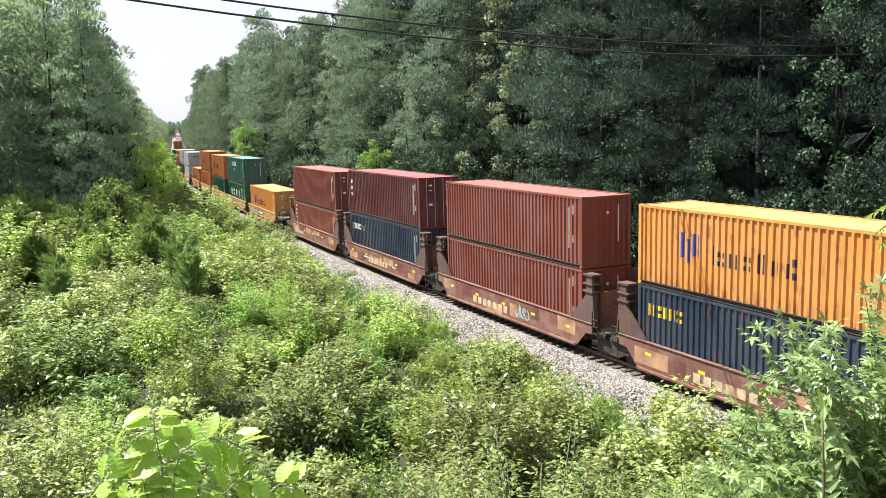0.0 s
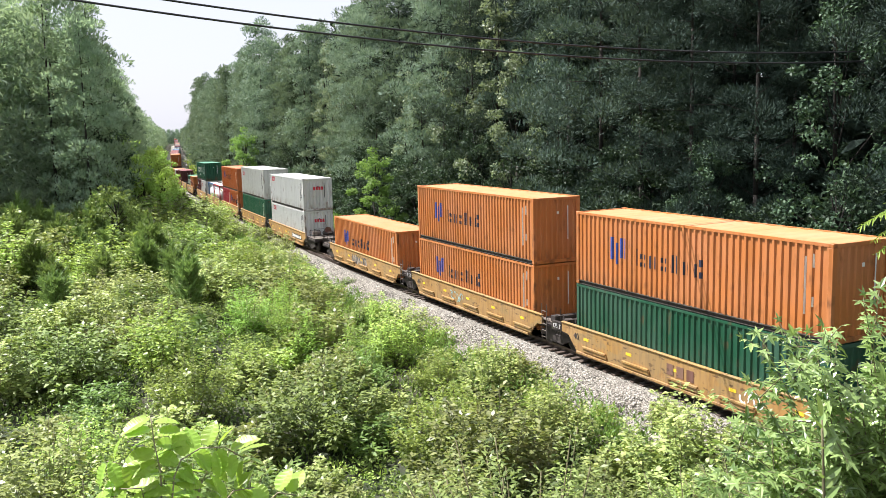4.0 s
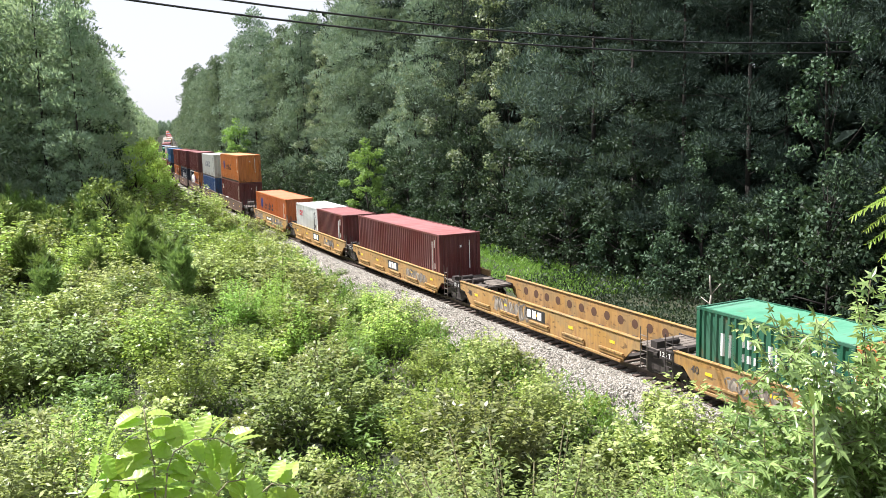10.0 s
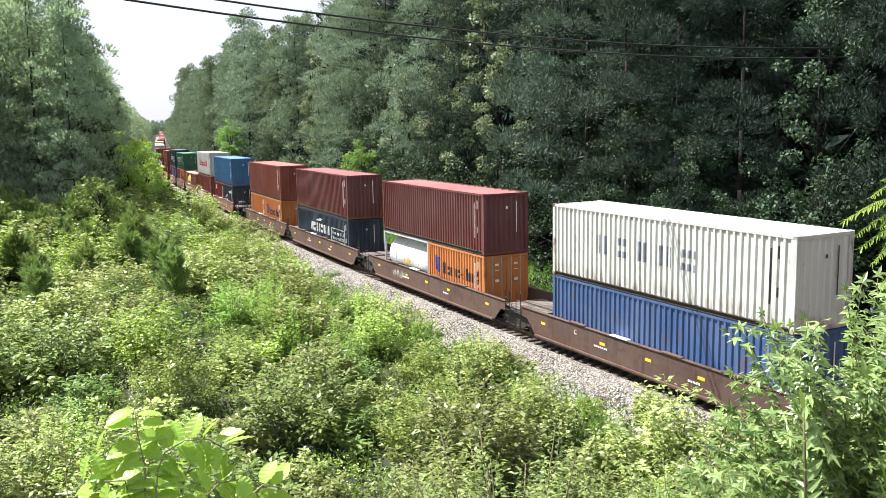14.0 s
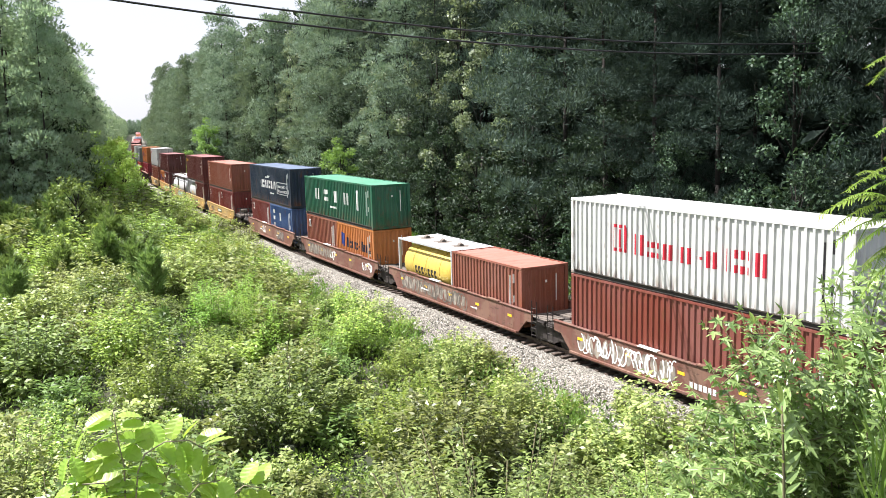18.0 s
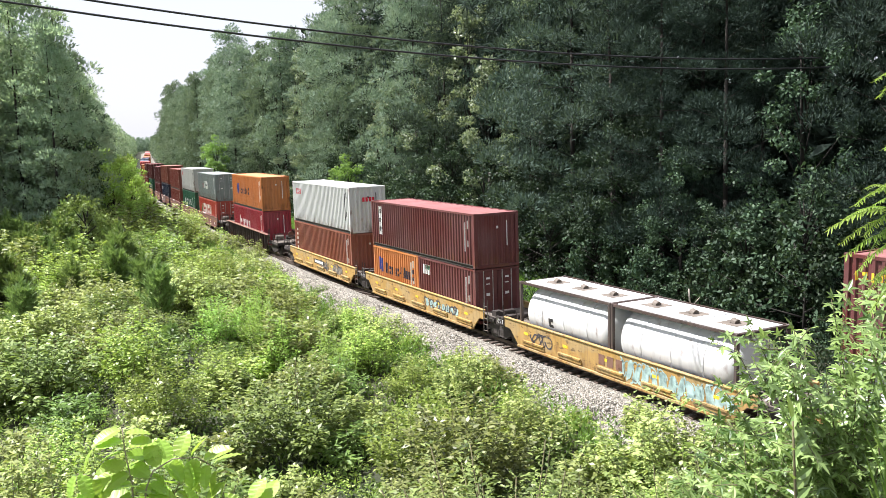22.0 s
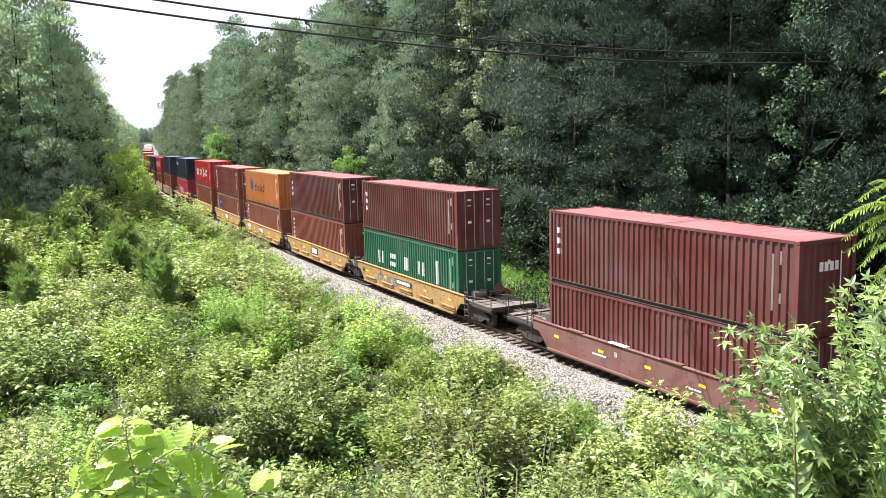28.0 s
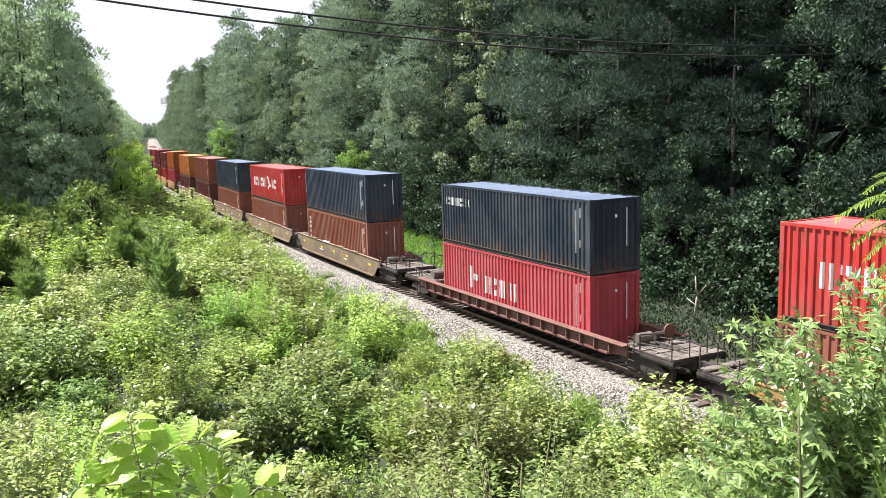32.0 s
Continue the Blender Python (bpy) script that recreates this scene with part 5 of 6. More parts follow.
def broadleaf(seed, tall, spread, count, mat, leaf=(0.18, 0.34), base=0.22):
    rng = np.random.default_rng(seed)
    lines, quads = [], []
    top = np.array([rng.normal(0, 0.3), rng.normal(0, 0.3), tall * 0.9])
    mid = top * 0.5 + rng.normal(0, 0.15, 3)
    lines += [((0, 0, 0), mid, 0.02 * tall * 0.6, 0.012 * tall * 0.6), (mid, top, 0.012 * tall * 0.6, 0.02)]
    lobes = 22
    per = count // (lobes * 3)
    for i in range(lobes):
        f = base + (1 - base) * (i + 0.5) / lobes
        az = i * 2.4 + rng.uniform(-0.6, 0.6)
        r = spread * math.sin(math.pi * min(0.97, (0.18 + 0.82 * (f - base) / (1 - base)) ** 0.85)) ** 0.7 * rng.uniform(0.55, 1.15)
        c = np.array([math.cos(az) * r, math.sin(az) * r, tall * f])
        stem = np.array([0, 0, tall * f * 0.75])
        lines.append((stem, c * np.array([0.85, 0.85, 1.0]), 0.05, 0.012))
        for _ in range(3):
            cc = c + rng.normal(0, 0.35 * spread / 2.5, 3)
            quads.append(clump_quads(rng, cc, rng.uniform(0.35, 0.6) * spread / 2.4, per, leaf[0], leaf[1], 0.62, 0.2, 0.7))
    return stems_mesh("trunk", lines, M_BARK), blade_mesh("crown", np.concatenate(quads), mat)


def shrub(seed, tall, spread, count, mat, leaf, wide=0.55, shoots=26):
    """Leafy shoots that rise from one root to a ragged dome, brightest at their tips, with dark gaps between."""
    rng = np.random.default_rng(seed)
    lines, cs, ax, nm, ls = [], [], [], [], []
    per = max(8, count // shoots)
    for i in range(shoots):
        az, out = i * 2.4 + rng.uniform(-0.4, 0.4), spread * math.sqrt((i + 0.5) / shoots) * rng.uniform(0.85, 1.1)
        top = tall * (1 - 0.55 * (out / spread) ** 2) * rng.uniform(0.72, 1.08)
        tip = np.array([math.cos(az) * out, math.sin(az) * out, top])
        foot = tip * np.array([0.35, 0.35, 0])
        lines.append((foot, tip, 0.008, 0.003))
        t = rng.uniform(0.25, 1.0, per) ** 0.75
        round_az = rng.uniform(0, 6.283, per)
        side = np.stack([np.cos(round_az), np.sin(round_az), np.zeros(per)], 1)
        reach = (0.05 + 0.20 * (1.08 - t)) * spread * rng.uniform(0.2, 1.0, per)
        p = foot + (tip - foot) * t[:, None] + side * reach[:, None]
        p[:, 2] += rng.normal(0, 0.03, per)
        cs.append(p)
        ax.append(side + rng.normal(0, 0.25, (per, 3)) + np.array([0, 0, 1]) * (0.9 * (t - 0.75))[:, None])
        nm.append(np.array([0, 0, 1.0]) + side * 0.45 + rng.normal(0, 0.33, (per, 3)))
        ls.append(rng.uniform(leaf[0], leaf[1], per) * (1.12 - 0.4 * t))
    c, a, n, ln = (np.concatenate(v) for v in (cs, ax, nm, ls))
    c[:, 2] = np.maximum(c[:, 2], 0.03)
    return stems_mesh("stem", lines, M_STEM), blade_mesh("foliage", blades(c, a, n, ln, ln * wide), mat)


def plume(seed, tall, spread, count, mat, needle, wide):
    """A young pine: whorls of upswept branches with long soft needles."""
    rng = np.random.default_rng(seed)
    lines, cs, ax = [((0, 0, -0.1), (0, 0, tall * 0.95), 0.02, 0.006)], [], []
    n_br = 44
    per = count // (n_br + 1)
    for i in range(n_br + 1):
        f = 0.12 + 0.86 * i / n_br
        az = i * 2.4
        ln = spread * (1.15 - f) ** 0.5 * rng.uniform(0.5, 1.3)
        a = np.array([0, 0, tall * f * 0.74])
        b = a + np.array([math.cos(az) * ln, math.sin(az) * ln, ln * 1.5 + 0.1]) if i < n_br else np.array([0, 0, tall])
        d = (b - a) / np.linalg.norm(b - a)
        lines.append((a, b, 0.008, 0.003))
        t = rng.uniform(0.15, 1.02, per)[:, None] ** 0.7
        cs.append(a + (b - a) * t)
        ax.append(d * 1.1 + unit(rng, per) * 0.85 + np.array([0, 0, 0.25]))
    c, a = np.concatenate(cs), np.concatenate(ax)
    ln = rng.uniform(needle[0], needle[1], len(c))
    return stems_mesh("stem", lines, M_STEM), blade_mesh("foliage", blades(c, a, unit(rng, len(c)) * 0.6 + np.array([0, 0, 0.8]), ln, ln * wide), mat)


def plant(name, kinds, label, category, group, x, y, size=1.0, turn=0.0, sink=0.1, girth=1.0):
    a, b = kinds
    ob = thing(name, label, category, group, Matrix.Translation((x, y, float(ground_z(x, y)) - sink)) @ pose(0, 0, 0, 0, 0, turn))
    for nm, me in (("trunk" if "tree" in name else "stem", a), ("crown" if "tree" in name else "foliage", b)):
        o = part(nm, me, ob)
        o.scale = (size * girth, size * girth, size)
    return ob


rnd = random.Random(11)
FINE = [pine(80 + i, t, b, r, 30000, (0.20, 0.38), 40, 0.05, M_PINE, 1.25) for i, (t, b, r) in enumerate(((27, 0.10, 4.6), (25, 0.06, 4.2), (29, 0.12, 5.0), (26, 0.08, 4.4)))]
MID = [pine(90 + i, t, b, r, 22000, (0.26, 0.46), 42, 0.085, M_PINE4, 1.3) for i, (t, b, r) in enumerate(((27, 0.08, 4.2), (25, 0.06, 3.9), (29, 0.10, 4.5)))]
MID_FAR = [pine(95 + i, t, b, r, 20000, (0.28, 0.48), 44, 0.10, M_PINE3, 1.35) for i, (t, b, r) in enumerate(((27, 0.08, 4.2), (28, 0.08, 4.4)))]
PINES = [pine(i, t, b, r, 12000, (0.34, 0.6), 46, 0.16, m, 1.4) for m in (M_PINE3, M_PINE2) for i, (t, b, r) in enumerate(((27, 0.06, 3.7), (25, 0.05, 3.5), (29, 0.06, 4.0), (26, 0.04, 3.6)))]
BROADS = [broadleaf(20 + i, t, w, 5400, M_BROAD, (0.17, 0.30), 0.08) for i, (t, w) in enumerate(((14, 3.2), (18, 3.5), (11, 3.0), (22, 3.8)))]
PALES = [broadleaf(45 + i, t, w, 6500, M_PALE, (0.16, 0.28), 0.06) for i, (t, w) in enumerate(((19, 3.0), (23, 3.2)))]
HEDGE = [broadleaf(35 + i, t, w, 2400, M_SHRUB3, (0.16, 0.28), 0.02) for i, (t, w) in enumerate(((4.2, 2.4), (5.6, 2.6), (3.2, 2.2)))]
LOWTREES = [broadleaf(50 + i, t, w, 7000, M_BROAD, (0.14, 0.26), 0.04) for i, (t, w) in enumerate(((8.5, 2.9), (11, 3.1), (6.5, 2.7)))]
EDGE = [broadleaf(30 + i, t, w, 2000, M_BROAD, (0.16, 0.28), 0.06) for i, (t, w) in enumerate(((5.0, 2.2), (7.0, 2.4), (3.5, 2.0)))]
LEAFY = broadleaf(48, 9, 2.5, 6000, M_FRESH, (0.16, 0.30), 0.05)
BRIGHTS = [broadleaf(40 + i, t, w, 2200, M_BRIGHT, (0.16, 0.30), 0.12) for i, (t, w) in enumerate(((9, 2.1), (6, 1.8), (4, 1.5)))]


def edge_right(s):
    """How far the forest wall on the far side of the track stands from it: it closes in with distance."""
    return float(np.interp(s, (110, 150, 190, 300, 900), (15.2, 12.4, 9.6, 8.6, 8.2)))


def edge_left(s):
    return float(np.interp(s, (80, 120, 200, 900), (-17.0, -14.2, -12.6, -12.0)))


def stature(s):
    """Far along the line the woods grow lower."""
    return float(np.interp(s, (180, 240, 300, 400, 600), (1.0, 0.96, 0.9, 0.78, 0.64)))


def wood_row(s0, s1, gap, side, back, wob, picks, base_label, mix=0.3, lower=1.0):
    s = s0
    while s < s1:
        o = (edge_right(s) + back if side > 0 else edge_left(s) - back) + rnd.uniform(-wob, wob)
        p = on_line(s, o)
        if rnd.random() < mix * (0.45 if side > 0 and s < 50 else 1):
            plant("broadleaf_tree", rnd.choice(PALES if side > 0 and 50 < s < 125 and back < 1 else BROADS), "broadleaf tree among pines at the forest edge", "tree", "forest beside the railway", p.x, p.y, rnd.uniform(0.85, 1.15) * stature(s), rnd.uniform(0, 360))
        else:
            # Needle colour pales with distance along the row, in place of haze.
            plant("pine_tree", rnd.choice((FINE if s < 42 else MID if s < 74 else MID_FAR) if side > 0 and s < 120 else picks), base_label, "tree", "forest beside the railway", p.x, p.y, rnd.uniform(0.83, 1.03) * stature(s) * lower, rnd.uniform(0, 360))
        s += gap * rnd.uniform(0.75, 1.25)


RL, LL = "tall dark green loblolly pine in the forest wall", "tall pine in the forest wall, green paled for haze"
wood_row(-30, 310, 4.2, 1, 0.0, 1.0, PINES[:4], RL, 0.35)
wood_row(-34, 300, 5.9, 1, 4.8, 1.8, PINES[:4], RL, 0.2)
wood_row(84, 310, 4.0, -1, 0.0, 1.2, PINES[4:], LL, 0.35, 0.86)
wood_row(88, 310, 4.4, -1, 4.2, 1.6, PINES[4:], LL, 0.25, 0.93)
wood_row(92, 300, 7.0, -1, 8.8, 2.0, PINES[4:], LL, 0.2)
for s in np.arange(-20, 230, 4.2):
    p = on_line(s + rnd.uniform(-1, 1), edge_right(s) - 2.8 + rnd.uniform(-0.8, 1.2))
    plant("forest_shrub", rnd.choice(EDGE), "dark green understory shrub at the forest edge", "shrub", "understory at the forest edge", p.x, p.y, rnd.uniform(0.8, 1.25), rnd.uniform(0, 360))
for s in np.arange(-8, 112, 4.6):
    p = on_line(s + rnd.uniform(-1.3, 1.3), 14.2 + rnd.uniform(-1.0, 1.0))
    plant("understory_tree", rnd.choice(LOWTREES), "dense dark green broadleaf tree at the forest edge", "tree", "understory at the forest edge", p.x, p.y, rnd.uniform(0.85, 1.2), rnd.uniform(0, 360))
for s in np.arange(76, 240, 4.4):
    p = on_line(s + rnd.uniform(-1, 1), edge_left(s) + 2.6 + rnd.uniform(-1, 1))
    plant("forest_shrub", rnd.choice(HEDGE), "sunlit green shrub at the foot of the woods", "shrub", "understory at the forest edge", p.x, p.y, rnd.uniform(0.8, 1.3), rnd.uniform(0, 360))


def far_woods(name, side, depth, s0, s1, gap, label):
    """Woods too far to count: simple crowns in one mesh, on one side of the line."""
    rng = np.random.default_rng(5)
    quads = []
    for s in np.arange(s0, s1, gap):
        edge = edge_right(s) if side > 0 else edge_left(s)
        for o in np.arange(depth[0], depth[1], 5.0):
            p = on_line(s + rng.uniform(-2, 2), edge + side * (o + rng.uniform(-1.2, 1.2)))
            p.z = float(ground_z(p.x, p.y))
            tall = rng.uniform(21, 27) * stature(s)
            for k in range(26):
                f = rng.uniform(0.08, 1.0)
                r = 3.0 * min(1, (1.04 - f) / 0.4) * rng.uniform(0.2, 1)
                az = rng.uniform(0, 6.28)
                quads.append(clump_quads(rng, (p.x + r * math.cos(az), p.y + r * math.sin(az), p.z + tall * f), 1.2, 14, 0.8, 1.4, 0.5, 0.5))
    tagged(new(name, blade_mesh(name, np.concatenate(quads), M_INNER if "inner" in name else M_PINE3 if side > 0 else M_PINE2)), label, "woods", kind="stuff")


def canopy(name, off0, off1, s0, s1, label):
    """Closed roof of the forest behind its front rows, added to darken the interior."""
    rng = np.random.default_rng(6)
    quads = []
    for s in np.arange(s0, s1, 3.4):
        for o in np.arange(off0, off1, 3.4):
            p = on_line(s + rng.uniform(-1, 1), o + rng.uniform(-1, 1))
            z = float(ground_z(p.x, p.y)) + rng.uniform(16, 23)
            for k in range(4):
                quads.append(clump_quads(rng, (p.x + rng.normal(0, 1), p.y + rng.normal(0, 1), z + rng.uniform(-2, 3)), 1.6, 60, 0.5, 0.9, 0.16, 0.5))
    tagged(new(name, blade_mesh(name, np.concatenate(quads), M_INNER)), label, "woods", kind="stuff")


canopy("forest_canopy", 16, 46, -60, 130, "dark closed canopy added to shade the pine forest")
def thicket(name, off0, off1, s0, s1, label, mat, many=14, size=0.9, slim=0.4):
    """Dense growth inside the woods; with M_INNER its shade is in the colour."""
    rng = np.random.default_rng(15)
    quads = []
    for s in np.arange(s0, s1, 3.6):
        for o in np.arange(off0, off1, 4.2):
            p = on_line(s + rng.uniform(-1.5, 1.5), o + rng.uniform(-1.5, 1.5))
            z = float(ground_z(p.x, p.y))
            for k in range(30):
                quads.append(clump_quads(rng, (p.x + rng.normal(0, 1.4), p.y + rng.normal(0, 1.4), z + rng.uniform(0.4, 25)), 1.6, many, size, size * 1.9, slim, 0.3))
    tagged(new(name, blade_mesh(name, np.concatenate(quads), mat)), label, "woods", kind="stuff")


thicket("inner_thicket", 22, 46, -60, 190, "inner growth of the pine forest, shade in its dark colour", M_INNER)
thicket("inner_thicket", -40, -21, 86, 210, "inner growth of the pine forest, paled for haze", M_PINE2, 26, 0.55, 0.16)
far_woods("inner_woods", 1, (11, 30), 190, 320, 6, "inner part of the pine forest, shade in its dark colour")
far_woods("inner_woods", -1, (13, 28), 84, 320, 7, "inner part of the pine forest, shade in its dark colour")
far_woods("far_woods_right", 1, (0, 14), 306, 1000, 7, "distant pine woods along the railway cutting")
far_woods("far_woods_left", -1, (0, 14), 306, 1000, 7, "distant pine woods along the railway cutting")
far_woods("far_woods_end", 1, (-30, 22), 1060, 1110, 7, "woods where the line bends out of sight")


def far_scrub(name, off0, off1, s0, s1, count, label, tall=3.4):
    rng = np.random.default_rng(9)
    quads = []
    for _ in range(count):
        p = on_line(rng.uniform(s0, s1), rng.uniform(off0, off1))
        z = float(ground_z(p.x, p.y))
        for k in range(6 if tall < 4 else 14):
            quads.append(clump_quads(rng, (p.x + rng.normal(0, 0.7), p.y + rng.normal(0, 0.7), z + rng.uniform(0.3, tall)), 0.9, 12, 0.4, 0.8, 0.5))
    tagged(new(name, blade_mesh(name, np.concatenate(quads), M_SHRUB2)), label, "scrub", kind="stuff")


far_scrub("far_scrub_left", -11, -6.4, 190, 420, 190, "distant sunlit scrub beside the track", 6.0)
far_scrub("far_scrub_right", 5.0, 8, 170, 420, 130, "distant sunlit scrub beside the track")

# single sunlit trees that stand out before the woods
for s, o, kind, size in ((80, 9.2, 0, 0.92), (148, 7.4, 0, 1.25), (104, -12.5, 0, 1.15), (112, -13.0, 0, 1.3), (122, -12.6, 1, 1.4), (96, -11.5, 1, 1.1), (135, -12.0, 0, 1.1), (150, -11.5, 0, 1.15), (88, -10.5, 2, 1.2), (170, -11.0, 0, 1.2)):
    p = on_line(s, o)
    plant("young_tree", LEAFY if o > 0 else BRIGHTS[kind], "young sunlit yellow-green broadleaf tree", "tree", "young trees by the track", p.x, p.y, size, s * 37 % 360)

def shrub_set(k, count, z):
    return [shrub(60 + k, 2.4, 1.45, count, M_SHRUB, (0.13 * z, 0.24 * z)), shrub(61 + k, 2.9, 1.3, count, M_SHRUB2, (0.12 * z, 0.22 * z)), shrub(62 + k, 2.0, 1.5, count, M_WEED, (0.14 * z, 0.28 * z), 0.36), shrub(63 + k, 2.6, 1.3, count, M_SHRUB, (0.15 * z, 0.26 * z), 0.5, 18),
            plume(64 + k, 3.0, 0.62, int(count * 1.5), M_PLUME, (0.20, 0.38), 0.05 + 0.05 * z), shrub(65 + k, 1.7, 1.4, count, M_SHRUB3, (0.13 * z, 0.22 * z), 0.5)]


SHRUBS, NEAR_SHRUBS = shrub_set(0, 2100, 1.0), shrub_set(100, 2900, 0.82)
CLOSE_SHRUBS = shrub_set(200, 6500, 0.38)
LOW_SHRUBS = [shrub(160, 1.2, 0.95, 850, M_SHRUB, (0.13, 0.23), 0.55, 17), shrub(161, 1.3, 0.85, 850, M_SHRUB2, (0.12, 0.21), 0.5, 17), shrub(162, 1.1, 1.0, 800, M_WEED, (0.16, 0.30), 0.3, 15), shrub(163, 1.25, 0.9, 700, M_SHRUB, (0.15, 0.26), 0.5, 12), plume(164, 1.6, 0.5, 2600, M_PLUME, (0.16, 0.30), 0.08), shrub(165, 1.0, 1.0, 850, M_SHRUB3, (0.14, 0.23), 0.5, 15)]
TINY_SHRUBS = [shrub(170, 1.2, 0.95, 5200, M_SHRUB, (0.030, 0.058), 0.5, 30), shrub(171, 1.3, 0.85, 5200, M_SHRUB2, (0.028, 0.054), 0.45, 30), shrub(172, 1.1, 1.0, 4000, M_WEED, (0.05, 0.09), 0.24, 26), shrub(173, 1.25, 0.9, 4600, M_SHRUB3, (0.034, 0.066), 0.42, 26), shrub(174, 1.2, 0.9, 3600, M_GRASS, (0.07, 0.16), 0.11, 24), shrub(175, 1.0, 1.0, 5000, M_SHRUB3, (0.030, 0.056), 0.45, 28)]
GLOW = shrub(90, 2.6, 1.1, 2900, M_BRIGHT, (0.10, 0.18), 0.5)
y = 3.0
while y < 108:
    cell = 2.7 if y < 45 else 3.2
    o = -3.6
    while o > -27:
        oo, yy = o + rnd.uniform(-1.2, 1.2), y + rnd.uniform(-1.2, 1.2)
        s = float(np.interp(yy, LY, GRID))
        p = on_line(s, oo)
        lim = 0.5 * (-oo - 1.4) + 0.2 + 1.8 * float(smooth01((yy - 48) / 40)) + 0.6 * float(smooth01((28 - yy) / 8))
        lim = min(lim, 3.4 + 2.6 * float(smooth01((yy - 45) / 40)))
        gz = float(ground_z(p.x, p.y))
        dist = math.hypot(p.x - EYE[0], p.y - EYE[1])
        lim = min(lim, EYE[2] - 0.36 * dist - gz if dist < 16 else 9)
        bearing = math.degrees(math.atan2(p.x - EYE[0], p.y - EYE[1]))
        if lim > 0.55 and dist > 6.8 and -3 < bearing < 62:
            k = rnd.choices(range(6), (3, 3.5, 1.0, 2.5, 0 if yy < 34 else 6 * float(smooth01((-oo - 9.0) / 5)) * float(smooth01((yy - 34) / 10)), 1.0))[0]
            tall = (2.4, 2.9, 2.0, 2.6, 3.0, 1.7)[k]
            size = min(rnd.choice((0.5, 0.8, 1.1, 1.4, 1.8)) * rnd.uniform(0.9, 1.1) * (1 if yy < 45 else 1.3 + 0.5 * float(smooth01((yy - 45) / 25))), lim / tall * rnd.choice((0.5, 0.8, 1.0, 1.15)))
            low = dist < 40 and size * tall < 1.9
            if low:
                size = min(max(size * tall, 0.7), lim * 1.1) / (1.2, 1.3, 1.1, 1.25, 1.6, 1.0)[k]
            plant("shrub" if k != 4 else "young_pine_shrub", ((TINY_SHRUBS if dist < 15 else LOW_SHRUBS) if low else CLOSE_SHRUBS if dist < 18 else NEAR_SHRUBS if dist < 34 else SHRUBS)[k], "leafy green roadside shrub in full sun" if k != 4 else "feathery green pine sapling among weeds", "shrub" if k != 4 else "sapling", "shrubs on the bank" if k != 4 else "pine saplings on the bank", p.x, p.y, size, rnd.uniform(0, 360), 0.1, (1.15 if size > 0.9 else 1.35) if k != 4 else 1.25)
        o -= cell
    y += cell


def weeds(name, label, count, mat, region, tall, leaf, wide, seed):
    rng = np.random.default_rng(seed)
    s = rng.uniform(region[0], region[1], count)
    o = rng.uniform(region[2], region[3], count)
    th = np.interp(s, GRID, HEAD)
    x = np.interp(s, GRID, LX) + o * np.cos(th)
    yv = np.interp(s, GRID, LY) - o * np.sin(th)
    z = ground_z(x, yv)
    dens = np.sin(x * 0.9 + 2 * np.sin(yv * 0.37)) * np.cos(yv * 0.71 + np.sin(x * 0.53)) + rng.normal(0, 0.5, count)
    keep = dens > -0.55
    c = np.stack([x, yv, z + rng.uniform(0, 1, count) ** 1.5 * tall], 1)[keep]
    k = len(c)
    ln = rng.uniform(leaf[0], leaf[1], k)
    q = blades(c, unit(rng, k) * 0.8 + np.array([0, 0, 0.9]), unit(rng, k) + np.array([0, 0, 0.4]), ln, ln * wide)
    tagged(new(name, blade_mesh(name, q, mat)), label, "weeds", kind="stuff")


weeds("weeds", "low green weeds covering the bank", 55000, M_WEED, (8, 60, -26, -4.2), 0.45, (0.12, 0.26), 0.4, 71)
def undergrowth(name, label, count, mat, region, leaf, wide, seed, per=46, reach=(15, 200)):
    """Knee-high leafy mounds between the shrubs."""
    rng = np.random.default_rng(seed)
    quads = []
    for _ in range(count):
        p = on_line(rng.uniform(region[0], region[1]), rng.uniform(region[2], region[3]))
        z = float(ground_z(p.x, p.y))
        if not reach[0] < math.hypot(p.x - EYE[0], p.y - EYE[1]) < reach[1]:
            continue
        r, h = rng.uniform(0.3, 0.7), rng.uniform(0.3, 0.8)
        d = unit(rng, per)
        d[:, 2] = np.abs(d[:, 2])
        c = np.array([p.x, p.y, z]) + d * np.array([r, r, h]) * rng.uniform(0.6, 1.05, (per, 1))
        ln = rng.uniform(leaf[0], leaf[1], per)
        quads.append(blades(c, d * np.array([1, 1, 0.2]) + rng.normal(0, 0.3, (per, 3)), d * 0.5 + np.array([0, 0, 1]) + rng.normal(0, 0.3, (per, 3)), ln, ln * wide))
    tagged(new(name, blade_mesh(name, np.concatenate(quads), mat)), label, "undergrowth", kind="stuff")


undergrowth("undergrowth", "leafy green undergrowth between the shrubs", 900, M_SHRUB3, (4, 75, -26, -5), (0.10, 0.19), 0.5, 81)
undergrowth("undergrowth", "yellow-green undergrowth between the shrubs", 600, M_SHRUB2, (4, 75, -26, -5), (0.09, 0.17), 0.45, 82)
undergrowth("undergrowth", "fine leafy undergrowth on the upper bank", 1700, M_WEED, (1, 16, -22.5, -6), (0.028, 0.058), 0.45, 83, 80, (5.2, 15))
undergrowth("undergrowth", "fine yellow-green undergrowth on the upper bank", 700, M_SHRUB2, (1, 16, -22.5, -6), (0.028, 0.055), 0.4, 84, 80, (6.5, 15))
weeds("far_weeds", "low green weeds along the track", 30000, M_WEED, (60, 150, -20, -4.2), 1.1, (0.2, 0.4), 0.4, 72)
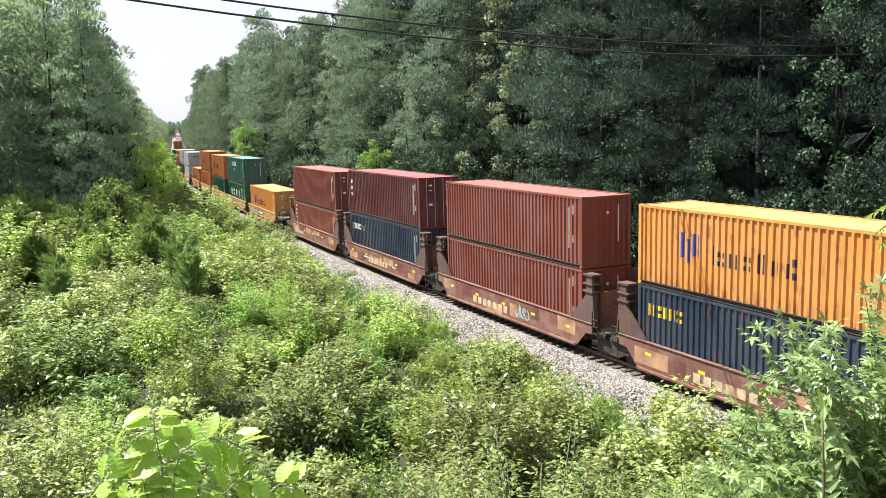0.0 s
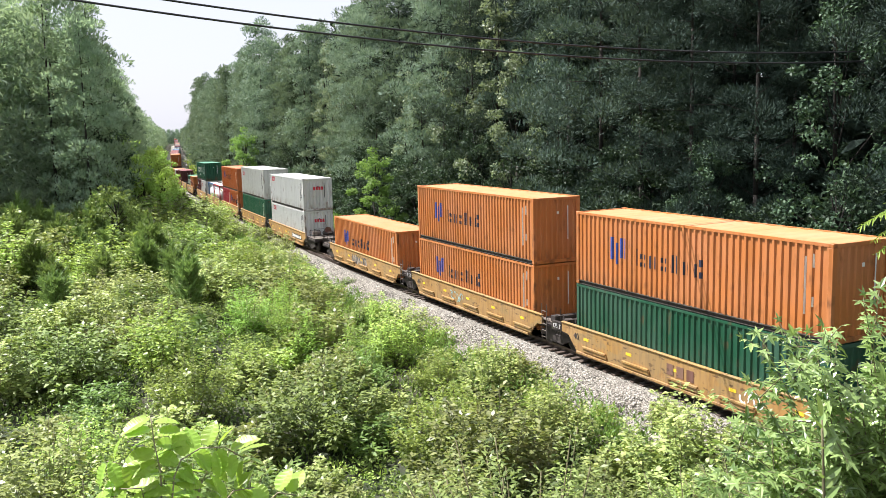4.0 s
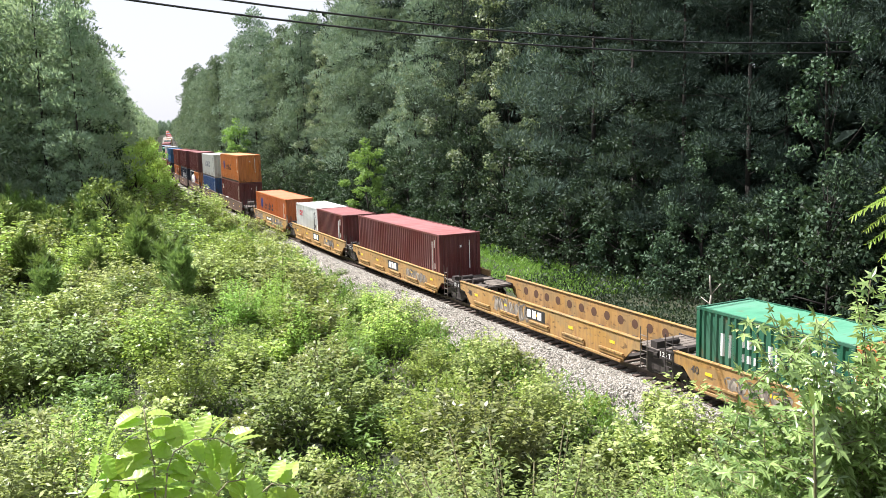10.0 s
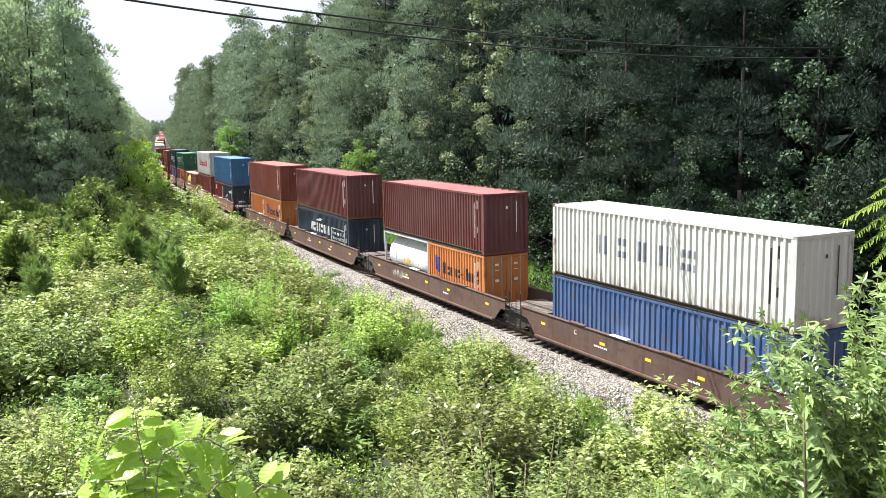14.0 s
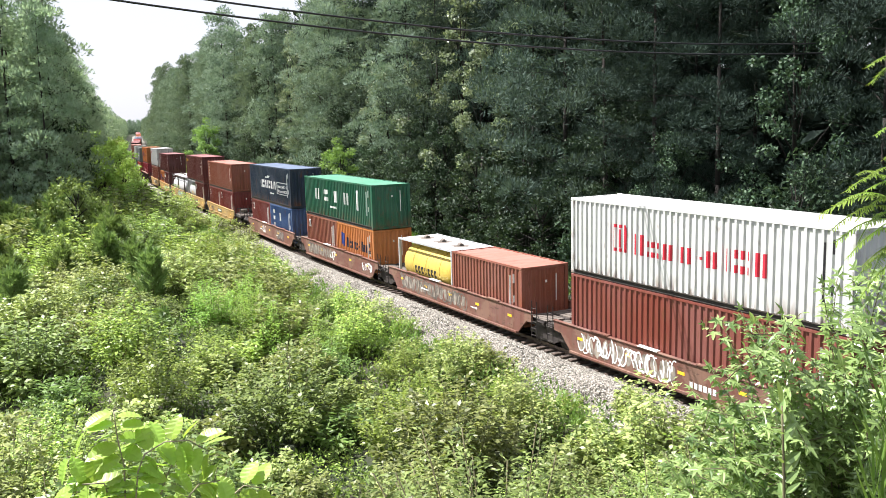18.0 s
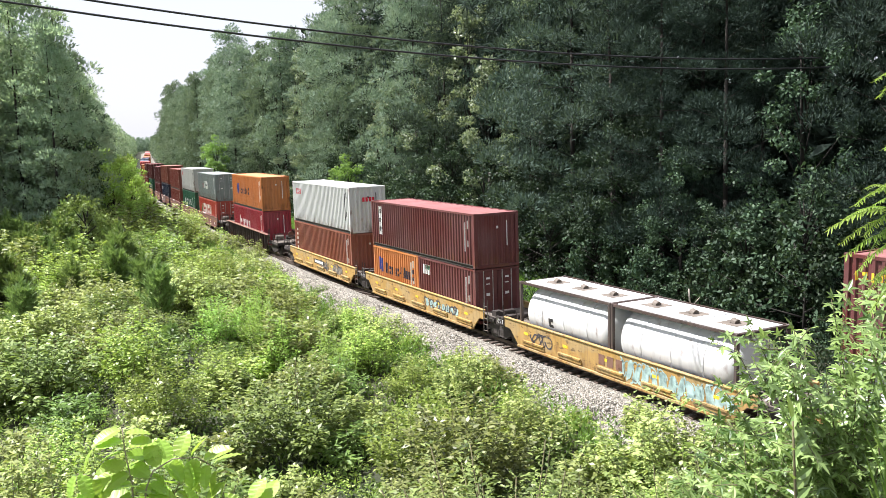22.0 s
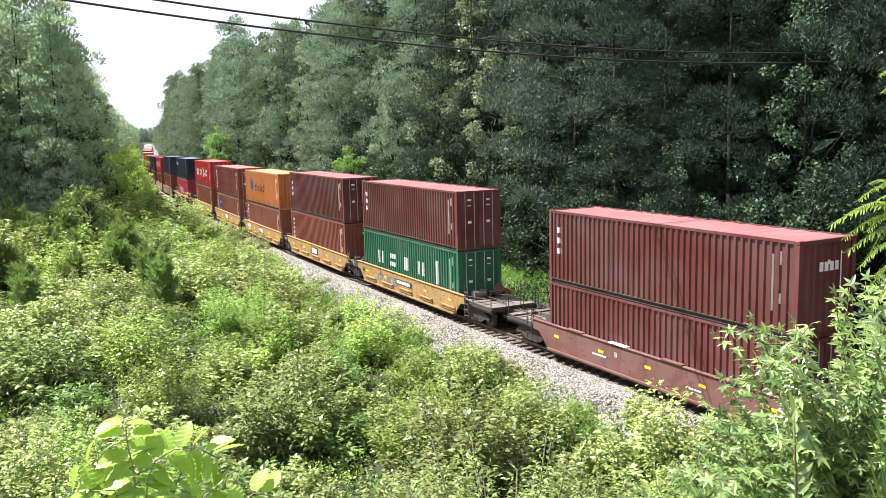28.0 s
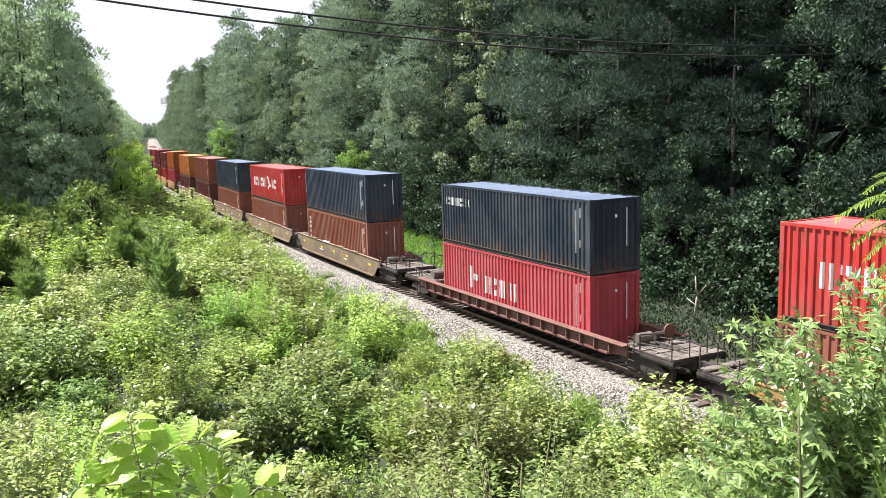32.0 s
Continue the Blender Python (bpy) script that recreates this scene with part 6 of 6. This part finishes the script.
weeds("ballast_weeds", "sparse weeds at the edge of the stones", 16000, M_GRASS, (12, 130, -5.6, -3.5), 1.0, (0.15, 0.4), 0.12, 73)
weeds("trackside_weeds", "leafy weeds beside the stones", 26000, M_WEED, (12, 130, -6.5, -4.0), 1.15, (0.1, 0.24), 0.4, 75)
# Dark weeds replace the grass here; the woods' shade is in their colour.
weeds("verge_weeds", "low weeds by the woods, coloured dark for the shade", 30000, M_BROAD, (4, 46, 4.4, 14.0), 0.7, (0.12, 0.26), 0.45, 76)
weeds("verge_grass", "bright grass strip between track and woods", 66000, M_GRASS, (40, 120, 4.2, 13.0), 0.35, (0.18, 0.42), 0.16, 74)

for i, s in enumerate(np.arange(100, 330, 5.0)):
    p = on_line(s, -8.4 + rnd.uniform(-1.6, 0.8))
    plant("young_tree", rnd.choice(BRIGHTS[:2] + HEDGE[:2]), "young green sapling close to the track", "tree", "young trees by the track", p.x, p.y, rnd.uniform(0.75, 1.0), rnd.uniform(0, 360))
for s, o in ((80, -18), (84, -15), (86, -21), (90, -13), (94, -16.5), (99, -14), (103, -16), (109, -15.5), (78, -22.5)):
    p = on_line(s, o)
    plant("young_pine", SHRUBS[4], "feathery young pine among the weeds", "sapling", "pine saplings on the bank", p.x, p.y, 1.5 + (s % 5) * 0.14, s * 53 % 360, 0.1, 1.3)
for s, o, h in ((84, -9.5, 5.5), (90, -9.0, 6), (97, -9.2, 7), (104, -9, 8), (112, -9, 8), (122, -9, 9), (132, -8.5, 9), (98, -11.5, 7.5), (108, -11.5, 8)):
    p = on_line(s, o)
    j = 0 if h > 7 else (1 if h > 5 else 2)
    plant("young_tree", BRIGHTS[j], "young sunlit yellow-green broadleaf tree", "tree", "young trees by the track", p.x, p.y, h / (9, 6, 4)[j], s * 71 % 360)
for s, o, h in ((72, -11, 3.6), (78, -11, 4.0), (76, -13.5, 4.5), (66, -12.5, 3.4), (60, -14, 3.2), (70, -16, 4), (82, -15, 4.6), (64, -18, 4), (90, -13, 5), (74, -19.5, 4.4), (80, -21, 5), (68, -14, 3.6), (86, -17.5, 5), (58, -17, 3.4), (72, -22.5, 4.6), (62, -21, 4)):
    p = on_line(s, o)
    plant("young_pine", SHRUBS[4], "feathery young pine among the weeds", "sapling", "pine saplings on the bank", p.x, p.y, h / 3.0, s * 71 % 360, 0.1, 1.25)
for x, yy, z, r in ((-10.1, 11.2, 1.45, 40), (-9.0, 41.0, 1.2, 80), (-8.3, 44.5, 1.15, 10), (-7.6, 38.5, 1.05, 150), (-9.6, 36.5, 1.2, 200), (-8.8, 33.0, 1.1, 250), (-10.6, 43.0, 1.25, 300)):
    plant("bright_shrub", GLOW, "bright yellow-green leafy shrub", "shrub", "", x, yy, z, r)
for x, yy, z in ((-16.6, 4.2, 0.5), (-16.1, 3.4, 0.55), (-17.3, 4.4, 0.42), (-15.4, 4.4, 0.7), (-18.3, 3.9, 0.38), (-16.9, 3.3, 0.5)):
    plant("shrub", TINY_SHRUBS[int(x * 10) % 2 * 3], "leafy green roadside shrub in full sun", "shrub", "shrubs on the bank", x, yy, z * 1.2, x * 70)

# ---- overhead cables ----
for low, dy in ((11.71, 0.0), (12.14, 0.43)):
    cu = bpy.data.curves.new("overhead_cable", "CURVE")
    cu.dimensions, cu.bevel_depth, cu.bevel_resolution = "3D", 0.03, 2
    sp = cu.splines.new("POLY")
    xs = np.linspace(-60, 11.5, 60)
    sp.points.add(len(xs) - 1)
    for p, x in zip(sp.points, xs):
        p.co = (x, 25 + dy, low + 0.00252 * (x - 3.8) ** 2, 1)
    cu.materials.append(M_CABLE)
    tagged(new("overhead_cable", cu), "black overhead utility cable strung across the railway", "cable", "overhead cables")
for s, o, h in ((138, -7.4, 7), (147, -7.0, 8), (156, -7.2, 8.5), (166, -7.0, 9), (176, -7.2, 9.5), (188, -7.0, 10), (200, -7.2, 10)):
    p = on_line(s, o)
    plant("young_tree", BRIGHTS[0] if s % 2 else HEDGE[1], "slender green tree close to the track", "tree", "young trees by the track", p.x, p.y, h / (9 if s % 2 else 8.5), s * 31 % 360)

# a dead pale branch caught at the edge of the woods
snag = thing("dead_branch", "pale dead branch at the forest edge", "branch", "", Matrix.Translation((9.5, 31.0, float(ground_z(9.5, 31.0)) + 0.5)) @ pose(0, 0, 0, 25, 0, 180))
bm = bmesh.new()
for a, b, r in (((0, -0.3, -0.1), (0.1, 0.5, 1.0), 0.07), ((0.1, 0.5, 1.0), (0.2, 0.9, 1.9), 0.05), ((0.1, 0.5, 1.0), (-0.1, 1.1, 1.35), 0.035), ((0.05, 0.2, 0.6), (0.0, -0.3, 1.1), 0.03)):
    tube(bm, a, b, r, 7, r * 0.6)
part("limb", link_mesh("limb", bm, M_DEADWOOD, True), snag)


# ---- plants right before the camera ----
def polygon_leaves(name, shape, places, mat):
    """Leaves cut to an outline (x across, y along, z fold), one polygon each, set at the given poses and sizes."""
    verts, fs = [], []
    k = len(shape)
    for m, size in places:
        b = len(verts)
        verts += [m @ (Vector(v) * size) for v in shape]
        fs.append(tuple(range(b, b + k)))
    return sheet(name, verts, fs, mat)


def halves(outline, fold=0.18):
    """Two half leaves that meet at the midrib."""
    right = [(0, 0, 0)] + [(x, y, fold * abs(x)) for x, y in outline] + [(0, 1, 0)]
    left = [(0, 0, 0)] + [(-x, y, fold * abs(x)) for x, y in outline] + [(0, 1, 0)]
    return right, left[::-1]


LANCE = halves([(0.09, 0.06), (0.15, 0.3), (0.14, 0.5), (0.09, 0.75)], 0.3)
LEAFLET = halves([(0.045, 0.05), (0.065, 0.4), (0.04, 0.8)], 0.2)
def ribbed(n=13, wide=0.35, curl=0.2, ripple=0.006):
    """An oval leaf with a folded midrib, rippled side veins and a saw-toothed edge."""
    vs, fs = [], []
    for i in range(n):
        f = i / (n - 1)
        w = wide * math.sin(math.pi * min(1, f ** 0.85)) ** 0.75 * (1.0 if i % 2 else 0.93) + 0.004
        z = -curl * f * f + ripple * (-1) ** i
        vs += [(-w, f - 0.05 * (i % 2), z + 0.22 * w), (0, f, -curl * f * f), (w, f - 0.05 * (i % 2), z + 0.22 * w)]
        if i:
            b = 3 * i
            fs += [(b - 3, b - 2, b + 1, b), (b - 2, b - 1, b + 2, b + 1)]
    return vs, fs


STAR = [(0, 0, 0), (0.24, -0.08, -0.03), (0.52, -0.14, -0.10), (0.33, 0.08, -0.03), (0.19, 0.20, 0.02), (0.42, 0.30, -0.04), (0.68, 0.52, -0.13), (0.33, 0.46, -0.04), (0.15, 0.44, 0.02), (0.13, 0.74, -0.05), (0.0, 1.10, -0.16),
        (-0.13, 0.74, -0.05), (-0.15, 0.44, 0.02), (-0.33, 0.46, -0.04), (-0.68, 0.52, -0.13), (-0.42, 0.30, -0.04), (-0.19, 0.20, 0.02), (-0.33, 0.08, -0.03), (-0.52, -0.14, -0.10), (-0.24, -0.08, -0.03)]


def leaf_pose(p, axis, up):
    """y along the leaf, z its upper face."""
    y = Vector(axis).normalized()
    x = y.cross(Vector(up)).normalized()
    z = x.cross(y)
    m = Matrix((x, y, z)).transposed().to_4x4()
    m.translation = p
    return m


def chain(bm, pts, r, n=6):
    """One bent tube through the points, thinning towards its end."""
    rings = []
    for i, p in enumerate(pts):
        d = (pts[min(i + 1, len(pts) - 1)] - pts[max(i - 1, 0)]).normalized()
        q = d.to_track_quat("Z", "Y")
        rr = r * (1 - 0.6 * i / len(pts))
        rings.append([bm.verts.new(p + q @ Vector((rr * math.cos(6.28318 * k / n), rr * math.sin(6.28318 * k / n), 0))) for k in range(n)])
    for a, b in zip(rings, rings[1:]):
        for k in range(n):
            bm.faces.new((a[k], a[(k + 1) % n], b[(k + 1) % n], b[k]))
    bm.faces.new(rings[-1])


def spray_plant(name, label, category, root, tips, shape, size, gap, mat, seed, droop=0.2, pair=False, start=0.25, twigs=0, twig_len=0.4, face=0.0, thick=0.011):
    """A plant with leafy stems from one root to the tips."""
    rng = random.Random(seed)
    base = Vector((root[0], root[1], float(ground_z(root[0], root[1])) - 0.05))
    ob = thing(name, label, category)
    ob.location = base
    stems = []
    for tip in tips:
        t = Vector(tip) - base
        bow = Vector((rng.uniform(-0.1, 0.1), rng.uniform(-0.1, 0.1), 0.15)) * t.length * 0.5
        pts = [t * f + bow * math.sin(math.pi * f) * 0.6 for f in np.linspace(0, 1, 7)]
        stems.append((pts, thick))
        for k in range(twigs):
            f = rng.uniform(0.3, 0.95)
            i = min(5, int(f * 6))
            p = pts[i].lerp(pts[i + 1], f * 6 - i)
            d = Vector((rng.uniform(-1, 1), rng.uniform(-1, 1), rng.uniform(0.0, 0.9))).normalized() * twig_len * rng.uniform(0.6, 1.2)
            stems.append(([p + d * g + Vector((0, 0, -0.1 * g * g * twig_len)) for g in np.linspace(0, 1, 4)], 0.005))
    places = []
    side_shoots = bmesh.new()
    for pts, r in stems:
        if r > 0.0052:
            bm = bmesh.new()
            chain(bm, pts, r)
            part("stem", link_mesh("stem", bm, M_STEM, True), ob)
        else:
            chain(side_shoots, pts, 0.0035)
        length = sum((b - a).length for a, b in zip(pts, pts[1:]))
        n = max(2, int(length * (1 - start) / gap))
        for i in range(n + 1):
            f = start + (1 - start) * i / n if r > 0.006 else 0.2 + 0.8 * i / n
            j = min(len(pts) - 2, int(f * (len(pts) - 1)))
            p = pts[j].lerp(pts[j + 1], f * (len(pts) - 1) - j)
            along = (pts[j + 1] - pts[j]).normalized()
            for sg in ((-1, 1) if pair else ((-1) ** i,)):
                side = along.cross(Vector((0.2, -0.3, 1))).normalized() * sg
                side = (side + Vector((rng.uniform(-0.5, 0.5), rng.uniform(-0.5, 0.5), 0))).normalized()
                ax = side * 0.9 + along * 0.25 + Vector((0, -face, -droop + rng.uniform(-0.2, 0.2)))
                if i == n:
                    ax = along + side * 0.3
                up = Vector((rng.uniform(-0.75, 0.3), rng.uniform(-1.1, 0.3), 0.85))
                places.append((leaf_pose(p + ax.normalized() * size * 0.15, ax, up), size * rng.uniform(0.7, 1.15)))
    if twigs:
        part("brushwood", link_mesh("brushwood", side_shoots, M_STEM, True), ob)["kind"] = "stuff"
    else:
        side_shoots.free()
    return ob, places


def add_leaves(ob, shape, places, mat, nm="leaf", limit=300):
    for i, (m, s) in enumerate(places[:limit]):
        key = (nm, mat.name)
        if key not in CACHE:
            vs, fs = shape if isinstance(shape, tuple) and len(shape[1][0]) == 4 else ([], [])
            for h in () if fs else (shape if isinstance(shape, tuple) else (shape,)):
                fs.append(tuple(range(len(vs), len(vs) + len(h))))
                vs += h
            CACHE[key] = sheet(nm, vs, fs, mat)
        part(nm, CACHE[key], ob, at=m @ Matrix.Scale(s, 4))


# a leafy mound of crowded shoots; the crest rises and dips from shoot to shoot
GUM_ROOT = Vector((-17.2, 3.2, 0))
rng = random.Random(23)
crests = []
for i in range(64):
    bearing, away = 44.2 + 15.2 * ((i * 0.618) % 1.0), rng.uniform(4.8, 6.3)
    drop = float(np.interp(bearing, (44.2, 46.4, 47.6, 48.6, 49.8, 51.2, 53.0, 55.0, 60.0), (0.40, 0.33, 0.26, 0.215, 0.235, 0.225, 0.19, 0.17, 0.155)))
    drop += 0.0 if i % 4 == 0 else rng.uniform(0.02, 0.22)
    crests.append((EYE[0] + away * math.sin(radians(bearing)), EYE[1] + away * math.cos(radians(bearing)), EYE[2] - away * drop))
gum, spots = spray_plant("sweetgum_sapling", "bushy sapling with glossy star-shaped leaves on the bank", "sapling", (GUM_ROOT.x, GUM_ROOT.y), crests, STAR, 0.078, 0.032, M_GUM, 5, 0.3, False, 0.2, 6, 0.24, 0.0, 0.0055)
random.Random(3).shuffle(spots)
add_leaves(gum, [(x, y, z) for x, y, z in STAR], spots, M_GUM, "star_leaf", 80)
part("foliage", polygon_leaves("foliage", STAR, spots[80:], M_GUM), gum)["kind"] = "stuff"
elm = thing("elm_sapling", "young sapling with large ribbed oval leaves by the camera", "sapling")
elm.location = (-21.24, 2.98, float(ground_z(-21.24, 2.98)) - 0.05)
RIBBED = ribbed()
rng = random.Random(8)
spots = []
for tip_pts in (
    ((-21.30, 3.02, 7.9), (-21.32, 3.03, 8.23), (-21.31, 3.06, 8.33), (-21.32, 3.09, 8.42), (-21.32, 3.13, 8.51)),
    ((-21.27, 3.00, 7.9), (-21.29, 3.01, 8.22), (-21.27, 3.04, 8.31), (-21.24, 3.06, 8.36), (-21.17, 3.06, 8.39), (-21.09, 3.04, 8.385), (-21.03, 3.01, 8.34)),
    ((-21.22, 3.05, 7.9), (-21.20, 3.08, 8.17), (-21.16, 3.11, 8.25), (-21.13, 3.12, 8.29), (-21.11, 3.13, 8.32)),
    ((-21.20, 2.98, 7.9), (-21.13, 2.97, 8.2), (-21.08, 2.98, 8.24), (-21.01, 2.96, 8.245)),
    ((-21.32, 3.05, 7.9), (-21.39, 3.12, 8.2), (-21.39, 3.16, 8.28), (-21.42, 3.19, 8.34), (-21.47, 3.2, 8.355)),
    ((-21.15, 3.00, 7.9), (-20.97, 3.02, 8.14), (-20.91, 3.02, 8.18), (-20.85, 3.0, 8.165)),
    ((-21.32, 3.02, 7.9), (-21.37, 3.03, 8.23), (-21.38, 3.05, 8.29), (-21.45, 3.06, 8.30)),
    ((-21.30, 2.95, 7.9), (-21.34, 2.92, 8.12), (-21.40, 2.92, 8.20)), ((-21.2, 2.93, 7.9), (-21.18, 2.9, 8.12), (-21.12, 2.9, 8.17)),
    ((-21.35, 3.1, 7.9), (-21.46, 3.14, 8.14), (-21.54, 3.16, 8.22)), ((-21.1, 3.02, 7.9), (-21.04, 3.04, 8.12), (-20.96, 3.06, 8.16))):
    pts = [Vector(p) for p in tip_pts]
    bm = bmesh.new()
    chain(bm, [elm.location * 0] + [p - elm.location for p in pts], 0.0038)
    part("stem", link_mesh("stem", bm, M_TWIG, True), elm)
    along_all = []
    for a, b in zip(pts[1:], pts[2:]):
        along_all += [(a.lerp(b, f), (b - a).normalized()) for f in np.linspace(0, 1, max(2, int((b - a).length / 0.019)), endpoint=False)]
    along_all.append((pts[-1], (pts[-1] - pts[-2]).normalized()))
    for i, (p, d) in enumerate(along_all):
        across = d.cross(Vector((-0.15, -1.0, 0.25))).normalized() * (-1) ** i
        ax = across * 1.0 + d * 0.35 + Vector((rng.uniform(-0.25, 0.25), rng.uniform(-0.6, 0.3), rng.uniform(-0.55, -0.05)))
        up = Vector((rng.uniform(-0.5, 0.2), rng.uniform(-0.5, 0.4), 1.0))
        spots.append((leaf_pose(p - elm.location + ax.normalized() * 0.008, ax, up), rng.uniform(0.075, 0.115)))
add_leaves(elm, RIBBED, spots, M_ELM, "oval_leaf", 300)
milk, spots = spray_plant("milkweed", "upright weed with paired lance-shaped leaves", "weed", (-18.42, 2.62), [(-18.36, 2.72, 8.08)], LANCE, 0.115, 0.05, M_GUM, 9, -0.2, True, 0.3)
add_leaves(milk, LANCE, spots, M_GUM, "lance_leaf", 60)


def frond(ob, start, tip, seed):
    """A feathered leaf: a rib with paired leaflets."""
    rng = random.Random(seed)
    a, b = Vector(start), Vector(tip)
    pts = [a.lerp(b, f) + Vector((0, 0, 0.18 * (b - a).length * math.sin(math.pi * f))) for f in np.linspace(0, 1, 8)]
    bm = bmesh.new()
    chain(bm, pts, 0.003)
    for i in range(30):
        f = 0.08 + 0.92 * i / 29
        j = min(6, int(f * 7))
        p = pts[j].lerp(pts[j + 1], f * 7 - j)
        along = (pts[j + 1] - pts[j]).normalized()
        for sg in (-1, 1):
            side = along.cross(Vector((0, 0, 1))).normalized() * sg
            m = leaf_pose(p, side + along * rng.uniform(0.25, 0.7) + Vector((0, 0, rng.uniform(-0.6, 0.05))), (rng.uniform(-0.2, 0.2), rng.uniform(-0.2, 0.2), 1)) @ Matrix.Scale((b - a).length * 0.165 * (1.05 - 0.45 * abs(f - 0.45)), 4)
            for half in LEAFLET:
                bm.faces.new([bm.verts.new(m @ Vector(v)) for v in half])
    part("frond", link_mesh("frond", bm, M_FROND), ob)


sumac = thing("sumac_branch", "branch of feathery compound leaves beside the camera", "shrub")
sumac.location = (-19.1, 1.5, float(ground_z(-19.1, 1.5)) - 0.05)
sb = sumac.location.copy()
bm = bmesh.new()
chain(bm, [Vector(p) - sb for p in ((-19.1, 1.5, 7.0), (-19.14, 1.52, 8.2), (-19.2, 1.56, 8.8), (-19.22, 1.58, 9.3), (-19.2, 1.58, 9.65))], 0.008)
part("stem", link_mesh("stem", bm, M_STEM, True), sumac)
for k, (p, q) in enumerate((
    ((-19.23, 1.60, 9.34), (-19.36, 1.61, 9.37)), ((-19.23, 1.59, 9.29), (-19.40, 1.66, 9.31)), ((-19.25, 1.60, 9.22), (-19.42, 1.67, 9.17)), ((-19.24, 1.58, 9.19), (-19.49, 1.77, 9.20)),
    ((-19.25, 1.59, 9.14), (-19.46, 1.72, 9.11)), ((-19.25, 1.57, 9.07), (-19.42, 1.64, 9.04)), ((-19.25, 1.62, 9.27), (-19.43, 1.70, 9.27)), ((-19.25, 1.61, 9.18), (-19.46, 1.73, 9.15)),
    ((-19.23, 1.60, 9.42), (-19.37, 1.64, 9.44)), ((-19.24, 1.61, 9.62), (-19.40, 1.66, 9.64)), ((-19.24, 1.61, 9.61), (-19.39, 1.65, 9.585)), ((-19.27, 1.60, 9.05), (-19.43, 1.65, 8.99)),
    ((-19.27, 1.65, 9.27), (-19.40, 1.67, 9.33)), ((-19.27, 1.64, 9.17), (-19.41, 1.65, 9.10)), ((-19.27, 1.61, 9.08), (-19.41, 1.61, 8.96)), ((-19.22, 1.64, 9.20), (-19.40, 1.76, 9.23)),
    ((-19.22, 1.62, 9.12), (-19.38, 1.72, 9.05)), ((-19.22, 1.60, 9.02), (-19.36, 1.68, 8.92)), ((-19.21, 1.58, 9.25), (-19.34, 1.70, 9.27)), ((-19.21, 1.58, 9.15), (-19.33, 1.68, 9.12)))):
    frond(sumac, Vector(p) - sb, Vector(p).lerp(Vector(q), 0.82) - sb + Vector((0, 0, -0.03)), k)
# tall fine grass at the edge of the bank
rng = np.random.default_rng(17)
k = 2600
c = np.stack([rng.uniform(-19.28, -18.7, k), rng.uniform(1.35, 1.66, k), np.full(k, 7.0)], 1)
c[:, 2] = 7.25 + rng.uniform(0, 1.25, k)
ln = rng.uniform(0.14, 0.34, k)
tuft = thing("tall_grass", "tall fine green grass at the edge of the bank", "grass")
part("blades", blade_mesh("blades", blades(c, unit(rng, k) * 0.35 + np.array([-0.1, 0, 1.0]), unit(rng, k), ln, ln * 0.035), M_GRASS), tuft)["kind"] = "stuff"


def motions():
    """The train rolls along the line at a steady speed, past the camera."""
    for ob, s, up in ROLLING:
        walk(ob, [(float(t), line_pose(s - SPEED * t, up)) for t in range(33)])


motions()
